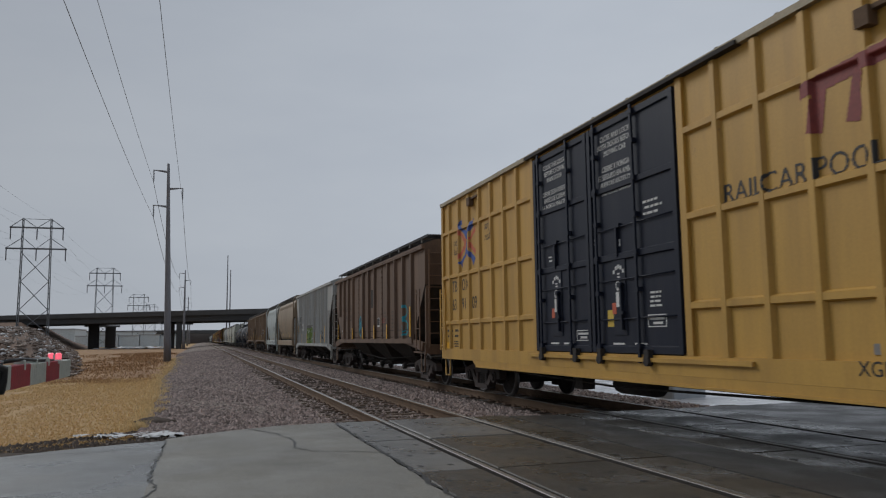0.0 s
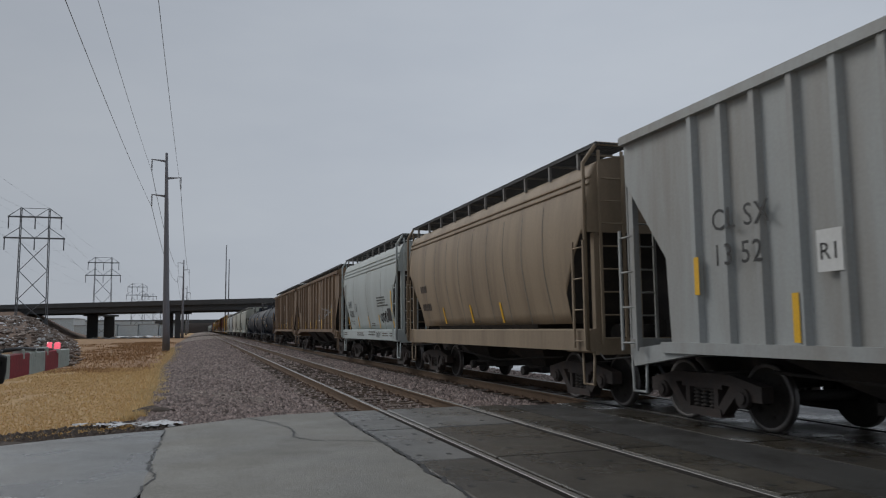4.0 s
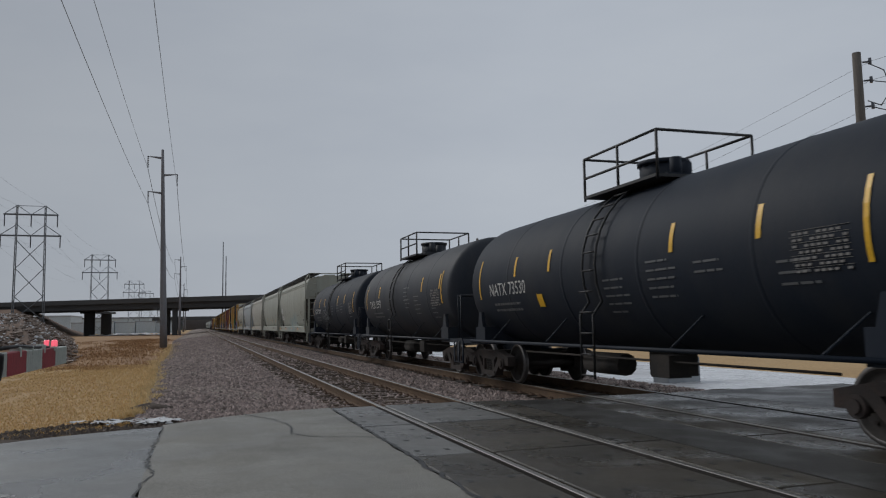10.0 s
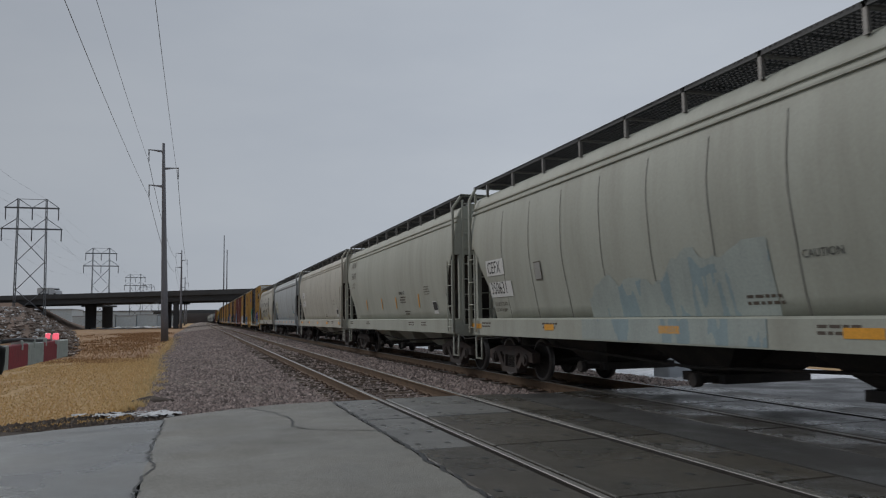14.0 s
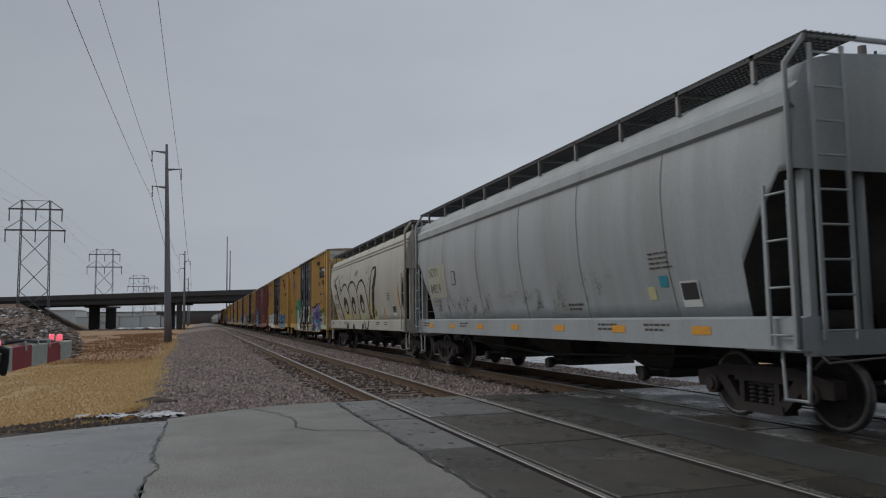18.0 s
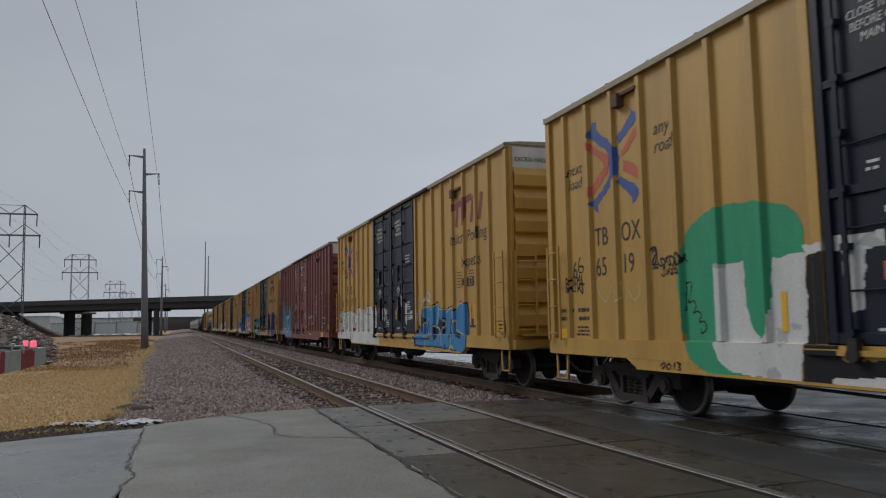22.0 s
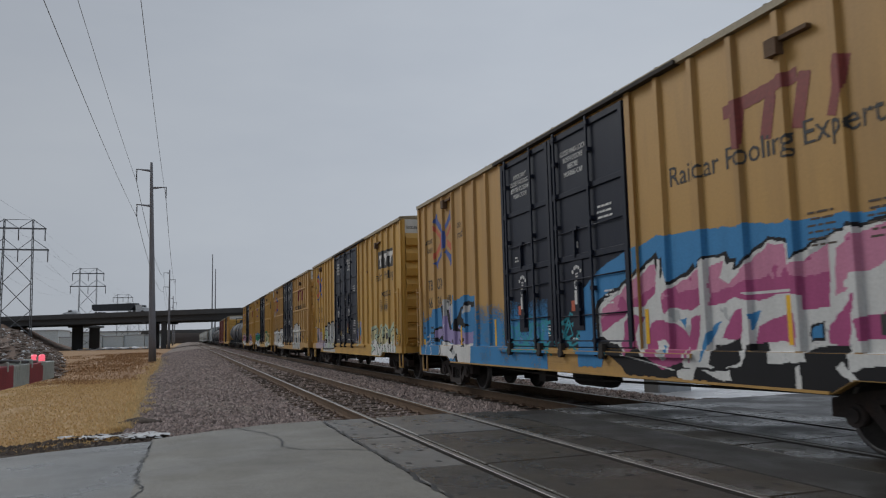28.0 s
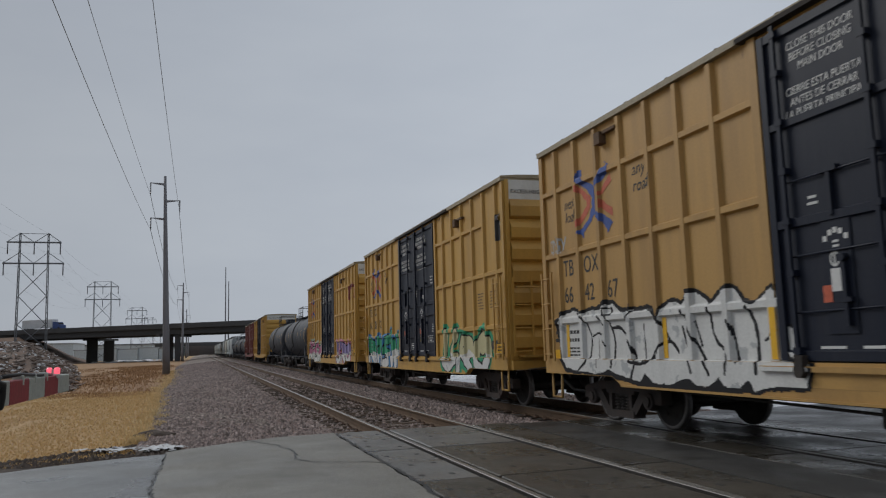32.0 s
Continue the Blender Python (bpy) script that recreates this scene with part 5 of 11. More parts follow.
def boxcar(label, uL, uR, paint="yellow", beams=False, door="door", end_band=True, posts=None, hi=5.12):
    L = uL - uR
    car = thing("box_wagon", label, "railway wagon", group="wagons of the train")
    mp, md = M[paint], M[door]
    D0, D1 = (6.24, 11.1) if L > 16 else (5.6, 9.6)
    X = -1.50
    s = Shape()
    s.box(-1.5, 1.5, -L / 2, L / 2, 1.0, hi - 0.12)
    put("shell", s.mesh("shell", mp), car)
    r = Shape()
    prof = [(-1.585, hi - 0.12), (-1.585, hi - 0.03), (-1.2, hi + 0.005), (0, hi + 0.045), (1.2, hi + 0.005), (1.585, hi - 0.03), (1.585, hi - 0.12)]
    r.along(prof, -L / 2, L / 2)
    n = int(L / 1.05)
    for k in range(n + 1):
        y = -L / 2 + L * k / n
        r.along([(a, b + 0.014) for a, b in prof[1:-1]] + [(1.57, hi - 0.05), (-1.57, hi - 0.05)], y - 0.025, y + 0.025)
    put("roof", r.mesh("roof", M["roofgalv"]), car)
    # side posts
    def post():
        q = Shape()
        q.along([(-1.50, -0.075), (-1.56, -0.045), (-1.56, 0.045), (-1.50, 0.075)], 0, hi - 0.14 - 1.122)
        me = q.mesh("side_post", mp)
        me.transform(Matrix(((1, 0, 0, 0), (0, 0, 1, 0), (0, 1, 0, 1.122), (0, 0, 0, 1))))
        return me
    pm = shared(("post", paint, hi), post)
    stations = box_posts(L)
    for st in stations:
        put("side_post", pm, car, (0, L / 2 - st, 0))
        put("side_post", pm, car, (0, -(L / 2 - st), 0), 180) if beams is None else None
    for st in (0.07, L - 0.07, D0 - 0.1, D1 + 0.1):
        q = Shape()
        q.box(-1.555, -1.5, L / 2 - st - 0.07, L / 2 - st + 0.07, 1.122, hi - 0.13)
        put("corner_post", q.mesh("corner_post", mp), car)
    if beams:
        for z in (1.80, 3.02, 4.22):
            for a, b in ((0.1, D0 - 0.1), (D1 + 0.1, L - (1.25 if z > 4 else 0.1))):
                q = Shape()
                q.along([(-1.5, z - 0.065), (-1.553, z - 0.04), (-1.553, z + 0.04), (-1.5, z + 0.065)], L / 2 - b, L / 2 - a)
                put("side_beam", q.mesh("side_beam", mp), car)
    # sills
    q = Shape()
    q.box(-1.57, -1.44, -L / 2, L / 2, 0.85, 1.12)
    put("side_sill", q.mesh("side_sill", mp), car)
    q = Shape()
    q.plate([(L / 2 - 2.45, 0.848), (L / 2 - 2.75, 0.70), (-L / 2 + 2.75, 0.70), (-L / 2 + 2.45, 0.848)], -1.57, -1.46)
    put("sill_apron", q.mesh("sill_apron", mp), car)
    q = Shape()
    q.box(-1.6, -1.572, -L / 2 + 2.75, L / 2 - 2.75, 0.70, 0.73)
    put("sill_ledge", q.mesh("sill_ledge", mp), car)
    q = Shape()
    q.plate([(L / 2, 1.0), (L / 2 - 1.5, 0.98), (L / 2 - 3.4, 0.55), (-L / 2 + 3.4, 0.55), (-L / 2 + 1.5, 0.98), (-L / 2, 1.0)], -0.35, 0.35)
    q.box(-1.4, 1.4, -L / 2 + 0.2, L / 2 - 0.2, 0.93, 1.0)
    for k in range(int(L / 1.6)):
        y = -L / 2 + 1.0 + 1.6 * k
        q.box(-1.45, 1.45, y - 0.05, y + 0.05, 0.78, 0.95)
    put("underframe", q.mesh("underframe", M["under"]), car)
    q = Shape()
    q.tube((-0.9, -0.6, 0.62), (-0.9, 0.5, 0.62), 0.2, 10)
    q.path([(-1.2, L / 2 - 3.5, 0.66), (-1.25, 0, 0.56), (-1.2, -L / 2 + 3.5, 0.66)], 0.02, 5)
    q.box(-1.25, -1.0, 1.3, 1.6, 0.45, 0.75)
    put("brake_gear", q.mesh("brake_gear", M["under"]), car)
    # ends
    for e in (-1, 1):
        y = e * L / 2
        if end_band:
            q = Shape()
            q.box(-1.48, 1.48, min(y, y + e * 0.02), max(y, y + e * 0.02), hi - 0.62, hi - 0.1)
            put("end_band", q.mesh("end_band", M["white_end"]), car, label="white band across the wagon end")
        top, low, nr = hi - 0.80, 1.1, 7
        for k in range(nr):
            z = low + 0.35 + (top - low - 0.35) * k / (nr - 1)
            q = Shape()
            q.loft([[(x, y, z - 0.17), (x, y + e * 0.1, z - 0.12), (x, y + e * 0.115, z + 0.1), (x, y, z + 0.3)] for x in (-1.40, 1.40)], 0, False)
            put("end_rib", q.mesh("end_rib", mp), car)
        for x in (-1.5, 1.42):
            q = Shape()
            q.box(x, x + 0.08, min(y, y + e * 0.06), max(y, y + e * 0.06), 1.0, hi - 0.1)
            put("end_post", q.mesh("end_post", mp), car)
        q = Shape()
        q.box(-1.5, 1.5, min(y, y + e * 0.16), max(y, y + e * 0.16), 0.86, 1.05)
        put("end_sill", q.mesh("end_sill", mp), car)
        end_ladder(car, y, e, -1.42, -0.98, 1.25, 2.75, 4, mp)
        w = Shape()
        w.path([(-1.36, y + e * 0.1, 2.62), (-1.36, y + e * 0.24, 2.62), (1.2, y + e * 0.24, 2.62), (1.2, y + e * 0.1, 2.62)], 0.016, 5)
        put("end_grab_rail", w.mesh("end_grab_rail", mp), car)
        w = Shape()
        w.box(-1.3, -0.3, min(y, y + e * 0.3), max(y, y + e * 0.3), 1.12, 1.16)
        put("end_platform", w.mesh("end_platform", mp), car)
        coupler(car, L, e, 0.92)
    if end_band:
        t = put_text(car, "EXCESS HEIGHT CAR", 0, 0, 0.085, M["ink"], 0, 0, name="end_lettering")
        t.data.transform(Matrix(((0, -1, 0, 0), (1, 0, 0, 0), (0, 0, 1, 0), (0, 0, 0, 1))) )
        t.data.transform(Matrix.Translation((-1.36 if paint != "red" else -0.3, -L / 2 - 0.026, hi - 0.4)))
        bars_end(car, L, 0.0, 3.62, M["fade"])
        bars_end(car, L, 0.1, 3.0, M["fade"])
    ladder(car, L, 0.1, 0.5, 1.2, 2.6, 4, -1.63, mp)
    ladder(car, L, L - 0.55, L - 0.1, 1.2, 2.75, 4, -1.63, mp)
    for st in (0.32, L - 0.32):
        stirrup(car, L, st, mp)
    # roof-edge brackets
    for st, z in ((2.45, hi - 0.35), (L - 3.2, hi - 0.55)):
        q = Shape()
        y = L / 2 - st
        q.box(-1.63, -1.5, y - 0.09, y + 0.09, z - 0.12, z + 0.08)
        q.box(-1.58, -1.5, y - 0.5, y - 0.09, z + 0.03, z + 0.08)
        put("bracket", q.mesh("bracket", M["rail"] if paint != "red" else mp), car)
    # plug doors
    mid = D0 + (D1 - D0) * 0.465
    for side_, (a, b) in enumerate(((D0, mid), (mid, D1))):
        plug_door(car, L, a, b, hi, md, side_, door == "door")
    for z in (1.05, hi - 0.1):
        q = Shape()
        q.box(-1.62, -1.5, L / 2 - D1 - 1.4, L / 2 - D0 + 0.3, z - 0.03, z + 0.03)
        put("door_track", q.mesh("door_track", mp if z < 2 else M["under"]), car)
    for e in (-1, 1):
        bogie(car, e * (L / 2 - 1.95))
    return car, L


# the arrows of the emblem, about its centre: (s, z) outlines
EMBLEM = [
    ("royal", [(-0.69, 0.74), (-0.56, 0.73), (-0.55, 0.59), (-0.03, 0.26), (0.09, 0.06), (0.03, -0.23), (-0.22, -0.41), (-0.57, -0.6), (-0.56, -0.74), (-0.81, -0.59), (-0.29, -0.31), (-0.15, -0.12), (-0.17, 0.07), (-0.34, 0.26), (-0.79, 0.54)]),
    ("royal", [(0.05, 0.33), (0.47, 0.64), (0.41, 0.71), (0.62, 0.58), (0.6, 0.49), (0.11, 0.24)]),
    ("royal", [(0.12, -0.26), (0.59, -0.55), (0.64, -0.6), (0.42, -0.75), (0.41, -0.67), (0.02, -0.35)]),
    ("royal", [(-0.09, 0.24), (0.07, 0.17), (0.07, -0.24), (-0.08, -0.21)]),
    ("scarlet", [(-0.84, 0.48), (-0.23, 0.11), (-0.23, -0.14), (-0.82, -0.48), (-0.85, -0.35), (-0.37, -0.06), (-0.38, 0.04), (-0.83, 0.33)]),
    ("scarlet", [(0.64, 0.43), (0.66, 0.26), (0.17, 0.01), (0.16, 0.08)]),
    ("scarlet", [(0.19, -0.01), (0.65, -0.29), (0.64, -0.46), (0.21, -0.19)]),
]


def box_marks(car, L, number, motto=True, crest="red", words="Railcar Pooling Experts", seed=0, beams=False, ink="ink", dark_door=True, emblem_on=True, arrows_at=2.26):
    """The lettering and emblems on a box wagon's near side."""
    X = -1.504
    D0, D1 = (6.24, 11.1) if L > 16 else (5.6, 9.6)
    mid = D0 + (D1 - D0) * 0.465
    mi = M[ink]
    if emblem_on:
        c, z = (2.1, 3.8) if beams else (arrows_at, 3.88)
        big = 0.82 if beams else 1.0
        a = Spray(c - 1.7, c + 2.0, z - 0.85, z + 0.95, 0.014)
        k = big
        for key, pts in EMBLEM:
            a.shape(key, [(c + x * k, z + y * k) for x, y in pts], True)
        for txt, s_, z_ in (("next", c - (1.18 if beams else 1.56), z + 0.01), ("load", c - (1.16 if beams else 1.54), z - 0.24), ("any", c + (1.16 if beams else 1.0), z + 0.14), ("road", c + (1.16 if beams else 1.0), z - 0.12)):
            a.text(ink, txt, s_, z_, 0.19, 0.2)
        a.put(car, L, box_depth(L, beams), "emblem", "crossed blue and red arrow emblem with slanted black words")
    # mark and number, set between the posts
    panel = [0.0] + box_posts(L)[:7]
    top, low = number
    for k, grp in enumerate(top):
        if grp:
            put_text(car, grp, panel[k] + 0.12, 2.60, 0.29, mi, L, X, space=1.04, stretch=0.8)
    for k, grp in enumerate(low):
        if grp:
            put_text(car, grp, panel[k] + 0.12, 2.12, 0.29, mi, L, X, space=1.04, stretch=0.8)
    bars(car, panel[0] + 0.3, 1.62, 2, mi, L, X, 0.5, 0.06, 0.14, seed)
    bars(car, panel[1] + 0.25, 1.62, 2, mi, L, X, 0.5, 0.06, 0.14, seed + 1)
    bars(car, panel[1] + 0.2, 1.32, 3, mi, L, X, 0.55, 0.03, 0.06, seed + 2)
    patch(car, panel[0] + 0.25, panel[0] + 0.6, 1.12, 1.28, M["reflect"], L, X, "notice_plate", "yellow notice plate")
    # doors
    xd = -1.5335
    left = ("IMPORTANT", "CLOSE THIS DOOR", "BEFORE CLOSING", "MAIN DOOR")
    right = ("CLOSE AND LOCK", "BOTH DOORS", "BEFORE", "MOVING CAR")
    if beams:
        left, right = left[1:] + ("", "CIERRE ESTA PUERTA", "ANTES DE CERRAR", "LA PUERTA PRINCIPAL"), ("CLOSE AND LOCK", "BOTH DOORS BEFORE", "MOVING CAR", "", "CIERRE Y PONGA", "EL SEGURO EN AMBAS", "PUERTAS ANTES DE", "MOVER EL CARRO")
    for c, lines in ((D0 + (mid - D0) * 0.405, left), (mid + (D1 - mid) * 0.345, right)):
        for k, tx in enumerate(lines):
            if tx:
                put_text(car, tx, c, (4.62 if beams else 4.5) - 0.13 * k, 0.09, M["chalk"], L, xd, shear=0.12, align="CENTER", stretch=0.85)
    bars(car, mid + 1.65, 3.42, 3, M["chalk"], L, xd, 0.55, 0.035, 0.09, seed + 3)
    bars(car, D0 + 0.55, 2.92, 2, M["chalk"], L, xd, 0.2, 0.03, 0.07, seed + 4)
    bars(car, mid + 0.1, 3.1, 3, M["chalk"], L, xd, 0.14, 0.035, 0.07, seed + 5)
    patch(car, mid + 0.85, mid + 0.97, 2.82, 2.93, M["chalk"], L, xd, "card")
    bars(car, mid + 1.75, 2.05, 4, M["chalk"], L, xd, 0.4, 0.03, 0.065, seed + 6)
    if seed % 2:
        patch(car, mid + 0.5, mid + 0.78, 1.55, 1.82, M["spray_yellow"], L, xd, "notice", "pale yellow notice")
    # company shape and motto on the right-hand half
    if crest or words:
        a = Spray(D1 + 0.8, min(L - 0.3, D1 + 6.0), 2.1, 4.75, 0.014)
        if crest == "red":
            e, z = (14.35, 4.2) if len(words) > 1 else ((13.3, 4.05) if not beams else (13.4, 4.05))
            a.bar("crimson", (e, z + 0.02), (e + 1.25, z + 0.12), 0.17)
            for k in range(4):
                a.bar("crimson", (e + 0.2 + 0.5 * k, z - 0.48), (e + 0.3 + 0.53 * k, z + 0.02 + 0.1 * (k > 1)), 0.18)
        elif crest == "black":
            e, z = 14.42, 3.98
            a.bar("ink", (e, z + 0.03), (e + 2.2, z - 0.02), 0.6)
            for k in range(3):
                a.bar("chalk", (e + 0.16 + 0.68 * k, z + 0.13), (e + 0.72 + 0.68 * k, z + 0.12), 0.14).bar("chalk", (e + 0.3 + 0.68 * k, z - 0.18), (e + 0.44 + 0.68 * k, z + 0.1), 0.17)
            for k in range(3):
                a.bar("ink", (e + 0.5, z - 0.04 - 0.06 * k), (e + 1.7, z - 0.04 - 0.06 * k), 0.02)
        if len(words) > 1:
            for k in range(6):
                a.bar(ink, (14.87 + 0.17 * k, 2.36), (14.99 + 0.17 * k, 2.36), 0.2 - 0.05 * (k % 2))
        for tx, s_, z_, size in words:
            a.text(ink, tx, s_, z_, size)
        a.put(car, L, box_depth(L, beams), "emblem", "company emblem and motto painted over the ribs")
    pr = [D1] + [p for p in box_posts(L) if p > D1]
    bars(car, pr[4] + 0.2, 2.62, 6, M["fade"], L, X, 0.42, 0.022, 0.07, seed + 20)
    bars(car, pr[5] + 0.2, 2.62, 6, M["fade"], L, X, 0.42, 0.022, 0.07, seed + 21)
    patch(car, pr[5] + 0.25, pr[5] + 0.6, 1.3, 1.5, M["ink"], L, X, "stencil_box")
    patch(car, L - 0.62, L - 0.18, 1.2, 1.44, M["ink"], L, -1.557, "plate_border")
    patch(car, L - 0.6, L - 0.2, 1.22, 1.42, M["reflect"], L, -1.561, "notice_plate", "yellow notice plate with black print")
    bars(car, L - 0.55, 1.37, 2, M["ink"], L, -1.565, 0.3, 0.035, 0.075, seed + 30)


# ---- covered hoppers ----
def hopper_under(car, L, bays, mat, z=1.38):
    for k in range(bays):
        c = L / 2 - 2.6 - (L - 5.2) * (k + 0.5) / bays
        w = (L - 5.0) / bays / 2
        s = Shape()
        s.loft([[(-1.4, c - w, z), (1.4, c - w, z), (1.4, c + w, z), (-1.4, c + w, z)], [(-0.62, c - 0.4, 0.52), (0.62, c - 0.4, 0.52), (0.62, c + 0.4, 0.52), (-0.62, c + 0.4, 0.52)]], 0, False)
        b = put("discharge_bay", s.mesh("discharge_bay", mat), car)
        g = Shape()
        g.box(-0.75, 0.75, c - 0.5, c + 0.5, 0.40, 0.53)
        g.tube((-1.05, c - 0.3, 0.46), (-0.6, c - 0.3, 0.46), 0.05, 8).tube((-1.15, c - 0.3, 0.46), (-1.02, c - 0.3, 0.46), 0.10, 8)
        put("outlet_gate", g.mesh("outlet_gate", M["under"]), b)
    s = Shape()
    s.box(-0.3, 0.3, -L / 2, L / 2, 0.7, 1.0)
    s.path([(-0.9, L / 2 - 2.4, 0.8), (-0.95, 0, 0.62), (-0.9, -L / 2 + 2.4, 0.8)], 0.025, 5)
    put("centre_sill", s.mesh("centre_sill", M["under"]), car)


def hopper_ends(car, L, mat, cut_z, run, roof_z, frame_mat=None):
    """Open platforms under the end slopes: posts, sill, ladders, brake wheel."""
    fm = frame_mat or mat
    for e in (-1, 1):
        y = e * L / 2
        s = Shape()
        s.box(-1.5, 1.5, min(y, y - e * 0.12), max(y, y - e * 0.12), 0.92, 1.2)
        s.box(-1.5, 1.5, min(y, y - e * run), max(y, y - e * run), 0.95, 1.0)
        put("end_sill", s.mesh("end_sill", fm), car)
        s = Shape()
        for x in (-0.55, 0.55):
            s.tube((x, y - e * 0.15, 1.0), (x, y - e * 0.15, cut_z + 0.2), 0.06, 6)
        for x in (-1.42, 1.42):
            s.box(x - 0.05, x + 0.05, min(y - e * 0.02, y - e * 0.14), max(y - e * 0.02, y - e * 0.14), 1.0, cut_z + 0.3)
        put("end_post", s.mesh("end_post", fm), car)
        end_ladder(car, y, e, -1.40, -0.95, 1.2, roof_z - 0.25, 9, fm)
        if e < 0:
            b = Shape()
            b.tube((0.5, y - 0.12, 2.2), (0.5, y - 0.16, 2.2), 0.26, 14)
            put("brake_wheel", b.mesh("brake_wheel", M["under"]), car)
        g = Shape()
        g.tube((-0.6, y - e * 0.9, 1.25), (0.3, y - e * 0.9, 1.25), 0.18, 10)
        g.box(0.2, 0.7, min(y - e * 0.5, y - e * 1.0), max(y - e * 0.5, y - e * 1.0), 1.0, 1.5)
        put("brake_cylinder", g.mesh("brake_cylinder", M["under"]), car)
        coupler(car, L, e, 0.62)
        ladder(car, L, 0.05 if e > 0 else L - 0.45, 0.45 if e > 0 else L - 0.05, 1.15, 2.75, 4, -1.66, fm, name="side_ladder")
        stirrup(car, L, 0.25 if e > 0 else L - 0.25, fm)


def running_boards(car, L, z, xs=((-1.12, -0.72), (0.72, 1.12)), posts=9, over=0.35, mat="grating", rise=0.22):
    def grate():
        s = Shape()
        for k in range(9):
            s.box(0.7 * k / 8.0, 0.7 * k / 8.0 + 0.018, -0.5, 0.5, -0.04, 0.0)
        for k in range(12):
            y = -0.5 + k / 12
            s.box(0, 0.71, y, y + 0.03, -0.03, -0.012)
        return s.mesh("grating", M[mat])
    me = shared(("grate", mat), grate)
    n = int(round(L + 2 * over))
    for n_, (x0, x1) in enumerate(xs):
        s = Shape()
        base = put("running_board", Shape().box(x0, x0 + 0.02, -L / 2 - over, L / 2 + over, z - 0.07, z).mesh("running_board", M[mat]), car)
        if n_ == 0:
            for k in range(n):
                put("grating", me, base, (x0, -L / 2 - over + (L + 2 * over) * (k + 0.5) / n, z))
        else:
            put("grating", shared(("longgrate", round(L, 1)), lambda: Shape().box(0, 0.7, -L / 2, L / 2, -0.03, 0).mesh("grating", M[mat])), base, (x0, 0, z))
        for k in range(posts):
            y = -L / 2 + L * (k + 0.5) / posts
            put("board_support", shared(("support", round(rise, 2), round(x1 - x0, 2)), lambda: Shape().box(0.0, 0.05, -0.03, 0.03, -rise - 0.06, 0).box(0, x1 - x0, -0.03, 0.03, -0.075, -0.04).mesh("board_support", M["steel"])), base, (x0, y, z))


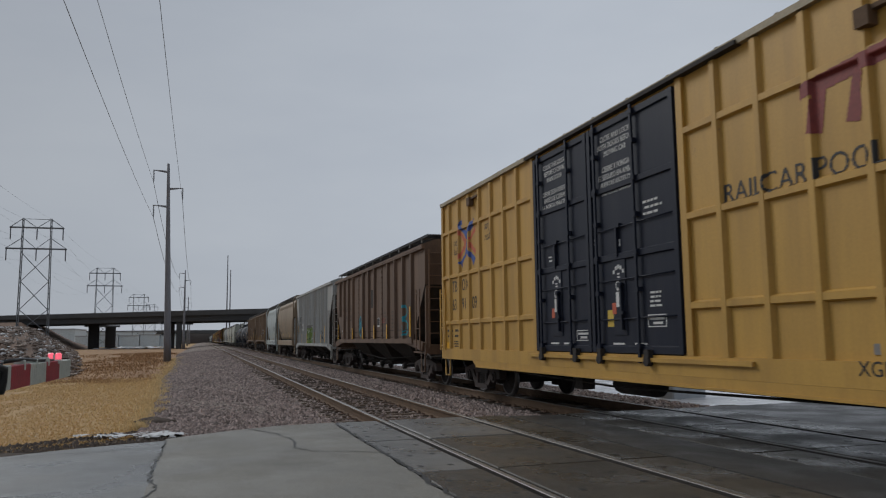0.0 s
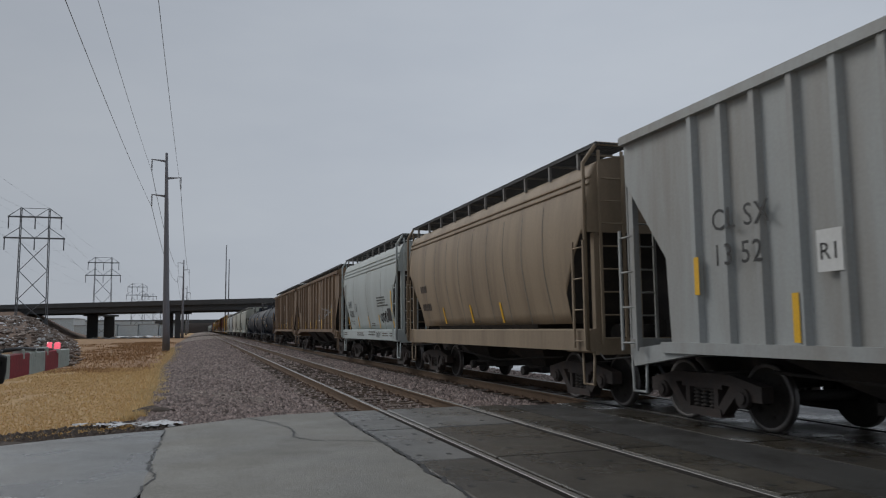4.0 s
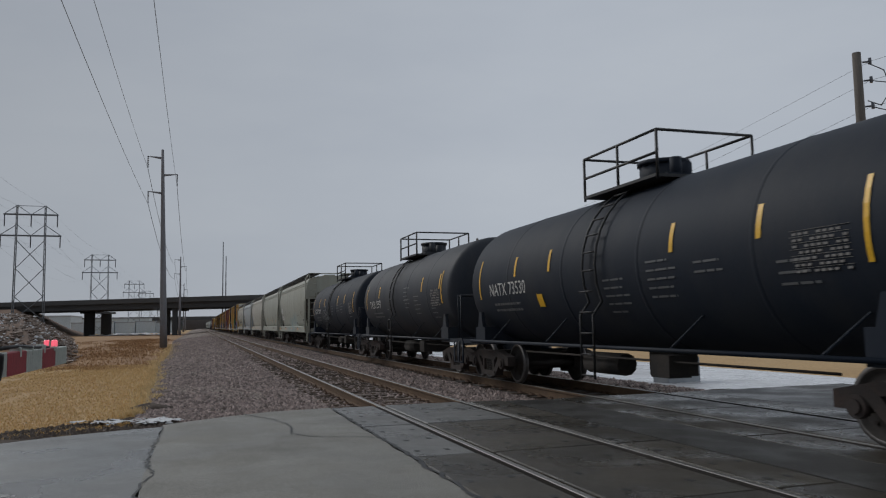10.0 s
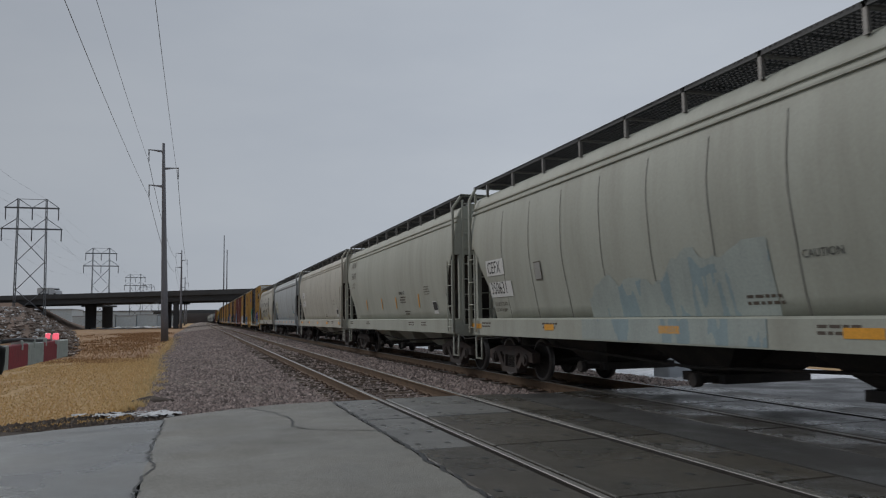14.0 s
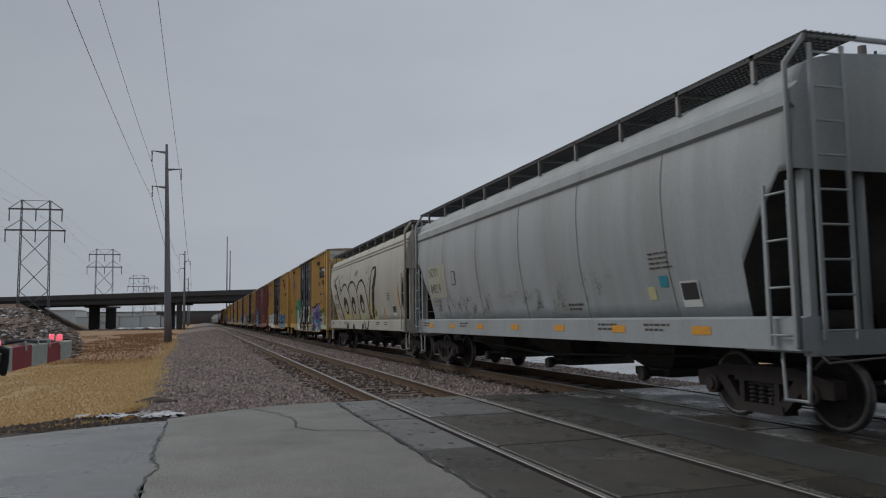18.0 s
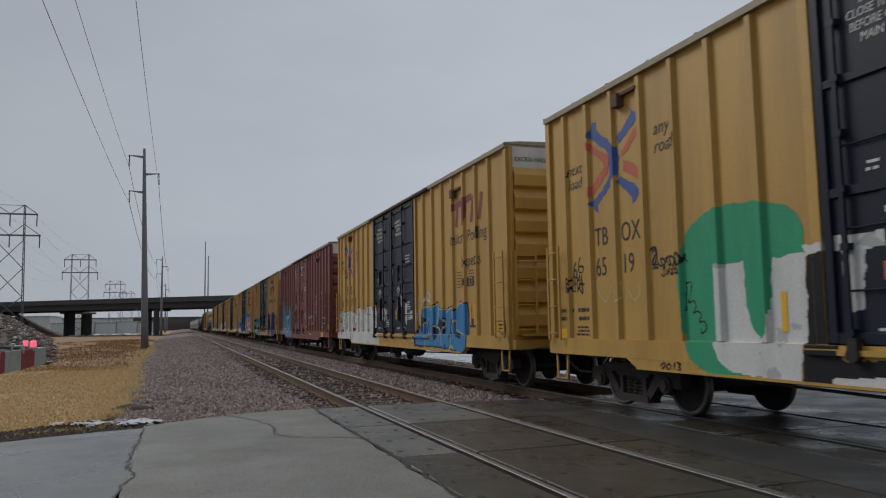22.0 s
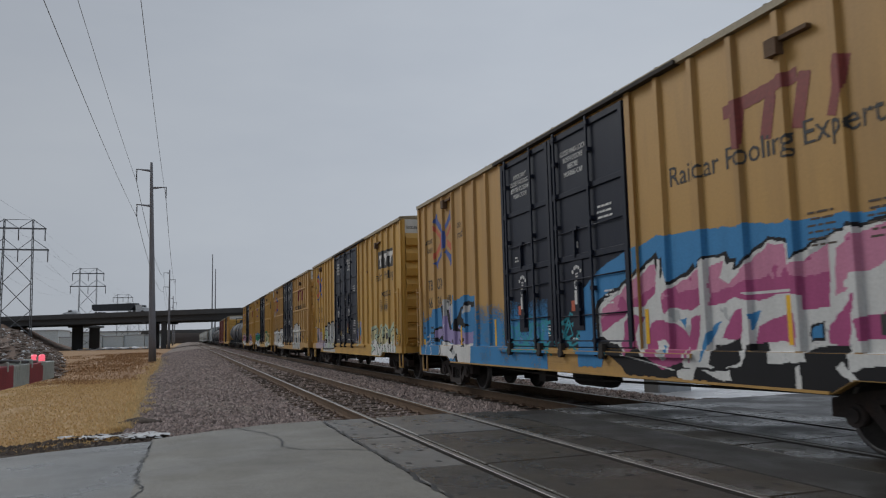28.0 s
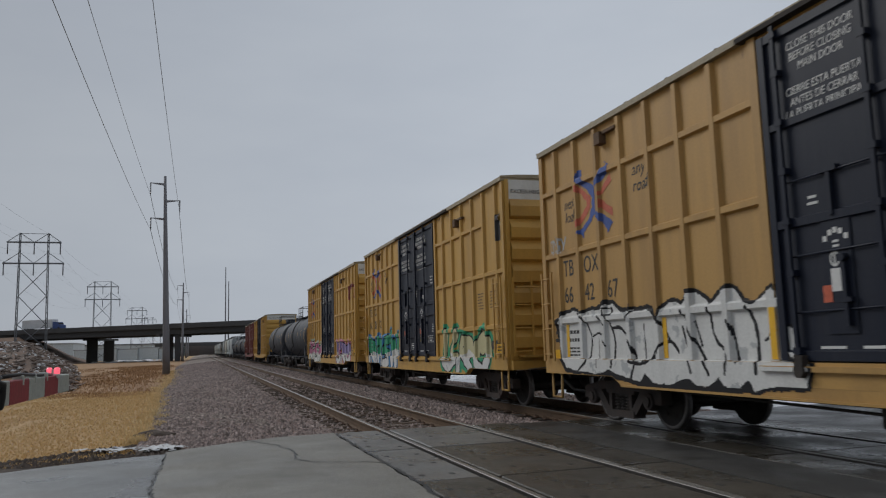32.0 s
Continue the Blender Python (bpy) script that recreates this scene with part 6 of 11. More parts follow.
def rib_hopper(label, uL, uR, paint, top=4.2, cut_z=3.0, run=1.35, bays=3, posts=15, walk=True, low=1.37, rivets=True, knee=None):
    L = uL - uR
    car = thing("covered_hopper", label, "railway wagon", group="wagons of the train")
    mp = M[paint]
    X = 1.50
    s = Shape()
    bend = [(run * 0.94, knee)] if knee else []
    outline = [(L / 2, cut_z), (L / 2, top), (-L / 2, top), (-L / 2, cut_z)] + [(-L / 2 + a, b) for a, b in bend] + [(-L / 2 + run, low), (L / 2 - run, low)] + [(L / 2 - a, b) for a, b in bend]
    s.plate(outline, -X, X)
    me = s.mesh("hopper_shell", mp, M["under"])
    # undersides and end slopes: grime and the cavity's shade in one dark colour
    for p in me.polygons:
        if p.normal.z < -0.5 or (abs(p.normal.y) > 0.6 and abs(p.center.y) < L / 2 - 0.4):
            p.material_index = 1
    put("hopper_shell", me, car)
    r = Shape()
    r.along([(-1.58, top - 0.06), (-1.58, top + 0.02), (-1.2, top + 0.16), (0, top + 0.26), (1.2, top + 0.16), (1.58, top + 0.02), (1.58, top - 0.06)], -L / 2, L / 2)
    put("roof", r.mesh("roof", mp), car)
    for k in range(3):
        h = Shape()
        h.cut(-0.4, 0.4, -L / 2 + 1 + k * (L - 2) / 3, -L / 2 + 1 + (k + 0.85) * (L - 2) / 3, top + 0.2, top + 0.36, 0.04)
        put("hatch_cover", h.mesh("hatch_cover", mp), car)

    def post():
        q = Shape()
        w0, w1, x1 = (0.105, 0.06, -1.595) if rivets else (0.085, 0.045, -1.575)
        q.loft([[(-1.50, -w0, z), (x1, -w1, z), (x1, w1, z), (-1.50, w0, z)] for z in (low, top - 0.1)], 0, False)
        return q.mesh("side_post", mp)
    pm = shared(("hpost", paint, top), post)

    def short():
        q = Shape()
        q.loft([[(-1.50, -0.105, z), (-1.595, -0.06, z), (-1.595, 0.06, z), (-1.50, 0.105, z)] for z in (cut_z - 0.55, top - 0.1)], 0, False)
        return q.mesh("side_post", mp)
    stations = [1.3 + (L - 2.65) * k / 12 for k in range(13) if not rivets or k not in (4, 8)] if posts < 20 else [0.55 + (L - 1.1) * k / (posts - 1) for k in range(posts)]
    for st in stations:
        if not rivets and not run + 0.15 < st < L - run - 0.15:
            continue
        put("side_post", shared(("hshort", paint, top), short) if (st < run or st > L - run) else pm, car, (0, L / 2 - st, 0))
    q = Shape()
    q.box(-1.61, -1.48, -L / 2 + run * 0.9, L / 2 - run * 0.9, low - 0.13, low + 0.02)
    q.box(-1.60, -1.48, -L / 2, L / 2, top - 0.12, top)
    put("side_sill", q.mesh("side_sill", mp), car)
    for e in (-1, 1):
        q = Shape()
        q.plate([(e * (L / 2 - run * 0.95), low + 0.0), (e * (L / 2 - run * 1.7), low - 0.12), (e * (L / 2 - 0.2), low - 0.35), (e * (L / 2 - 0.1), low - 0.1)], -1.56, -1.45)
        put("bolster_plate", q.mesh("bolster_plate", mp), car)
    if rivets:
        def riv():
            z_ = Shape()
            for k in range(14):
                z = low + 0.15 + (top - low - 0.3) * k / 13
                z_.tube((-1.50, -0.05, z), (-1.545, -0.05, z), 0.026, 6).tube((-1.50, 0.05, z), (-1.545, 0.05, z), 0.026, 6)
            z_.box(-1.525, -1.5, -0.035, 0.035, low, top - 0.1)
            return z_.mesh("rivet_strip", mp)
        rm = shared(("riv", paint, top), riv)
        for k in (4, 8):
            put("rivet_strip", rm, car, (0, L / 2 - 1.3 - (L - 2.65) * k / 12, 0))
        z_ = Shape()
        for k in range(int(L * 5)):
            y = -L / 2 + 0.1 + (L - 0.2) * k / (L * 5)
            z_.box(-1.608, -1.59, y - 0.012, y + 0.012, top - 0.085, top - 0.06)
        put("seam_strip", z_.mesh("seam_strip", M["under"]), car)
        z_ = Shape()
        z_.box(-1.507, -1.5, -L / 2 + run, L / 2 - run, low + 0.30, low + 0.32)
        for k in range(int(L * 4)):
            y = -L / 2 + run + (L - 2 * run) * k / int(L * 4)
            z_.box(-1.515, -1.5, y - 0.018, y + 0.018, low + 0.06, low + 0.095)
        put("seam_strip", z_.mesh("seam_strip", M["under"]), car)
    if walk:
        running_boards(car, L, top + 0.33, ((-1.40, -0.69), (0.69, 1.40)), posts=11, over=0.0, rise=0.12)
    hopper_under(car, L, bays, M["under"], low)
    hopper_ends(car, L, mp, cut_z, run, top)
    for e in (-1, 1):
        bogie(car, e * (L / 2 - 1.25))
    return car, L


def round_hopper(label, uL, uR, paint, sill=None, top=4.42, cut_z=3.0, run=1.09, knee=2.0, bays=3, ridges=(3.86, 3.98), seams=9, boards=4.56, low=1.36, belly=1.60, bay_paint=None, eave=False):
    """A hopper with bulging sides, a straight sill and boards along its roof."""
    L = uL - uR
    car = thing("covered_hopper", label, "railway wagon", group="wagons of the train")
    mp, ms = M[paint], M[sill or paint]
    def halfw(z):
        k = (z - low) / (3.0 - low)
        return (1.36 + (belly - 1.36) * math.sin(min(1, max(0, k)) * math.pi / 2)) if z < 3.0 else belly - 0.10 * ((z - 3.0) / 0.9) ** 2
    edge = top - 0.32
    zs_all = [k / 12 for k in range(13)]
    s = Shape()
    stations = [0, 0.25, 0.65, 1.05, 1.09, 2.2] + [2.2 + (L - 4.4) * k / 8 for k in range(1, 8)] + [L - 2.2, L - 1.09, L - 1.05, L - 0.65, L - 0.25, L]
    rings = []
    for st in stations:
        d = min(st, L - st)
        zb = cut_z if d <= 0.26 else (cut_z + (knee - cut_z) * (d - 0.25) / 0.8 if d < 1.07 else low)
        ring = []
        for f in zs_all:
            z = zb + (edge - zb) * f
            ring.append((-halfw(z), L / 2 - st, z))
        h = halfw(edge)
        for a, b in ((0.96, 0.10), (0.88, 0.18), (0.6, 0.27), (0, 0.33)):
            ring.append((-h * a, L / 2 - st, edge + b))
        ring += [(-x, y, z) for x, y, z in reversed(ring[:-1])]
        rings.append(ring)
    s.loft(rings, 0, True)
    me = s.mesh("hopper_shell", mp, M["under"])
    # downward and inner end faces coloured dark for dirt plus painted-in shade
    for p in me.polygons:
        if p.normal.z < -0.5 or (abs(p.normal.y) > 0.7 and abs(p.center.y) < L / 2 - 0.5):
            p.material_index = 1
    put("hopper_shell", me, car)
    if eave:
        q = Shape()
        h = halfw(3.8)
        q.along([(-h + 0.04, 3.66), (-h - 0.075, 3.74), (-h - 0.075, 3.90), (-h + 0.12, 4.08), (-h + 0.14, 3.7)], -L / 2, L / 2)
        put("eave", q.mesh("eave", mp), car)
    for z in ridges:
        q = Shape()
        h = halfw(z)
        q.along([(-h + 0.03, z - 0.028), (-h - 0.035, z - 0.014), (-h - 0.035, z + 0.014), (-h + 0.03, z + 0.028)], -L / 2, L / 2)
        put("side_ridge", q.mesh("side_ridge", mp), car)
    for k in range(seams):
        st = 1.3 + (L - 2.6) * (k + 0.5) / seams
        q = Shape()
        pts = [(-halfw(low + (3.7 - low) * f / 8) - 0.004, L / 2 - st, low + (3.7 - low) * f / 8) for f in range(9)]
        for a, b in zip(pts, pts[1:]):
            wa, wb = (0.012 * math.sin(5 * v[2] + k) for v in (a, b))
            q.face([(a[0] - 0.001, a[1] - 0.011 + wa, a[2]), (b[0] - 0.001, b[1] - 0.011 + wb, b[2]), (b[0] - 0.002, b[1] + 0.011 + wb, b[2]), (a[0] - 0.002, a[1] + 0.011 + wa, a[2])])
        put("weld_seam", q.mesh("weld_seam", M["seam"]), car)
    q = Shape()
    q.loft([[(-1.60, y, 0.98), (-1.60, y, 1.33), (-1.52, y, 1.36), (-1.36, y, 1.36), (-1.36, y, 0.98)] for y in (-L / 2, L / 2)], 0, False)
    put("side_sill", q.mesh("side_sill", ms), car)
    for k in range(4):
        h = Shape()
        h.cut(-0.35, 0.35, -L / 2 + 0.9 + k * (L - 1.8) / 4, -L / 2 + 0.9 + (k + 0.9) * (L - 1.8) / 4, top - 0.02, top + 0.12, 0.04)
        put("hatch_cover", h.mesh("hatch_cover", mp), car)
    running_boards(car, L, boards, ((-1.44, -0.73), (0.73, 1.44)), posts=10, over=0.1, rise=boards - edge - 0.16)
    for e in (-1, 1):
        q = Shape()
        y = e * L / 2
        q.path([(-1.62, y - e * 0.05, 1.0), (-1.62, y - e * 0.05, edge + 0.1), (-1.40, y + e * 0.05, boards - 0.02), (1.40, y + e * 0.05, boards - 0.02)], 0.035, 6)
        put("end_rail", q.mesh("end_rail", ms), car)
    hopper_under(car, L, bays, M[bay_paint] if bay_paint else M["under"], low)
    hopper_ends(car, L, mp, cut_z, run, boards)
    for e in (-1, 1):
        bogie(car, e * (L / 2 - 1.3))
    return car, L


# ---- tank wagons ----
def tank_car(label, uL, uR, paint, r=1.46, zc=2.30, plat=(4.1, 6.3), mark="", seed=0, stripes=(2.95, 4.6, 8.6, 10.4)):
    L = uL - uR
    car = thing("tank_wagon", label, "railway wagon", group="wagons of the train")
    mp = M[paint]
    s = Shape()
    n = 40
    ends = [(0.0, 0.02), (0.02, 0.35), (0.06, 0.62), (0.12, 0.82), (0.19, 0.92), (0.26, 0.97), (0.33, 0.993), (0.4, 1.0)]
    prof = [(L / 2 - a, b) for a, b in ends] + [(L / 2 - 0.75 - (L - 1.5) * k / 6, 1.0 + (0.0035 if k % 2 else 0)) for k in range(1, 6)] + [(-(L / 2 - a), b) for a, b in reversed(ends)]
    s.loft([[(r * b * math.cos(2 * math.pi * k / n), y, zc + r * b * math.sin(2 * math.pi * k / n)) for k in range(n)] for y, b in prof], 0, True)
    shell = put("tank_shell", s.mesh("tank_shell", mp), car)
    for k in range(1, 5):
        q = Shape()
        y = L / 2 - L * k / 5
        q.loft([[(rr * math.cos(2 * math.pi * a / n), yy, zc + rr * math.sin(2 * math.pi * a / n)) for a in range(n)] for yy, rr in ((y - 0.05, r), (y - 0.03, r + 0.012), (y + 0.03, r + 0.012), (y + 0.05, r))], 0, True, caps=False)
        put("shell_seam", q.mesh("shell_seam", mp), shell)
    for e in (-1, 1):
        y = e * (L / 2 - 0.75)
        q = Shape()
        q.plate([(y - 0.24, 0.98), (y + 0.24, 0.98), (y + 0.07, 1.65), (y - 0.07, 1.65)], -1.42, -1.34)
        q.plate([(y - 0.24, 0.98), (y + 0.24, 0.98), (y + 0.07, 1.65), (y - 0.07, 1.65)], 1.34, 1.42)
        q.box(-1.42, 1.42, y - 0.3, y + 0.3, 0.9, 1.3)
        put("saddle", q.mesh("saddle", mp), car)
        q = Shape()
        ye = e * (L / 2 + 0.85)
        q.box(-0.35, 0.35, min(y, ye), max(y, ye), 0.72, 1.05)
        q.box(-1.48, 1.48, min(ye, ye - e * 0.2), max(ye, ye - e * 0.2), 0.86, 1.02)
        q.path([(-1.45, ye - e * 0.1, 1.0), (-1.45, ye - e * 0.1, 2.1), (1.45, ye - e * 0.1, 2.1), (1.45, ye - e * 0.1, 1.0)], 0.022, 6)
        q.tube((-0.85, ye - e * 0.1, 1.0), (-0.05, ye - e * 0.1, 2.02), 0.022, 6).tube((0.85, ye - e * 0.1, 1.0), (0.05, ye - e * 0.1, 2.02), 0.022, 6)
        q.tube((0, ye - e * 0.1, 1.0), (0, ye - e * 0.1, 2.42), 0.03, 6).tube((0, ye - e * 0.1, 2.42), (0.6, ye - e * 0.1, 2.44), 0.02, 6)
        q.box(-1.46, -1.38, min(y, ye), max(y, ye), 0.90, 1.0)
        put("end_frame", q.mesh("end_frame", mp), car)
        coupler(car, L + 1.7, e, 0.5)
        stirrup(car, L + 1.7, 0.35 if e > 0 else L + 1.35, mp)
        bogie(car, e * (L / 2 - 0.55))
    q = Shape()
    q.path([(-1.47, -L / 2 + 0.2, 0.97), (-1.47, L / 2 - 0.2, 0.97)], 0.035, 6)
    q.path([(1.47, -L / 2 + 0.2, 0.97), (1.47, L / 2 - 0.2, 0.97)], 0.035, 6)
    for st in (1.6, L * 0.34, L * 0.66, L - 1.6):
        q.tube((-1.47, L / 2 - st, 0.97), (-1.2, L / 2 - st - 0.45, 1.45), 0.018, 5)
    put("side_rail", q.mesh("side_rail", mp), car)
    q = Shape()
    q.tube((-0.55, 0.6, 0.62), (-0.55, 1.9, 0.62), 0.2, 10)
    q.box(-0.9, -0.5, -1.2, -0.7, 0.5, 0.85).box(-0.25, 0.25, -0.35, 0.35, 0.45, 0.9)
    q.path([(-0.8, L / 2 - 2, 0.75), (-0.8, -L / 2 + 2, 0.75)], 0.02, 5)
    put("brake_gear", q.mesh("brake_gear", M["under"]), car)
    # platform with rails, ladder and dome
    a, b = plat
    y0, y1 = L / 2 - b, L / 2 - a
    top = zc + r
    q = Shape()
    q.box(-0.95, -0.35, y0, y1, top - 0.08, top - 0.03)
    q.box(0.35, 0.95, y0, y1, top - 0.08, top - 0.03)
    put("platform", q.mesh("platform", M["grating"]), car)
    for x in (-0.92, 0.92):
        q = Shape()
        for hgt in (0.38, 0.75):
            q.path([(x, y0, top + hgt - 0.07), (x, y1, top + hgt - 0.07)], 0.024, 6)
        for y in (y0, (y0 + y1) / 2, y1):
            q.tube((x, y, top - 0.12), (x, y, top + 0.68), 0.026, 6)
        put("handrail", q.mesh("handrail", M["black"]), car)
    q = Shape()
    for y in (y0, y1):
        q.path([(-0.92, y, top + 0.68), (0.92, y, top + 0.68)], 0.024, 6)
    put("handrail", q.mesh("handrail", M["black"]), car)
    q = Shape()
    c = (y0 + y1) / 2
    q.tube((0, c, top - 0.1), (0, c, top + 0.36), 0.42, 16).tube((0, c, top + 0.36), (0, c, top + 0.43), 0.46, 16).box(-0.6, 0.6, c - 1.0, c + 1.0, top - 0.06, top + 0.04).tube((-0.3, c - 0.8, top), (-0.3, c - 0.8, top + 0.34), 0.1, 8).tube((0.2, c + 0.85, top), (0.2, c + 0.85, top + 0.36), 0.12, 8)
    q.tube((0, c - 0.62, top - 0.05), (0, c - 0.62, top + 0.3), 0.12, 10).tube((0, c + 0.6, top - 0.05), (0, c + 0.6, top + 0.22), 0.14, 10)
    put("dome", q.mesh("dome", mp), car)
    q = Shape()
    for x in (-1, 1):
        pts = [(-(r + 0.10) * math.sin(w), c + x * 0.22, zc + (r + 0.10) * math.cos(w)) for w in [0.55 + 0.2 * k for k in range(8)]]
        pts = pts + [(-1.62, c + x * 0.22, 1.5), (-1.62, c + x * 0.22, 0.45)]
        q.path(pts, 0.022, 6)
    for w in [0.6 + 0.2 * k for k in range(6)]:
        q.tube((-(r + 0.10) * math.sin(w), c - 0.22, zc + (r + 0.10) * math.cos(w)), (-(r + 0.10) * math.sin(w), c + 0.22, zc + (r + 0.10) * math.cos(w)), 0.016, 6)
    for z in (0.5, 0.85, 1.2, 1.55, 1.9):
        q.tube((-1.62, c - 0.22, z), (-1.62, c + 0.22, z), 0.016, 6)
    put("ladder", q.mesh("ladder", M["black"]), car)

    def skin(st0, st1, z0, z1, mat, name, label=""):
        q = Shape()
        m = 6
        for k in range(m):
            za, zb = z0 + (z1 - z0) * k / m, z0 + (z1 - z0) * (k + 1) / m
            xa, xb = -math.sqrt(max(0.01, (r + 0.01) ** 2 - (za - zc) ** 2)), -math.sqrt(max(0.01, (r + 0.01) ** 2 - (zb - zc) ** 2))
            q.face([(xa, L / 2 - st0, za), (xa, L / 2 - st1, za), (xb, L / 2 - st1, zb), (xb, L / 2 - st0, zb)])
        return put(name, q.mesh(name, mat), car, label=label)
    for st in (0.85, L - 0.92):
        skin(st, st + 0.07, 1.95, 2.85, M["reflect"], "reflector")
    for st in stripes:
        skin(st, st + 0.09, 2.36, 2.78, M["reflect"], "reflector")
    if mark:
        me = put_text(car, mark, 1.5, 2.0, 0.27, M["chalk"], L, 0, space=1.05, stretch=0.9)
        for v_ in me.data.vertices:
            v_.co.x = -math.sqrt(max(0.01, (r + 0.012) ** 2 - (v_.co.z - zc) ** 2))
        tx = put_text(car, mark, 0, 0, 0.12, M["chalk"], 0, 0, space=1.1, name="end_lettering")
        tx.data.transform(Matrix(((0, -1, 0, 0), (1, 0, 0, 0), (0, 0, 1, 0), (0, 0, 0, 1))))
        tx.data.transform(Matrix.Translation((0.1, 0, 2.66)))
        for v_ in tx.data.vertices:
            rho = math.hypot(v_.co.x, v_.co.z - zc) / r
            v_.co.y = -L / 2 - 0.004 + float(np.interp(rho, [f for _, f in ends], [g for g, _ in ends]))
        # the builder's table and rows of print beside the end stripe
        q = Shape()
        for k in range(7):
            za = 2.36 - 0.07 * k
            xa = -math.sqrt((r + 0.009) ** 2 - (za - zc) ** 2)
            q.box(xa, xa + 0.01, -L / 2 + 1.1, -L / 2 + 1.95, za + 0.014, za + 0.018)
            for j in range(9):
                if (j * 7 + k * 3) % 5:
                    q.box(xa, xa + 0.01, -L / 2 + 1.13 + 0.09 * j, -L / 2 + 1.19 + 0.09 * j, za - 0.035, za - 0.008)
        put("builder_table", q.mesh("builder_table", M["spray_grey"]), car, label="grid of small white print")
    rb = random.Random(seed)
    for k in range(5):
        st = (1.6, 6.55, L - 5.2, L - 4.0, L - 2.2)[k] + rb.uniform(0, 0.3)
        zz = 1.78 if k == 0 else rb.uniform(1.9, 2.6)
        for j in range(2 if k == 0 else rb.randint(2, 5)):
            u, end = st, st + (1.45 if k == 0 else rb.uniform(0.35, 0.75))
            while u < end:
                w = rb.uniform(0.05, 0.16) if k == 0 else rb.uniform(0.12, 0.3)
                skin(u, min(end, u + w), zz - 0.13 * j, zz - 0.13 * j + (0.05 if k == 0 else 0.03), M["fade_print"], "small_print")
                u += w + 0.035
    return car, L


# ---- spray paint ----
# Each picture is a fine raster over (s, z) that follows the posts of the side it lies on.
def stroke(S, Z, pts, w):
    """Within w / 2 of a line through the points."""
    best = np.full(S.shape, 9.0)
    for (x0, y0), (x1, y1) in zip(pts, pts[1:]):
        dx, dy = x1 - x0, y1 - y0
        k = np.clip(((S - x0) * dx + (Z - y0) * dy) / (dx * dx + dy * dy + 1e-9), 0, 1)
        best = np.minimum(best, np.hypot(S - x0 - k * dx, Z - y0 - k * dy))
    return best - w / 2


def rounded(pts, closed, times=2):
    """Cuts the corners of a line of points."""
    for _ in range(times):
        out = [] if closed else [pts[0]]
        for (x0, y0), (x1, y1) in zip(pts, pts[1:] + (pts[:1] if closed else [])):
            out += [(0.78 * x0 + 0.22 * x1, 0.78 * y0 + 0.22 * y1), (0.22 * x0 + 0.78 * x1, 0.22 * y0 + 0.78 * y1)]
        pts = out if closed else out + [pts[-1]]
    return pts


def oval(S, Z, cx, cz, rx, rz):
    return (np.hypot((S - cx) / rx, (Z - cz) / rz) - 1) * min(rx, rz)


def area(S, Z, pts):
    """Negative within a polygon."""
    inside = np.zeros(S.shape, bool)
    for (x0, y0), (x1, y1) in zip(pts, pts[1:] + pts[:1]):
        cross = ((y0 > Z) != (y1 > Z)) & (S < (x1 - x0) * (Z - y0) / (y1 - y0 + 1e-9) + x0)
        inside ^= cross
    return np.where(inside, -1.0, 1.0)


def mottle(S, Z, f=3.0, seed=0.0):
    """Soft noise between about -1 and 1."""
    v = np.zeros(S.shape)
    for k in range(1, 5):
        a = seed * 1.7 + k * 2.1
        v += np.sin(f * k * (S * math.cos(a) + Z * math.sin(a)) + a * 3 + 2.0 * np.sin(f * 0.7 * k * (Z * math.cos(a) - S * math.sin(a)) + a)) / k
    return v / 1.6


# bent strokes that a sprayed word is piled up from; they spell nothing
FORMS = {
    "1": [[(0, 0), (0.1, 0.85), (0.5, 1), (0.9, 0.8), (0.95, 0)], [(0.45, 0.1), (0.5, 0.55)]],
    "2": [[(0.95, 0.95), (0.2, 0.9), (0.05, 0.55), (0.85, 0.4), (0.9, 0.05), (0.1, 0.0)]],
    "3": [[(0, 1), (0.25, 0.05), (0.5, 0.75), (0.75, 0.0), (1, 0.9)]],
    "4": [[(0.05, 0), (0.15, 1), (0.8, 0.85), (0.35, 0.5), (1, 0.05)], [(0.6, 0.3), (0.9, 0.6)]],
    "5": [[(0.5, 1), (0.08, 0.7), (0.15, 0.2), (0.6, 0), (0.95, 0.35), (0.8, 0.8), (0.4, 0.6)]],
    "6": [[(0.1, 1), (0.05, 0.2), (0.5, 0), (0.95, 0.3)], [(0.9, 1), (0.55, 0.45)]],
}


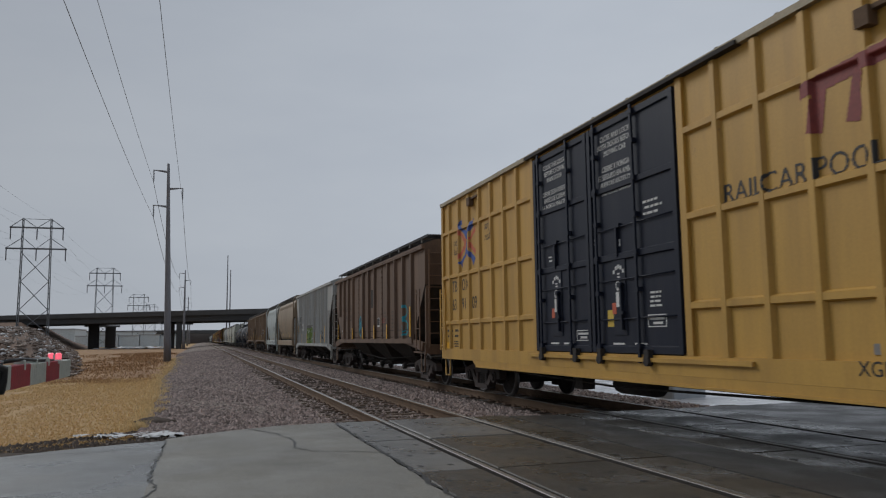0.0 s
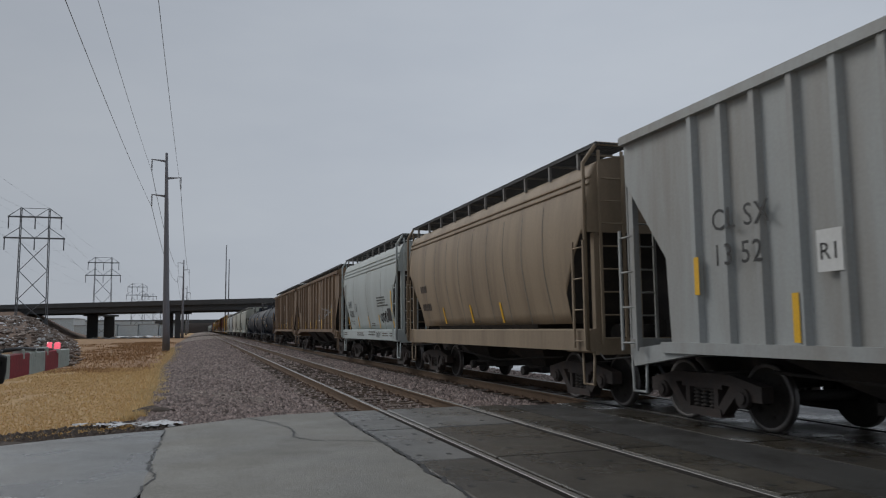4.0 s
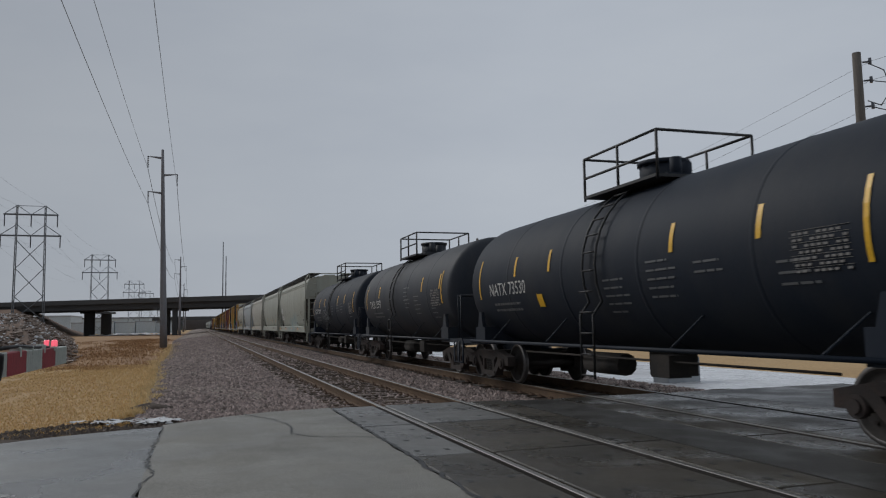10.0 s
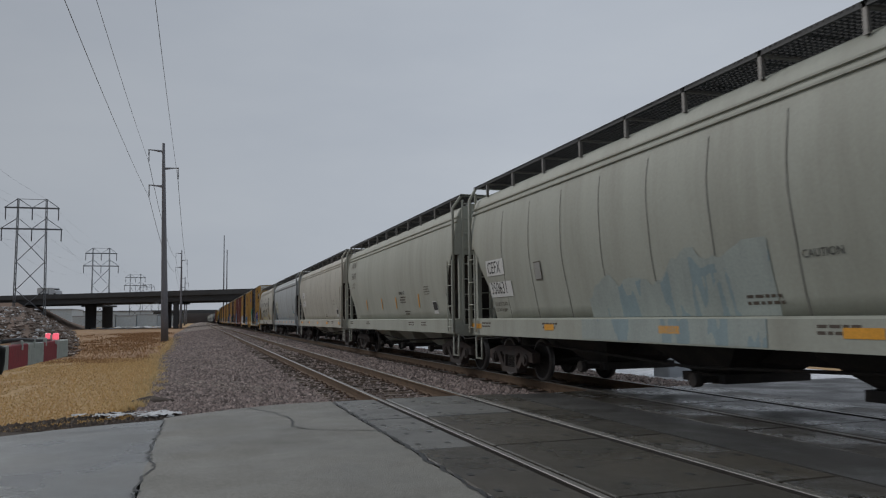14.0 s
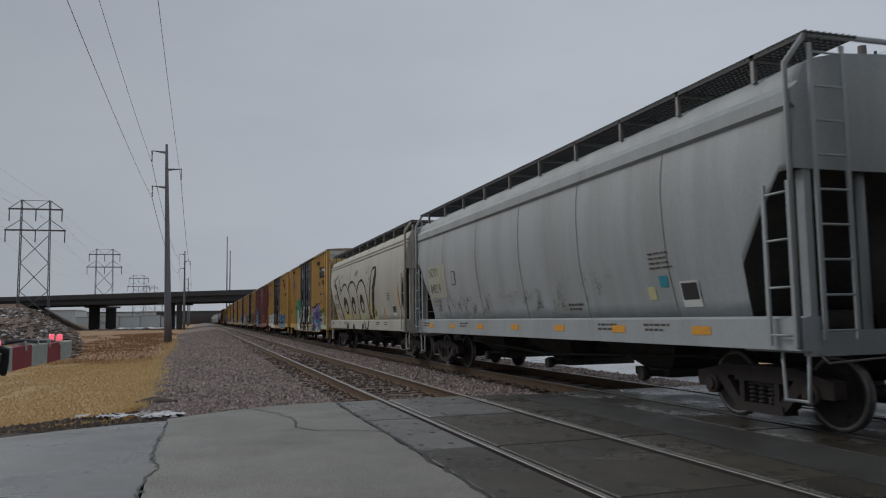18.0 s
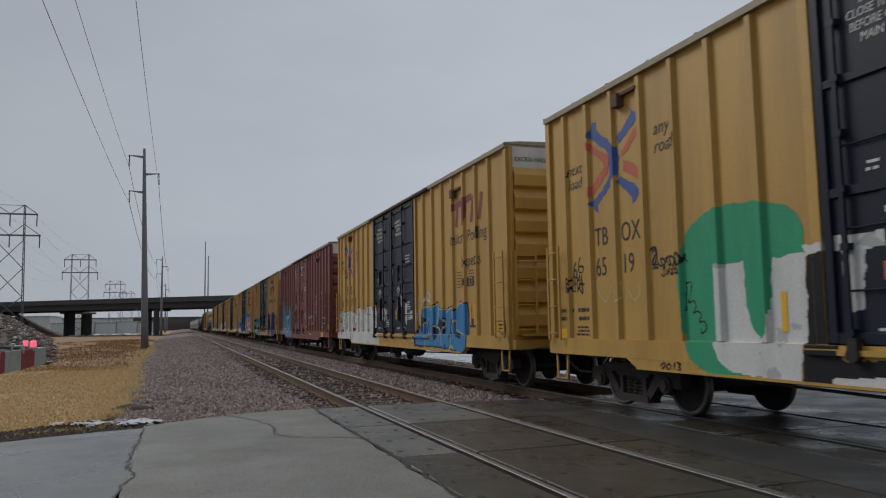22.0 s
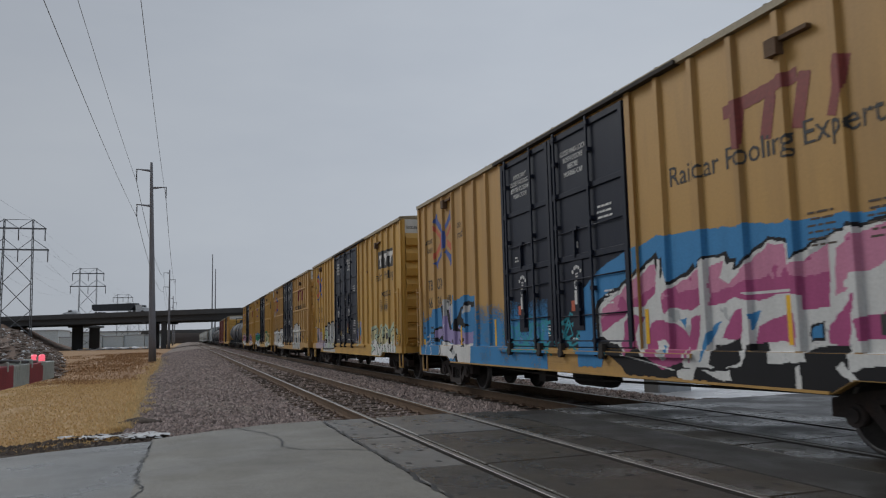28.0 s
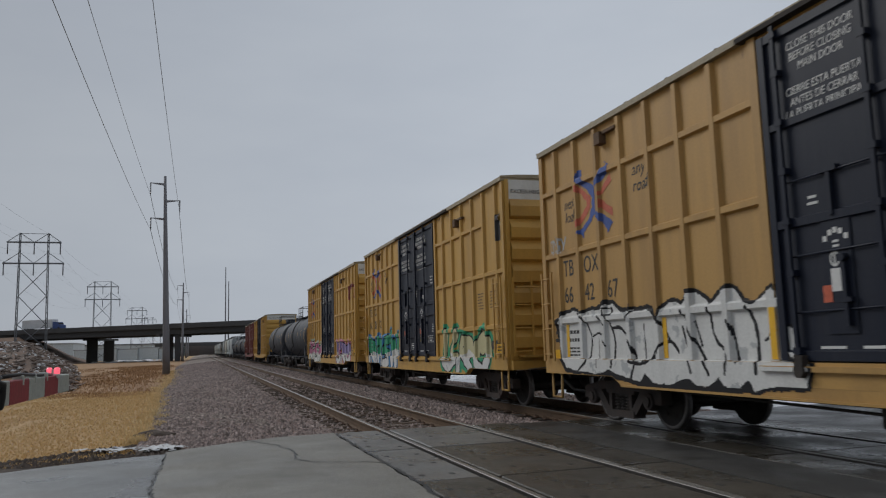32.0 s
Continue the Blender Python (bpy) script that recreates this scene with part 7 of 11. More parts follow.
class Spray:
    def __init__(self, s0, s1, z0, z1, res=0.016):
        self.s = np.arange(s0, s1, res)
        self.z = np.arange(z0, z1, res)
        self.res = res
        self.S, self.Z = np.meshgrid(self.s + res / 2, self.z + res / 2)
        self.id = np.zeros(self.S.shape, int)
        self.names = [""]

    def lay(self, colour, mask, box=None):
        if colour and colour not in self.names:
            self.names.append(colour)
        k = self.names.index(colour) if colour else 0
        if box:
            self.id[box][mask] = k
        else:
            self.id[mask] = k
        return self

    def near(self, pts, pad):
        """The part of the raster round some points."""
        i0, i1 = np.searchsorted(self.s, (min(q[0] for q in pts) - pad, max(q[0] for q in pts) + pad))
        j0, j1 = np.searchsorted(self.z, (min(q[1] for q in pts) - pad, max(q[1] for q in pts) + pad))
        return slice(max(0, j0 - 1), j1 + 1), slice(max(0, i0 - 1), i1 + 1)

    def grid(self, box):
        return self.S[box], self.Z[box]

    def mist(self, colour, density, seed=0):
        """Fine droplets, as dense as the field says."""
        return self.lay(colour, np.random.RandomState(seed).rand(*self.S.shape) < density)

    def smudge(self, colour, s0, s1, z0, z1, seed=0):
        box = self.near([(s0, z0), (s1, z1)], 0.05)
        S, Z = self.grid(box)
        o = np.hypot((S - (s0 + s1) / 2) / (s1 - s0), (Z - (z0 + z1) / 2) / (z1 - z0)) * 2
        return self.lay(colour, mottle(S, Z, 7.0, seed) + 0.5 * mottle(S, Z, 19.0, seed + 2) > 0.1 + 1.1 * o ** 2, box)

    def fill(self, colour, fn):
        return self.lay(colour, fn(self.S, self.Z) < 0)

    def line(self, colour, pts, w):
        pts = rounded(pts, False, 1) if len(pts) < 40 else pts
        box = self.near(pts, w)
        S, Z = self.grid(box)
        return self.lay(colour, stroke(S, Z, pts, w) + 0.12 * w * mottle(S, Z, 7.0, w) < 0, box)

    def shape(self, colour, pts, sharp=False):
        pts = pts if sharp else rounded(pts, True)
        box = self.near(pts, 0.1)
        S, Z = self.grid(box)
        return self.lay(colour, area(S + 0.02 * mottle(S, Z, 9, 1), Z + 0.02 * mottle(S, Z, 8, 2), pts) < 0, box)

    def bands(self, high, mid, low, z1, z0, pts, edge="black"):
        """A letter in three bands with a dark edge."""
        pts = rounded(pts, True, 1)
        box = self.near(pts, 0.1)
        S, Z = self.grid(box)
        wob = 0.1 * mottle(S, Z, 3, 4)
        inside = area(S, Z, pts) < 0
        if edge == "white":
            self.line("black", pts + pts[:1], 0.2)
        self.lay(high, inside, box)
        self.lay(mid, inside & (Z + wob < z1), box)
        self.lay(low, inside & (Z + wob < z0), box)
        return self.line(edge, pts + pts[:1], 0.085)

    def scrawl(self, colour, s0, s1, z0, z1, w=0.03, n=14, seed=0):
        """A loose tag of looping strokes."""
        r = random.Random(seed)
        pts = []
        for k in range(n * 4):
            f = k / (n * 4)
            pts.append((s0 + (s1 - s0) * (f + 0.08 * math.sin(k * 1.9 + seed)), (z0 + z1) / 2 + (z1 - z0) / 2 * math.sin(k * 1.25 + seed * 0.7) * r.uniform(0.5, 1)))
        return self.line(colour, pts, w)

    def word(self, forms, s0, s1, z0, z1, fill, edge, w=0.22, rim=0.05, low=None, shine=None, halo=None, halo_w=0.14, seed=0, rise=0.0):
        """Fat overlapping letters with an outline, two-tone filling, glints and a halo."""
        r = random.Random(seed)
        n = len(forms)
        step_ = (s1 - s0) / n
        box = self.near([(s0, z0), (s1, z1)], 0.5)
        S, Z = self.grid(box)
        dist = np.full(S.shape, 9.0)
        parts = []
        for k, ch in enumerate(forms):
            a = s0 + step_ * k + step_ * 0.08
            wd = step_ * 0.86
            h0, h1 = z0 + r.uniform(-0.06, 0.06), z1 + r.uniform(-0.12, 0.1) + rise * k
            lean = r.uniform(-0.12, 0.14)
            one = np.full(S.shape, 9.0)
            for pts in FORMS[ch]:
                q = [(a + wd * x + lean * (y - 0.5) * step_, h0 + w / 2 + (h1 - h0 - w) * y) for x, y in pts]
                one = np.minimum(one, stroke(S, Z, q, w))
            one += 0.035 * mottle(S, Z, 5.0, seed + k)
            parts.append(one)
            dist = np.minimum(dist, one)
        if halo:
            self.lay(halo, dist + 0.05 * mottle(S, Z, 3.0, seed) < halo_w, box)
        for one in parts:
            self.lay(edge, one < rim, box)
            self.lay(fill, one < 0, box)
            if low:
                self.lay(low, (one < 0) & (Z + 0.12 * mottle(S, Z, 3, seed) < z0 + (z1 - z0) * 0.45), box)
            if shine:
                self.lay(shine, (one < -w * 0.30) & (one > -w * 0.42) & (mottle(S, Z, 2.2, seed + 4) > 0.05), box)
        return self

    def bar(self, colour, p0, p1, w):
        """A straight painted bar with square ends."""
        dx, dz = p1[0] - p0[0], p1[1] - p0[1]
        n = math.hypot(dx, dz)
        ux, uz = -dz / n * w / 2, dx / n * w / 2
        pts = [(p0[0] - ux, p0[1] - uz), (p1[0] - ux, p1[1] - uz), (p1[0] + ux, p1[1] + uz), (p0[0] + ux, p0[1] + uz)]
        box = self.near(pts, 0.03)
        return self.lay(colour, area(*self.grid(box), pts) < 0, box)

    def text(self, colour, text, s, z, size, shear=0.0):
        """Letters of the built-in font, laid into the picture."""
        cu = bpy.data.curves.new("letters", "FONT")
        cu.body, cu.size, cu.shear, cu.resolution_u = text, size / 0.69, shear, 3
        tmp = bpy.data.objects.new("letters", cu)
        me = bpy.data.meshes.new_from_object(tmp)
        bpy.data.objects.remove(tmp)
        me.calc_loop_triangles()
        co = [(s + v.co.x, z + v.co.y) for v in me.vertices]
        mask = np.zeros(self.S.shape, bool)
        for t in me.loop_triangles:
            q = [co[k] for k in t.vertices]
            i0, i1 = (np.searchsorted(self.s, f(k[0] for k in q)) for f in (min, max))
            j0, j1 = (np.searchsorted(self.z, f(k[1] for k in q)) for f in (min, max))
            i0, j0 = max(0, i0 - 1), max(0, j0 - 1)
            box = (slice(j0, j1 + 1), slice(i0, i1 + 1))
            S, Z = self.S[box], self.Z[box]
            side = [(b[0] - a[0]) * (Z - a[1]) - (b[1] - a[1]) * (S - a[0]) for a, b in zip(q, q[1:] + q[:1])]
            mask[box] |= ((side[0] >= 0) & (side[1] >= 0) & (side[2] >= 0)) | ((side[0] <= 0) & (side[1] <= 0) & (side[2] <= 0))
        bpy.data.meshes.remove(me)
        return self.lay(colour, mask)

    def speckle(self, base, colour, seed=0, level=0.3, f=4.0):
        """Uneven coverage: a second colour shows in patches of the first."""
        if base in self.names:
            self.lay(colour, (self.id == self.names.index(base)) & (mottle(self.S, self.Z, f, seed) + 0.4 * mottle(self.S, self.Z, f * 4, seed + 3) > level))
        return self

    def put(self, parent, length, depth, name="spray_paint", label=""):
        """Makes the picture: runs of equal colour become faces at the depth of the side there."""
        v, f, m = [], [], []
        edges = np.append(self.s, self.s[-1] + self.res)
        hi = depth(edges, self.z[0])
        for j, z in enumerate(self.z):
            row = self.id[j]
            lo = depth(edges, z + 1e-4)
            hi = depth(edges, z + self.res - 1e-4)
            if not row.any():
                continue
            flat = np.isclose(lo[:-1], lo[1:])
            i, n = 0, len(row)
            while i < n:
                k = i + 1
                while k < n and row[k] == row[i] and flat[i] and flat[k] and k - i < 40:
                    k += 1
                if row[i]:
                    y0, y1 = length / 2 - edges[i], length / 2 - edges[k]
                    q = len(v)
                    v += [(lo[i], y0, z), (lo[k], y1, z), (hi[k], y1, z + self.res), (hi[i], y0, z + self.res)]
                    f.append((q, q + 1, q + 2, q + 3))
                    m.append(int(row[i]) - 1)
                i = k
        me = bpy.data.meshes.new(name)
        me.from_pydata([(float(a_), float(b_), float(c_)) for a_, b_, c_ in v], [], f)
        for nm in self.names[1:]:
            me.materials.append(M["spray_" + nm])
        me.polygons.foreach_set("material_index", m)
        return put(name, me, parent, label=label)


def box_depth(L, beams=False):
    posts = np.array(box_posts(L))
    D0, D1 = (6.24, 11.1) if L > 16 else (5.6, 9.6)

    def depth(s, z):
        s = np.asarray(s, float)
        if z < 1.122:
            track = (s > D0 - 0.3) & (s < D1 + 1.4) & (1.02 < z < 1.08)
            return np.where(track, -1.6245, -1.5745)
        d = np.abs(s[..., None] - posts).min(-1)
        x = -1.5045 - 0.06 * np.clip((0.08 - d) / 0.03, 0, 1)
        if beams:
            for zb in (1.80, 3.02, 4.22):
                x = np.minimum(x, -1.5045 - 0.053 * min(1.0, max(0.0, (0.07 - abs(z - zb)) / 0.025)))
        rib = any(abs(z - zb) < 0.05 for zb in (1.19, 2.66, 3.80))
        x = np.where((s > D0) & (s < D1), -1.5695 if rib else -1.5345, x)
        jamb = ((s > D0 - 0.17) & (s < D0 - 0.03)) | ((s > D1 + 0.03) & (s < D1 + 0.17)) | (s < 0.14) | (s > L - 0.14)
        return np.where(jamb, -1.5595, x)
    return depth


def rib_depth(L, rivets=True):
    posts = np.array([1.3 + (L - 2.65) * k / 12 for k in range(13) if k not in (4, 8)] if rivets else [0.55 + (L - 1.1) * k / 23 for k in range(24)])

    def depth(s, z):
        d = np.abs(np.asarray(s, float)[..., None] - posts).min(-1)
        return -1.5055 - 0.094 * np.clip((0.107 - d) / 0.045, 0, 1) if rivets else -1.5055 - 0.074 * np.clip((0.085 - d) / 0.04, 0, 1)
    return depth


def round_depth(low=1.36, belly=1.60):
    def depth(s, z):
        if z < low:
            return np.zeros(np.shape(s)) - 1.606
        k = (z - low) / (3.0 - low)
        return np.zeros(np.shape(s)) - ((1.36 + (belly - 1.36) * math.sin(min(1, max(0, k)) * math.pi / 2)) if z < 3.0 else belly - 0.10 * ((z - 3.0) / 0.9) ** 2) - 0.007
    return depth


def tank_depth(r=1.46, zc=2.30):
    def depth(s, z):
        return np.zeros(np.shape(s)) - math.sqrt(max(0.01, (r + 0.009) ** 2 - (z - zc) ** 2))
    return depth


def on_side(car, L, text, s, z, size, mat, depth, **kw):
    """Lettering that follows a bulging side."""
    o = put_text(car, text, s, z, size, mat, L, 0, **kw)
    for v in o.data.vertices:
        v.co.x = depth(0, v.co.z) - 0.002
    return o


# ---- the wagons in their order ----
TRAIN = []
CARS = []


def join(car_len, uL):
    car, L = car_len
    TRAIN.append((car, uL - L / 2))
    CARS.append((car, L))
    return car, L


TB = (("TB", "OX"), None)
MOTTO1 = [("RAILCAR POOLING EXPERTS", 12.0, 3.06, 0.25)]
MOTTO2 = [("Railcar Pooling Experts", 12.1, 3.36, 0.27)]
MOTTO3 = [("Railcar Pooling", 14.05, 3.30, 0.28), ("Experts", 14.85, 2.72, 0.28)]

car, L = join(boxcar("yellow cross-beamed box wagon with black plug doors", 20.17, 2.57, "yellow", True), 20.17)
box_marks(car, L, (["", "TB", "OX"], ["", "63", "91", "09"]), words=MOTTO1, beams=True, seed=1)
put_text(car, "XGH61B", L - 3.6, 0.98, 0.15, M["ink"], L, -1.572, stretch=0.95, space=1.05)
patch(car, L - 3.45, L - 3.15, 1.19, 1.3, M["spray_grey"], L, -1.506, "stencil_box")
car, L = join(rib_hopper("dark brown rusty covered hopper with ribbed sides", 37.85, 22.04, "darkbrown"), 37.85)
car, L = join(rib_hopper("pale grey covered hopper with ribbed sides and green spray paint", 54.5, 39.1, "greyhop", top=4.35, cut_z=3.64, run=1.1, knee=2.36, low=1.15, posts=24, walk=False, rivets=False), 54.5)
car, L = join(round_hopper("tan covered hopper with bulging dirty sides", 67.4, 55.6, "tan", low=1.45, bays=2), 67.4)
car, L = join(round_hopper("off-white two-bay covered hopper with rounded sides", 79.2, 68.8, "offwhite", bays=2, cut_z=3.3, knee=2.1, seams=3, ridges=(3.66, 3.80, 3.94)), 79.2)
car, L = join(rib_hopper("faded brown covered hopper with ribbed sides", 96.8, 80.75, "brown"), 96.8)
car, L = join(rib_hopper("faded brown ribbed covered hopper with a white painted disc", 114.0, 98.0, "brown"), 114.0)
tank = join(tank_car("black tank wagon with yellow marker stripes", 128.6, 115.7, "tank", mark="NATX 73530", seed=1, plat=(5.2, 7.6)), 128.6)
tank = join(tank_car("dull black tank wagon with a railed top platform", 141.4, 129.9, "tank_grey", mark="TAEX 2597", seed=2, plat=(4.2, 6.3), zc=2.30), 141.4)
tank = join(tank_car("black tank wagon with white chalk drawings on its side", 156.0, 142.6, "tank", mark="ACFX 79840", seed=3, plat=(5.6, 7.9)), 156.0)
car, L = join(round_hopper("greenish white covered hopper with a long grated roof walk", 172.9, 157.5, "greenwhite"), 172.9)
car, L = join(round_hopper("pale grey-green covered hopper with sloping bays", 189.05, 174.1, "greenwhite", bay_paint="greenwhite", seams=0), 189.05)
car, L = join(round_hopper("cream covered hopper with rust-streaked sides", 206.0, 190.2, "cream", bay_paint="cream"), 206.0)
car, L = join(round_hopper("blue-grey covered hopper with scuffed sides", 223.2, 207.5, "bluegrey", ridges=(), eave=True, seams=5), 223.2)
car, L = join(round_hopper("off-white covered hopper sprayed with large black outlined letters", 239.8, 224.5, "cream", seams=0), 239.8)
BOXES = [
    ("yellow box wagon with black doors, green and purple spray paint", 258.66, 241.07, "yellow", False, ["", "6", "65", "19", "2"], "black", MOTTO3),
    ("ochre box wagon with black doors and blue spray-painted letters", 278.2, 260.5, "yellow", False, ["", "6", "71", "17", "3"], "red", MOTTO3),
    ("red-brown box wagon with doors of the same colour", 297.67, 280.12, "red", False, None, "", []),
    ("ochre box wagon with black doors and turquoise spray paint", 316.97, 299.4, "ochre", False, ["", "6", "67", "57", "4"], "red", MOTTO1),
    ("ochre box wagon with black doors and pink and blue spray paint", 336.3, 318.8, "ochre", False, ["", "66", "34", "48"], "red", MOTTO2),
    ("yellow box wagon with black doors and faded spray paint", 355.8, 338.2, "yellow", False, ["", "6", "66", "16", "5"], "black", MOTTO3),
    ("ochre cross-beamed box wagon with black doors and white spray paint", 375.15, 357.45, "ochre", True, ["", "66", "42", "67"], "red", MOTTO1),
    ("yellow box wagon, black doors, mixed spray paint along its foot", 392.0, 377.1, "yellow", True, ["", "66", "30", "12"], "black", []),
    ("yellow box wagon, black doors, pink spray paint along its foot", 409.2, 394.1, "yellow", True, ["", "66", "18", "40"], "red", []),
]
MADE = []
for k, (label, uL, uR, paint, beams, low, crest, words) in enumerate(BOXES):
    car, L = join(boxcar(label, uL, uR, paint, beams, "red" if paint == "red" else "door"), uL)
    MADE.append((car, L))
    if paint == "red":
        box_marks(car, L, (["", ""], ["", ""]), words=[], crest="", seed=40 + k, ink="chalk", emblem_on=False)
    else:
        box_marks(car, L, ((["", "TB", "OX"] if beams or "34" in low else ["", "", "TB", "OX"]), low), words=words, crest=crest, seed=40 + k, beams=beams, arrows_at=2.98 if k == 3 else 2.26)
tank = join(tank_car("dull grey-black tank wagon with a railed platform", 424.2, 411.2, "tank_grey", seed=5, plat=(5.2, 7.4)), 424.2)
tank = join(tank_car("dull grey-black tank wagon with a railed platform", 439.2, 426.2, "tank_grey", seed=6, plat=(5.2, 7.4)), 439.2)
u = 441.5
for label, paint, hi in (("yellow box wagon far down the train", "yellow", 5.07), ("red-brown box wagon with a white end far down the train", "red", 5.07)):
    car, L = join(boxcar(label, u + 17.6, u, paint, True, "red" if paint == "red" else "door", hi=hi), u + 17.6)
    u += 19.4
for k in range(3):
    join(tank_car("dark tank wagon far down the train", u + 13.6, u + 1.0, "tank_grey", seed=8 + k), u + 13.6)
    u += 15.4
for k in range(12):
    join(round_hopper("pale covered hopper far down the train", u + 15.6, u + 0.6, ("bluegrey", "offwhite", "cream")[k % 3], seams=2, ridges=(3.75,)), u + 15.6)
    u += 17.1


# ---- reflectors, numbers and spray paint, wagon by wagon ----
def stick(car, L, s0, s1, z0, z1, mat, depth, name="reflector", label="", lean=0.0):
    """A flat sticker that follows a curved side."""
    sh = Shape()
    n = 4
    for k in range(n):
        a, b = z0 + (z1 - z0) * k / n, z0 + (z1 - z0) * (k + 1) / n
        xa, xb = depth((s0 + s1) / 2, a) - 0.005, depth((s0 + s1) / 2, b) - 0.005
        la, lb = lean * (1 - k / n), lean * (1 - (k + 1) / n)
        sh.face([(xa, L / 2 - s0 - la, a), (xa, L / 2 - s1 - la, a), (xb, L / 2 - s1 - lb, b), (xb, L / 2 - s0 - lb, b)])
    return put(name, sh.mesh(name, mat), car, label=label)


def print_rows(car, L, s, z, rows, mat, depth, w=0.5, h=0.04, gap=0.08, seed=0):
    o = bars(car, s, z, rows, mat, L, 0, w, h, gap, seed)
    for v in o.data.vertices:
        v.co.x = depth(0, v.co.z) - 0.003
    return o


def rib_marks(k, top, low, scrap):
    car, L = CARS[k]
    d = rib_depth(L)
    for s, w, z0, z1 in ((1.14, 0.08, 1.4, 2.1), (4.72, 0.1, 1.4, 1.86), (6.93, 0.1, 1.4, 1.86), (9.1, 0.11, 1.4, 1.9), (11.2, 0.11, 1.4, 1.9), (14.45, 0.12, 1.45, 2.4)):
        patch(car, s - w / 2, s + w / 2, z0, z1, M["reflect"], L, -1.612 if z1 > 2 else -1.605)
    posts = [1.3 + (L - 2.65) * j / 12 for j in range(13)]
    for j, (a, b) in enumerate(zip(top, low)):
        put_text(car, a, posts[1 + j] + 0.2, 2.62, 0.28, M["fade"], L, -1.504, stretch=0.9)
        put_text(car, b, posts[1 + j] + 0.2, 2.2, 0.28, M["fade"], L, -1.504, stretch=0.9)
    bars(car, posts[8] + 0.35, 2.35, 5, M["fade"], L, -1.504, 0.7, 0.05, 0.13, k)
    bars(car, posts[9] + 0.35, 2.35, 5, M["fade"], L, -1.504, 0.7, 0.05, 0.13, k + 7)
    patch(car, posts[8] - 0.80, posts[8] - 0.42, 1.84, 2.18, M["chalk"], L, -1.503, "stencil_frame")
    patch(car, posts[8] - 0.785, posts[8] - 0.435, 1.90, 2.165, M["ink"], L, -1.508, "stencil_panel", "black stencil panel with a white frame")
    a = Spray(0.5, L - 0.5, 1.45, 4.0)
    for args in scrap:
        a.scrawl(*args)
    return car, L, d, a


def hopper_marks(k, mark, number, s, z, size=0.26, patches=False, ink="ink", low="LD LMT", reflect=(), sill=(), box=None):
    car, L = CARS[k]
    d = round_depth()
    if patches:
        stick(car, L, s - 0.08, s + 0.95, z - 0.05, z + 0.3, M["chalk"], d, "stencil_patch", "white painted patch")
        stick(car, L, s - 0.02, s + 1.25, z - 0.53, z - 0.2, M["chalk"], d, "stencil_patch", "white painted patch")
    over = (lambda s_, z_: d(s_, z_) - 0.006) if patches else d
    on_side(car, L, mark, s, z, size, M[ink], over, stretch=0.85)
    on_side(car, L, number, s + 0.06, z - 0.46, size, M[ink], over, stretch=0.85)
    for j, tx in enumerate(("LD LMT 223700", "LT WT 62300") if low == "LD LMT" else low):
        on_side(car, L, tx, s + 0.1, z - 0.72 - 0.13 * j, 0.075, M["fade"], d)
    for a, z0, z1 in reflect:
        stick(car, L, a - 0.05, a + 0.05, z0, z1, M["orange"], d, lean=-0.1)
    for a, b in sill:
        patch(car, a, b, 1.13, 1.24, M["orange"], L, -1.602)
    if box:
        stick(car, L, box[0], box[0] + 0.32, box[1], box[1] + 0.36, M["fade"], d, "stencil_frame")
        o = stick(car, L, box[0] + 0.02, box[0] + 0.30, box[1] + 0.02, box[1] + 0.34, M["greyhop"], d, "stencil_panel")
        for v in o.data.vertices:
            v.co.x -= 0.004
        on_side(car, L, "C", box[0] + 0.1, box[1] + 0.08, 0.11, M["ink"], lambda s_, z_: d(s_, z_) - 0.006)
    # code panel and rows of print towards the other end, print on the sill
    print_rows(car, L, L - 3.1, 2.3, 4, M["fade"], d, 0.6, 0.022, 0.07, k)
    print_rows(car, L, L * 0.62, 1.62, 2, M["fade"], d, 0.7, 0.04, 0.08, k + 3)
    stick(car, L, L - 2.42, L - 2.0, 1.5, 1.86, M["chalk"], d, "stencil_frame")
    o = stick(car, L, L - 2.39, L - 2.03, 1.6, 1.83, M["ink"], d, "stencil_panel", "black stencil panel with a white frame")
    for v in o.data.vertices:
        v.co.x -= 0.004
    for a in (0.7, 4.0, L - 4.6, L - 3.2):
        bars(car, a, 1.27, 2, M["fade"], L, -1.601, 0.7, 0.035, 0.07, k + int(a))
    return car, L, d


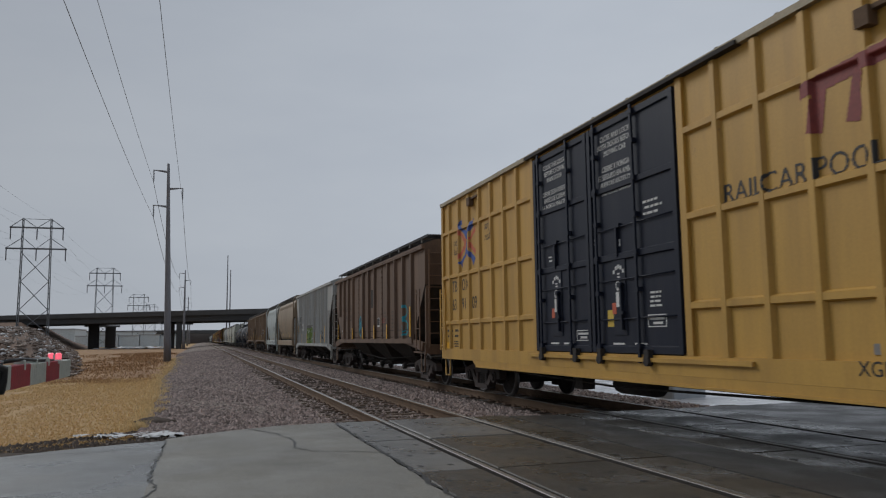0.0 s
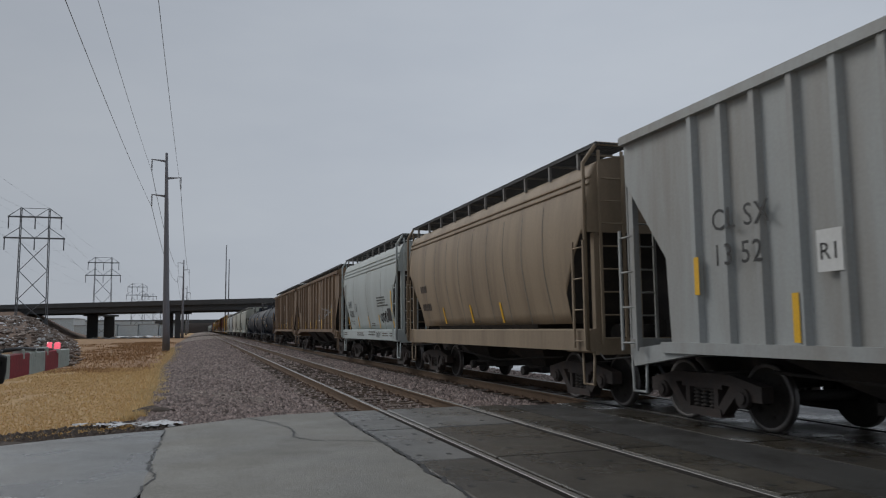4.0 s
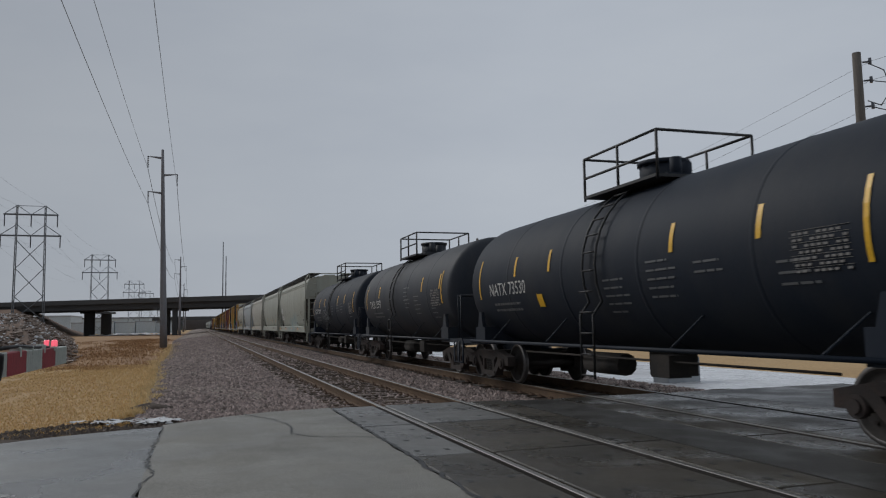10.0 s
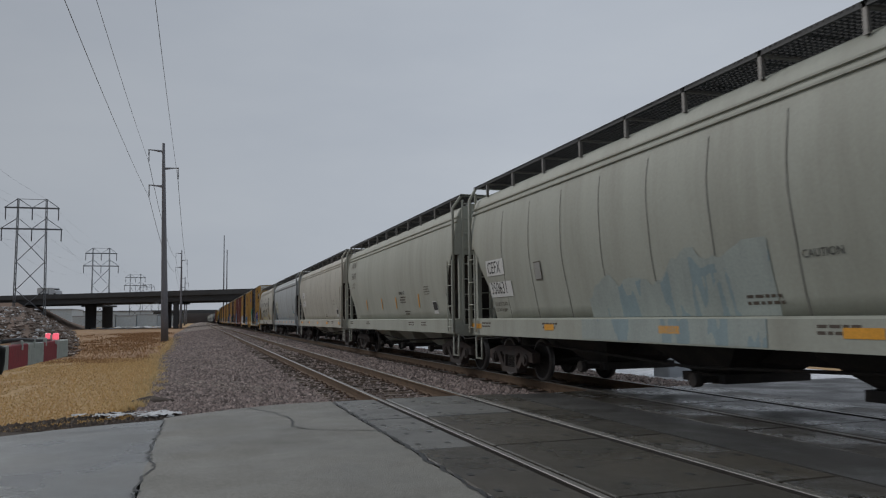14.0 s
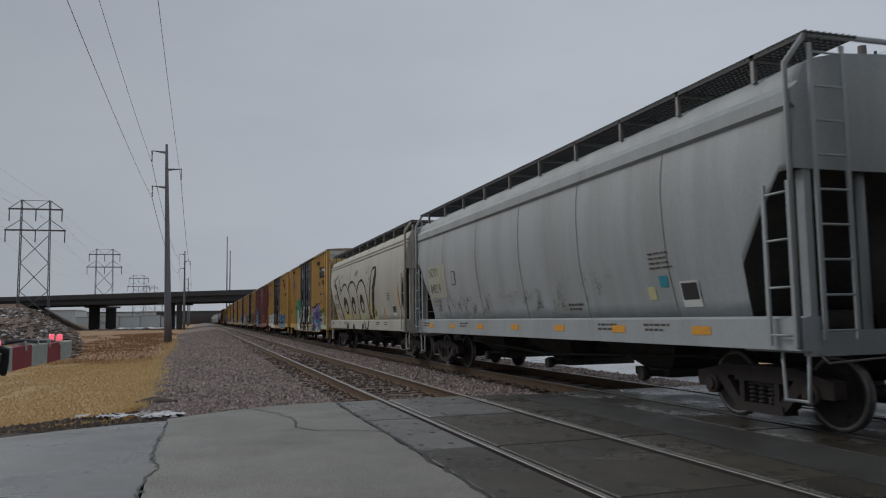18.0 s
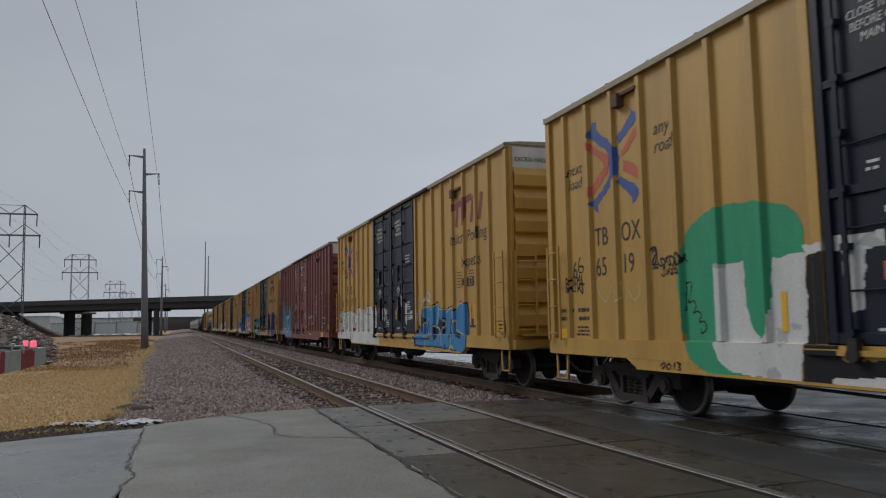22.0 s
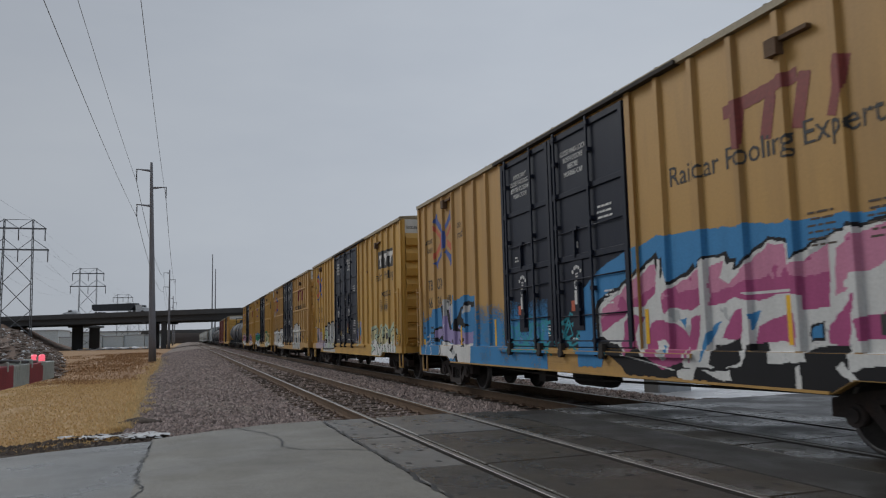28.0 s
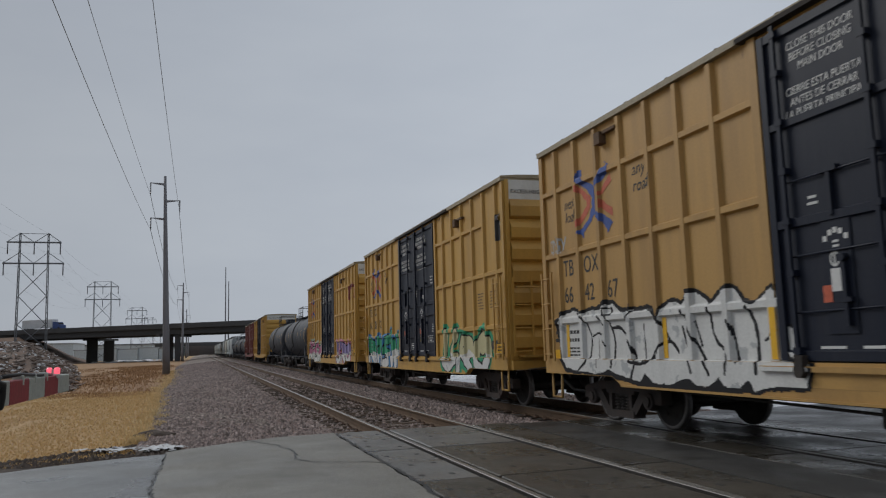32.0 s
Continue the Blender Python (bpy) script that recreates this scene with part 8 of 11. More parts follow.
def paint_early():
    car, L, d, a = rib_marks(1, ("CG", "LX"), ("91", "50"), [("cyan", 13.05, 13.85, 1.5, 1.9, 0.03, 4, 2), ("silver", 1.5, 2.0, 1.6, 1.9, 0.03, 3, 3)])
    a.fill("cyan", lambda S, Z: oval(S, Z, 6.0, 1.92, 0.25, 0.42))
    a.fill("navy", lambda S, Z: oval(S, Z, 6.0, 1.92, 0.19, 0.35))
    a.scrawl("cyan", 5.85, 6.15, 1.65, 2.2, 0.035, 4, 5)
    a.line("cyan", [(13.15, 2.42), (13.6, 2.45), (13.75, 2.2), (13.3, 2.02), (13.8, 1.9), (13.75, 1.55), (13.2, 1.5)], 0.08)
    a.scrawl("red", 10.0, 10.6, 1.9, 2.2, 0.03, 4, 8).scrawl("red", 7.3, 7.6, 1.8, 1.95, 0.03, 3, 9)
    a.put(car, L, d)
    patch(car, 8.15, 8.65, 2.6, 3.3, M["under"], L, -1.506, "painted_out_patch", "dark painted-out patch")
    for k, low in ((5, ("93", "22")), (6, ("91", "15"))):
        car, L, d, a = rib_marks(k, ("CG", "AX"), low, [("silver", 10.9, 14.0, 1.85, 2.75, 0.035, 8, 3)] if k == 5 else [("red", 8.2, 8.9, 1.85, 2.0, 0.03, 4, 5), ("silver", 9.9, 10.3, 1.8, 1.95, 0.02, 3, 1)])
        if k == 5:
            a.scrawl("black", 0.6, 1.7, 3.2, 3.75, 0.025, 5, 4).scrawl("black", 0.8, 1.4, 2.9, 3.15, 0.025, 3, 8)
        a.fill("white", lambda S, Z: oval(S, Z, 8.72, 3.0, 0.36, 0.46) + 0.03 * mottle(S, Z, 7.0, 2))
        a.put(car, L, d)
    # pale grey hopper with its green word
    car, L = CARS[2]
    d = rib_depth(L, False)
    a = Spray(5.6, 9.9, 1.0, 2.75)
    a.shape("grey", [(5.93, 2.02), (6, 2.25), (7.08, 2.26), (8.52, 2.26), (8.63, 2.12), (7.88, 1.99)], True)
    a.shape("moss", [(5.99, 2.05), (6.32, 2.12), (6.62, 2.05), (7.01, 2.1), (7.26, 2.04), (7.51, 2.08), (7.68, 2.18), (8.05, 2.17), (8.19, 2.07), (8.51, 2.13), (8.64, 1.96), (8.53, 1.65), (8.57, 1.23), (8.47, 1.11), (6.04, 1.13), (5.93, 1.59)], True)
    a.shape("lime", [(6.07, 1.22), (6.09, 1.58), (6.5, 1.58), (6.54, 1.22)], True)
    a.shape("lime", [(7.78, 1.23), (7.83, 2), (8.03, 1.99), (7.98, 1.23)], True)
    a.line("white", [(6.01, 1.19), (6.04, 1.71), (6.25, 2.05), (6.5, 2.08), (6.6, 1.69), (6.54, 1.17)], 0.03)
    a.line("white", [(6.66, 1.15), (6.79, 1.87), (7.01, 2.08), (7.2, 1.91), (7.09, 1.18)], 0.03)
    a.line("white", [(7.23, 1.14), (7.28, 1.91), (7.48, 2.07), (7.64, 1.89), (7.7, 1.18)], 0.03)
    a.line("white", [(7.66, 1.89), (7.89, 2.15), (8.14, 2.14), (8.17, 1.74), (8.51, 2.08), (8.58, 1.75), (8.19, 1.7)], 0.03)
    a.line("white", [(8.01, 1.19), (8.08, 1.5), (8.38, 1.53), (8.43, 1.19)], 0.03)
    a.shape("navy", [(5.98, 1.34), (6.03, 1.65), (6.21, 1.46), (6.17, 1.2)])
    a.line("navy", [(6.78, 1.28), (6.93, 1.69)], 0.03)
    a.line("navy", [(8.21, 1.23), (8.27, 1.42)], 0.05)
    a.put(car, L, d)
    a = Spray(11.2, 13.1, 1.15, 2.3)
    a.scrawl("black", 11.3, 12.0, 1.5, 1.95, 0.02, 5, 3).scrawl("black", 12.2, 12.7, 1.2, 1.9, 0.02, 5, 6)
    a.put(car, L, d)
    patch(car, 11.62, 11.9, 1.3, 1.62, M["chalk"], L, -1.507, "stencil_frame")
    patch(car, 11.64, 11.88, 1.4, 1.6, M["ink"], L, -1.512, "stencil_panel", "black stencil panel with a white frame")
    for j, (tx, z) in enumerate((("CL SX", 2.6), ("13 52", 2.15))):
        put_text(car, tx, 2.2, z, 0.27, M["ink"], L, -1.582, stretch=0.95, space=1.1)
    patch(car, 3.95, 4.3, 1.95, 2.4, M["chalk"], L, -1.581, "stencil_patch", "white painted patch")
    put_text(car, "R1", 3.98, 2.08, 0.18, M["ink"], L, -1.587)
    for s, z0, z1 in ((1.85, 1.8, 2.3), (3.6, 1.2, 1.75), (6.0, 1.2, 1.75), (9.3, 1.2, 1.8), (11.9, 1.2, 1.65), (13.3, 1.2, 2.1)):
        patch(car, s - 0.05, s + 0.05, z0, z1, M["reflect"], L, -1.584)
    # tan hopper
    car, L = CARS[3]
    d = round_depth(1.45)
    print_rows(car, L, 1.3, 2.62, 1, M["fade"], d, 0.7, 0.2, 0.3, 5)
    print_rows(car, L, 1.3, 2.1, 1, M["fade"], d, 1.0, 0.2, 0.3, 3)
    for s in (3.2, 5.4, 7.4):
        stick(car, L, s, s + 0.1, 1.5, 1.95, M["reflect"], d)
    # off-white two-bay hopper
    car, L = CARS[4]
    d = round_depth()
    on_side(car, L, "SHPX", 1.28, 2.3, 0.27, M["ink"], d, stretch=0.85)
    on_side(car, L, "432083", 1.36, 1.9, 0.27, M["ink"], d, stretch=0.85)
    on_side(car, L, "LD LMT 232600 LBS", 1.4, 1.68, 0.07, M["fade"], d)
    on_side(car, L, "LT WT  53400 LBS", 1.4, 1.56, 0.07, M["fade"], d)
    stick(car, L, 2.78, 3.04, 2.12, 2.42, M["fade"], d, "stencil_frame")
    o = stick(car, L, 2.80, 3.02, 2.14, 2.40, M["offwhite"], d, "stencil_panel")
    for v in o.data.vertices:
        v.co.x -= 0.004
    on_side(car, L, "C", 2.86, 2.2, 0.13, M["ink"], lambda s_, z_: d(s_, z_) - 0.007)
    for tx, z in (("CAUTION OPEN HATCH BEFORE", 1.24), ("UNLOADING COMPARTMENT", 1.14)):
        put_text(car, tx, 5.75, z, 0.055, M["fade"], L, -1.602)
    for s, lean in ((0.95, 0.12), (3.1, 0.1), (5.16, 0.1), (7.04, 0.12)):
        stick(car, L, s - 0.05, s + 0.05, 1.4, 1.9, M["reflect"], d, lean=-lean)
    stick(car, L, 9.3, 9.42, 1.42, 2.7, M["reflect"], d, lean=-0.25)
    print_rows(car, L, 7.0, 2.55, 4, M["ink"], d, 1.8, 0.045, 0.1, 4)
    print_rows(car, L, 5.5, 1.6, 2, M["fade"], d, 0.7, 0.035, 0.07, 5)
    stick(car, L, 8.5, 9.0, 1.65, 2.1, M["ink"], d, "stencil_panel", "black stencil panel")
    a = Spray(0.3, 9.0, 1.4, 3.7)
    a.scrawl("black", 7.35, 8.6, 1.55, 2.05, 0.05, 8, 4)
    a.scrawl("grey", 0.4, 0.95, 2.55, 3.5, 0.03, 6, 7)
    a.put(car, L, d)
    for s, w in ((0.4, 0.9), (3.5, 1.7), (8.1, 0.9), (9.2, 0.7)):
        bars(car, s, 1.24, 2, M["fade"], L, -1.601, w, 0.04, 0.08, int(s * 9))
    a = Spray(6.9, 8.1, 1.0, 1.34)
    a.scrawl("black", 7.1, 7.8, 1.05, 1.3, 0.03, 5, 3)
    a.put(car, L, lambda s, z: np.zeros(np.shape(s)) - 1.6025)
    # tank wagons
    car, L = CARS[9]
    a = Spray(3.4, 6.6, 1.0, 2.9, 0.007)
    a.line("silver", [(4.9, 2.26), (4.87, 2.33), (4.9, 2.39), (4.96, 2.42), (5.04, 2.4), (5.1, 2.36), (5.1, 2.29), (5.06, 2.24)], 0.0088)
    a.line("silver", [(4.92, 2.34), (4.98, 2.37), (5.01, 2.33), (4.94, 2.29)], 0.0165)
    a.line("silver", [(5.02, 2.34), (5.07, 2.35), (5.08, 2.3), (5.03, 2.28)], 0.0165)
    a.line("grey", [(4.96, 2.27), (5.02, 2.26)], 0.011)
    a.line("silver", [(4.84, 2.25), (4.85, 2.2), (4.97, 2.21), (5.08, 2.21), (5.1, 2.23)], 0.011)
    a.line("silver", [(4.76, 2.08), (4.81, 2.16), (4.89, 2.21), (4.98, 2.21)], 0.0088)
    a.line("silver", [(5.1, 2.21), (5.17, 2.15), (5.22, 2.08), (5.24, 2)], 0.0088)
    a.line("silver", [(4.92, 2.16), (4.97, 2.18), (5.03, 2.16), (5.01, 2.11), (4.94, 2.1), (4.89, 2.12), (4.93, 2.16), (4.98, 2.15)], 0.011)
    a.line("silver", [(4.74, 2), (4.83, 2.06), (4.95, 2.09), (5.07, 2.08), (5.17, 2.04), (5.23, 1.98)], 0.011)
    a.line("silver", [(4.76, 1.97), (4.85, 2.01), (4.97, 2.03), (5.08, 2.01), (5.16, 1.96), (5.21, 1.9)], 0.0099)
    a.line("silver", [(4.81, 1.97), (4.87, 1.98), (4.93, 1.95), (4.9, 1.91), (4.81, 1.91), (4.78, 1.94), (4.82, 1.98)], 0.0099)
    a.line("silver", [(5.02, 1.92), (5.06, 1.94), (5.12, 1.94), (5.12, 1.89)], 0.0165)
    a.line("grey", [(4.96, 1.98), (5.03, 1.99), (5, 1.96)], 0.0165)
    a.line("silver", [(4.79, 2.25), (4.7, 2.24), (4.65, 2.16), (4.67, 2.06), (4.7, 1.98)], 0.0088)
    a.line("grey", [(4.83, 2.26), (4.73, 2.21), (4.71, 2.12), (4.73, 2.02), (4.73, 1.94)], 0.0077)
    a.line("grey", [(4.68, 2.19), (4.75, 2.12), (4.71, 2.04)], 0.007)
    a.line("silver", [(5.17, 2.27), (5.26, 2.24), (5.31, 2.18), (5.33, 2.08), (5.32, 1.98), (5.31, 1.89)], 0.0099)
    a.line("silver", [(5.21, 2.21), (5.26, 2.14), (5.24, 2.07), (5.27, 1.99)], 0.0088)
    a.line("grey", [(5.32, 2.22), (5.35, 2.14), (5.3, 2.04)], 0.0077)
    a.line("silver", [(4.92, 1.88), (5, 1.91), (5.06, 1.87)], 0.007)
    a.line("silver", [(4.92, 1.84), (5.01, 1.86), (5.1, 1.83)], 0.007)
    a.line("silver", [(4.88, 1.8), (4.99, 1.81), (5.05, 1.77)], 0.007)
    a.line("silver", [(4.92, 1.76), (5, 1.74), (5.12, 1.77)], 0.0077)
    a.line("grey", [(4.85, 1.87), (4.86, 1.79), (4.91, 1.72)], 0.0077)
    a.line("silver", [(5.15, 1.88), (5.19, 1.82), (5.13, 1.76), (5.02, 1.73)], 0.007)
    a.line("silver", [(5.28, 1.89), (5.32, 1.87), (5.38, 1.87)], 0.0077)
    a.line("silver", [(5.23, 1.85), (5.29, 1.81), (5.41, 1.86)], 0.0077)
    a.line("silver", [(5.24, 1.8), (5.31, 1.78), (5.42, 1.83)], 0.0077)
    a.line("silver", [(5.21, 1.73), (5.3, 1.73), (5.4, 1.78)], 0.0077)
    a.line("grey", [(5.21, 1.68), (5.33, 1.7), (5.41, 1.76)], 0.0077)
    a.line("grey", [(5.1, 1.71), (5.11, 1.62), (5.17, 1.51), (5.21, 1.43)], 0.011)
    a.line("grey", [(5.17, 1.71), (5.23, 1.6), (5.24, 1.5)], 0.0088)
    a.line("grey", [(5.03, 1.7), (5.06, 1.59), (5.08, 1.5)], 0.0077)
    a.line("grey", [(4.89, 1.74), (4.88, 1.61), (4.92, 1.5)], 0.0077)
    a.line("grey", [(4.81, 1.73), (4.75, 1.6), (4.73, 1.5)], 0.011)
    a.line("grey", [(5.22, 1.67), (5.33, 1.64), (5.36, 1.57)], 0.007)
    a.line("grey", [(5.54, 1.58), (5.58, 1.54), (5.63, 1.56), (5.53, 1.52), (5.61, 1.5)], 0.011)
    a.line("grey", [(5.5, 1.7), (5.53, 1.65), (5.6, 1.68)], 0.0077)
    a.line("silver", [(4.44, 2.34), (4.4, 2.21), (4.43, 2.09), (4.43, 2)], 0.0072)
    a.line("silver", [(4.24, 2.28), (4.38, 2.19), (4.54, 2.08)], 0.0072)
    a.line("silver", [(4.2, 2.19), (4.42, 2.18), (4.67, 2.18)], 0.0072)
    a.line("silver", [(4.46, 2.13), (4.37, 2.01)], 0.0072)
    a.line("grey", [(5.54, 2.24), (5.54, 2.08), (5.47, 1.9)], 0.007)
    a.line("grey", [(5.35, 2.19), (5.53, 2.07), (5.64, 2.01)], 0.007)
    a.line("grey", [(5.38, 2.05), (5.53, 2.07), (5.67, 2.08)], 0.007)
    a.line("grey", [(5.53, 2.07), (5.55, 1.88)], 0.007)
    a.line("grey", [(3.92, 2.27), (3.9, 2.12), (3.89, 1.94), (3.89, 1.77)], 0.0121)
    a.line("grey", [(4.01, 2.25), (4.07, 2.14), (3.96, 2.04), (3.87, 1.94)], 0.0088)
    a.line("silver", [(4.17, 2.11), (4.05, 2.04), (4.02, 1.9), (4.07, 1.83)], 0.0077)
    a.line("grey", [(4.27, 2.05), (4.1, 1.96), (3.97, 1.89)], 0.007)
    a.line("grey", [(3.68, 2.01), (3.76, 1.88), (3.75, 1.65)], 0.011)
    a.line("grey", [(3.76, 1.99), (3.86, 1.84), (3.95, 1.64)], 0.0088)
    a.line("grey", [(3.94, 1.87), (3.95, 1.7), (3.97, 1.55)], 0.0121)
    a.line("grey", [(4.13, 1.88), (3.94, 1.78), (3.95, 1.66)], 0.0077)
    a.line("grey", [(4.28, 1.87), (4.44, 1.9), (4.67, 1.9), (4.77, 1.84)], 0.0077)
    a.line("grey", [(4.25, 1.81), (4.42, 1.76), (4.54, 1.69), (4.41, 1.6), (4.24, 1.63), (4.21, 1.72)], 0.007)
    a.line("grey", [(4.47, 1.87), (4.43, 1.74), (4.41, 1.57)], 0.007)
    a.line("grey", [(4.69, 1.8), (4.57, 1.67), (4.39, 1.54)], 0.007)
    a.line("grey", [(4.05, 1.66), (4.14, 1.55), (4.35, 1.51)], 0.007)
    a.line("grey", [(4.61, 1.85), (4.71, 1.8), (4.82, 1.82)], 0.0077)
    for k in range(70):
        u, v = rnd.uniform(3.75, 5.75), rnd.uniform(1.5, 1.95)
        w = rnd.uniform(0.2, 1.1) if u > 4.9 else rnd.uniform(-0.8, 0.8)
        e = rnd.uniform(0.03, 0.09)
        a.line("steel", [(u - e, v + e * w), (u, v), (u + e * 0.6, v - e * w * 1.3)], 0.007)
    a.put(car, L, tank_depth())
    car, L = CARS[7]
    stick(car, L, 4.0, 4.25, 1.7, 1.95, M["reflect"], tank_depth(), "placard", "yellow placard")


def paint_hoppers():
    car, L, d = hopper_marks(10, "CEFX", "350631", 1.1, 2.36, patches=True, sill=((0.0, 0.7), (4.1, 4.5), (7.9, 8.4), (11.2, 11.7), (14.4, 15.0)), box=(3.6, 2.1))
    for text, x, z, size in (("CEFX", 0.5, 4.1, 0.12), ("350631", 0.48, 3.9, 0.11)):
        q = Shape()
        q.box(x - 0.05, x + 0.46, -L / 2 - 0.004, -L / 2 + 0.01, z - 0.04, z + size + 0.03)
        put("stencil_patch", q.mesh("stencil_patch", M["chalk"]), car)
        o = put_text(car, text, 0, 0, size, M["ink"], 0, 0, name="end_lettering")
        o.data.transform(Matrix.Translation((x, -L / 2 - 0.008, z)) @ Matrix(((0, -1, 0, 0), (1, 0, 0, 0), (0, 0, 1, 0), (0, 0, 0, 1))))
    for k in range(5):
        q = Shape()
        for j in range(6):
            if (j + k * 2) % 5:
                q.box(-1.05 + 0.09 * j, -0.98 + 0.09 * j, -L / 2 - 0.004, -L / 2, 3.36 - 0.07 * k, 3.395 - 0.07 * k)
        put("small_print", q.mesh("small_print", M["fade"]), car)
    a = Spray(5.2, 10.8, 1.0, 2.6)
    haze = mottle(a.S, a.Z, 4.0, 3)
    tall = np.clip(1.25 - (a.Z - 1.36) / (0.5 + 0.35 * np.clip((a.S - 5.6) / 4.0, 0, 1) + 0.2 * mottle(a.S, a.S * 0, 3.0, 2)), 0, 1) * (a.S > 5.6) * (a.S < 10.1)
    low_ = a.Z < 2.3
    a.lay("haze", (tall > 0.22 + 0.12 * haze) & low_).lay("steel", (tall > 0.35) & (mottle(a.S * 2.2, a.Z * 0.45, 3.0, 7) > 0.35) & low_).lay("haze", (tall > 0.5) & (mottle(a.S * 3, a.Z * 0.6, 3.0, 4) > 0.6))
    a.lay("", (a.Z > 1.33) & (a.Z < 1.37))
    a.put(car, L, d)
    on_side(car, L, "CAUTION", 10.6, 2.0, 0.09, M["ink"], d)
    car, L, d = hopper_marks(11, "NAHX", "566091", 1.0, 3.5, 0.25, ink="fade", reflect=((3.7, 1.7, 2.1), (6.3, 1.7, 2.1), (8.4, 1.7, 2.1), (11.2, 1.7, 2.1)))
    on_side(car, L, "WARNING", 8.9, 2.15, 0.1, M["ink"], d)
    print_rows(car, L, 8.9, 2.08, 3, M["fade"], d, 0.8, 0.04, 0.08, 2)
    hopper_marks(12, "CEFX", "319544", 1.72, 2.7, 0.24, patches=True, low=("LD LMT 223300", "LT WT 62200"), sill=((1.2, 2.0), (4.55, 5.0), (7.8, 8.3), (11.0, 11.5), (14.6, 15.2)))
    car, L, d = hopper_marks(13, "NDYX", "849219", 1.25, 2.55, 0.25, low=("LD LMT 224200", "LT WT 61800"), sill=((1.25, 1.7), (3.2, 3.6), (5.3, 5.7), (7.4, 7.8), (9.5, 9.9), (11.6, 12.0), (13.7, 14.1)), box=(3.25, 2.25))
    a = Spray(1.1, 13.4, 1.38, 2.9)
    a.lay("ivory", (a.S < 2.75) & (a.S > 1.15) & (a.Z > 1.95) & (a.Z < 2.85))
    n1, n2 = mottle(a.S, a.Z, 4.0, 1), mottle(a.S, a.Z, 11.0, 6)
    low = np.exp(-((a.Z - 1.62) / 0.3) ** 2)
    patches = low * np.clip(n1 * 0.6 + 0.15, 0, 1) * (a.S < 11.5)
    a.mist("cream", 0.12 * patches, 3)
    a.mist("silver", 0.2 * patches, 4).mist("grey", 0.5 * patches * np.clip(n2 + 0.4, 0, 1), 5).mist("black", 0.3 * patches * np.clip(n2, 0, 1), 6)
    a.bar("cream", (12.45, 1.72), (12.65, 1.72), 0.2).bar("cyan", (12.8, 1.88), (13.0, 1.88), 0.16)
    a.put(car, L, d)
    # big outlined letters
    car, L, d = hopper_marks(14, "NDYX", "840258", 1.16, 2.35, 0.25, low=("LD LMT 224200", "LT WT 61800"), box=(2.65, 2.55))
    a = Spray(0.4, 12.0, 0.99, 3.75)
    side = a.Z > 1.38
    n1, n2 = mottle(a.S, a.Z, 2.4, 1), mottle(a.S, a.Z, 9.0, 5)
    body = (a.S > 2.9) & (a.S < 10.3) & side & (a.Z < 2.5)
    a.mist("cream", np.where(body, np.clip(0.35 + n1 * 0.5 + n2 * 0.15 - (a.Z - 1.5) * 0.4, 0, 0.9), 0), 1)
    a.mist("sallow", np.where(body, np.clip(n1 * 0.6 - n2 * 0.15 - (a.Z - 1.5) * 0.4, 0, 0.75), 0), 2)
    a.line("black", [(1.59, 3.03), (1.95, 2.93), (2.31, 2.37), (2.72, 1.72), (2.83, 1.35)], .2)
    a.line("black", [(1.53, 3.09), (1.53, 3.26), (2.41, 3.49)], .06)
    a.line("black", [(2.62, 3.34), (3.1, 2.66), (3.78, 2.96), (4.32, 3), (4.84, 2.76), (5.13, 2.49), (5.27, 2.05), (5.11, 1.34)], .08)
    a.shape("black", [(3.48, 2.12), (3.77, 2.37), (4.11, 2.43), (4.45, 2.22), (4.57, 1.9), (4.34, 1.63), (3.89, 1.57), (3.63, 1.91)])
    a.shape("", [(3.73, 1.96), (4.04, 2.15), (4.31, 2), (4.32, 1.82), (4.05, 1.68), (3.83, 1.76)])
    a.line("black", [(2.04, 1.36), (2.27, 1.71), (2.26, 1.36)], .05)
    a.shape("black", [(4.64, 0.97), (4.79, 1.2), (5.06, 1.26), (5.28, 0.94)])
    a.line("black", [(4.8, 2.66), (5.51, 3.01), (6.23, 3.01), (6.83, 2.74), (7, 2.23), (6.67, 1.37)], .09)
    a.line("black", [(6.89, 2.55), (7.4, 2.91), (8.11, 3.01), (8.71, 2.69), (8.88, 2.12), (8.75, 1.4)], .1)
    a.shape("black", [(5.42, 2.17), (5.84, 2.39), (6.24, 2.32), (6.25, 1.99), (5.85, 1.57), (5.44, 1.72)])
    a.shape("", [(5.57, 1.96), (5.93, 2.12), (6.06, 1.95), (5.91, 1.71), (5.69, 1.72)])
    a.shape("black", [(7.32, 2.12), (7.6, 2.41), (7.98, 2.38), (8.15, 2.08), (7.94, 1.7), (7.63, 1.6), (7.31, 1.77)])
    a.shape("", [(7.46, 1.98), (7.76, 2.14), (8, 2), (7.85, 1.75), (7.58, 1.69)])
    a.line("black", [(8.75, 1.4), (9.71, 2.75), (10.07, 3.34), (10.8, 3.34), (10.72, 2.92)], .09)
    a.line("black", [(9.45, 1.47), (10.27, 2.61), (10.68, 3.13)], .34)
    a.shape("black", [(8.66, 1.36), (9.08, 1.63), (9.27, 1.36)])
    a.shape("black", [(5.99, 0.97), (6.32, 1.28), (6.7, 0.99)])
    a.shape("black", [(8, 0.97), (8.34, 1.28), (8.67, 0.98)])
    a.line("black", [(8.66, 1.28), (8.92, 0.97), (9.32, 1.01), (9.42, 1.28)], .1)
    a.scrawl("black", 9.88, 10.19, 1.46, 1.76, .035, 4, 14)
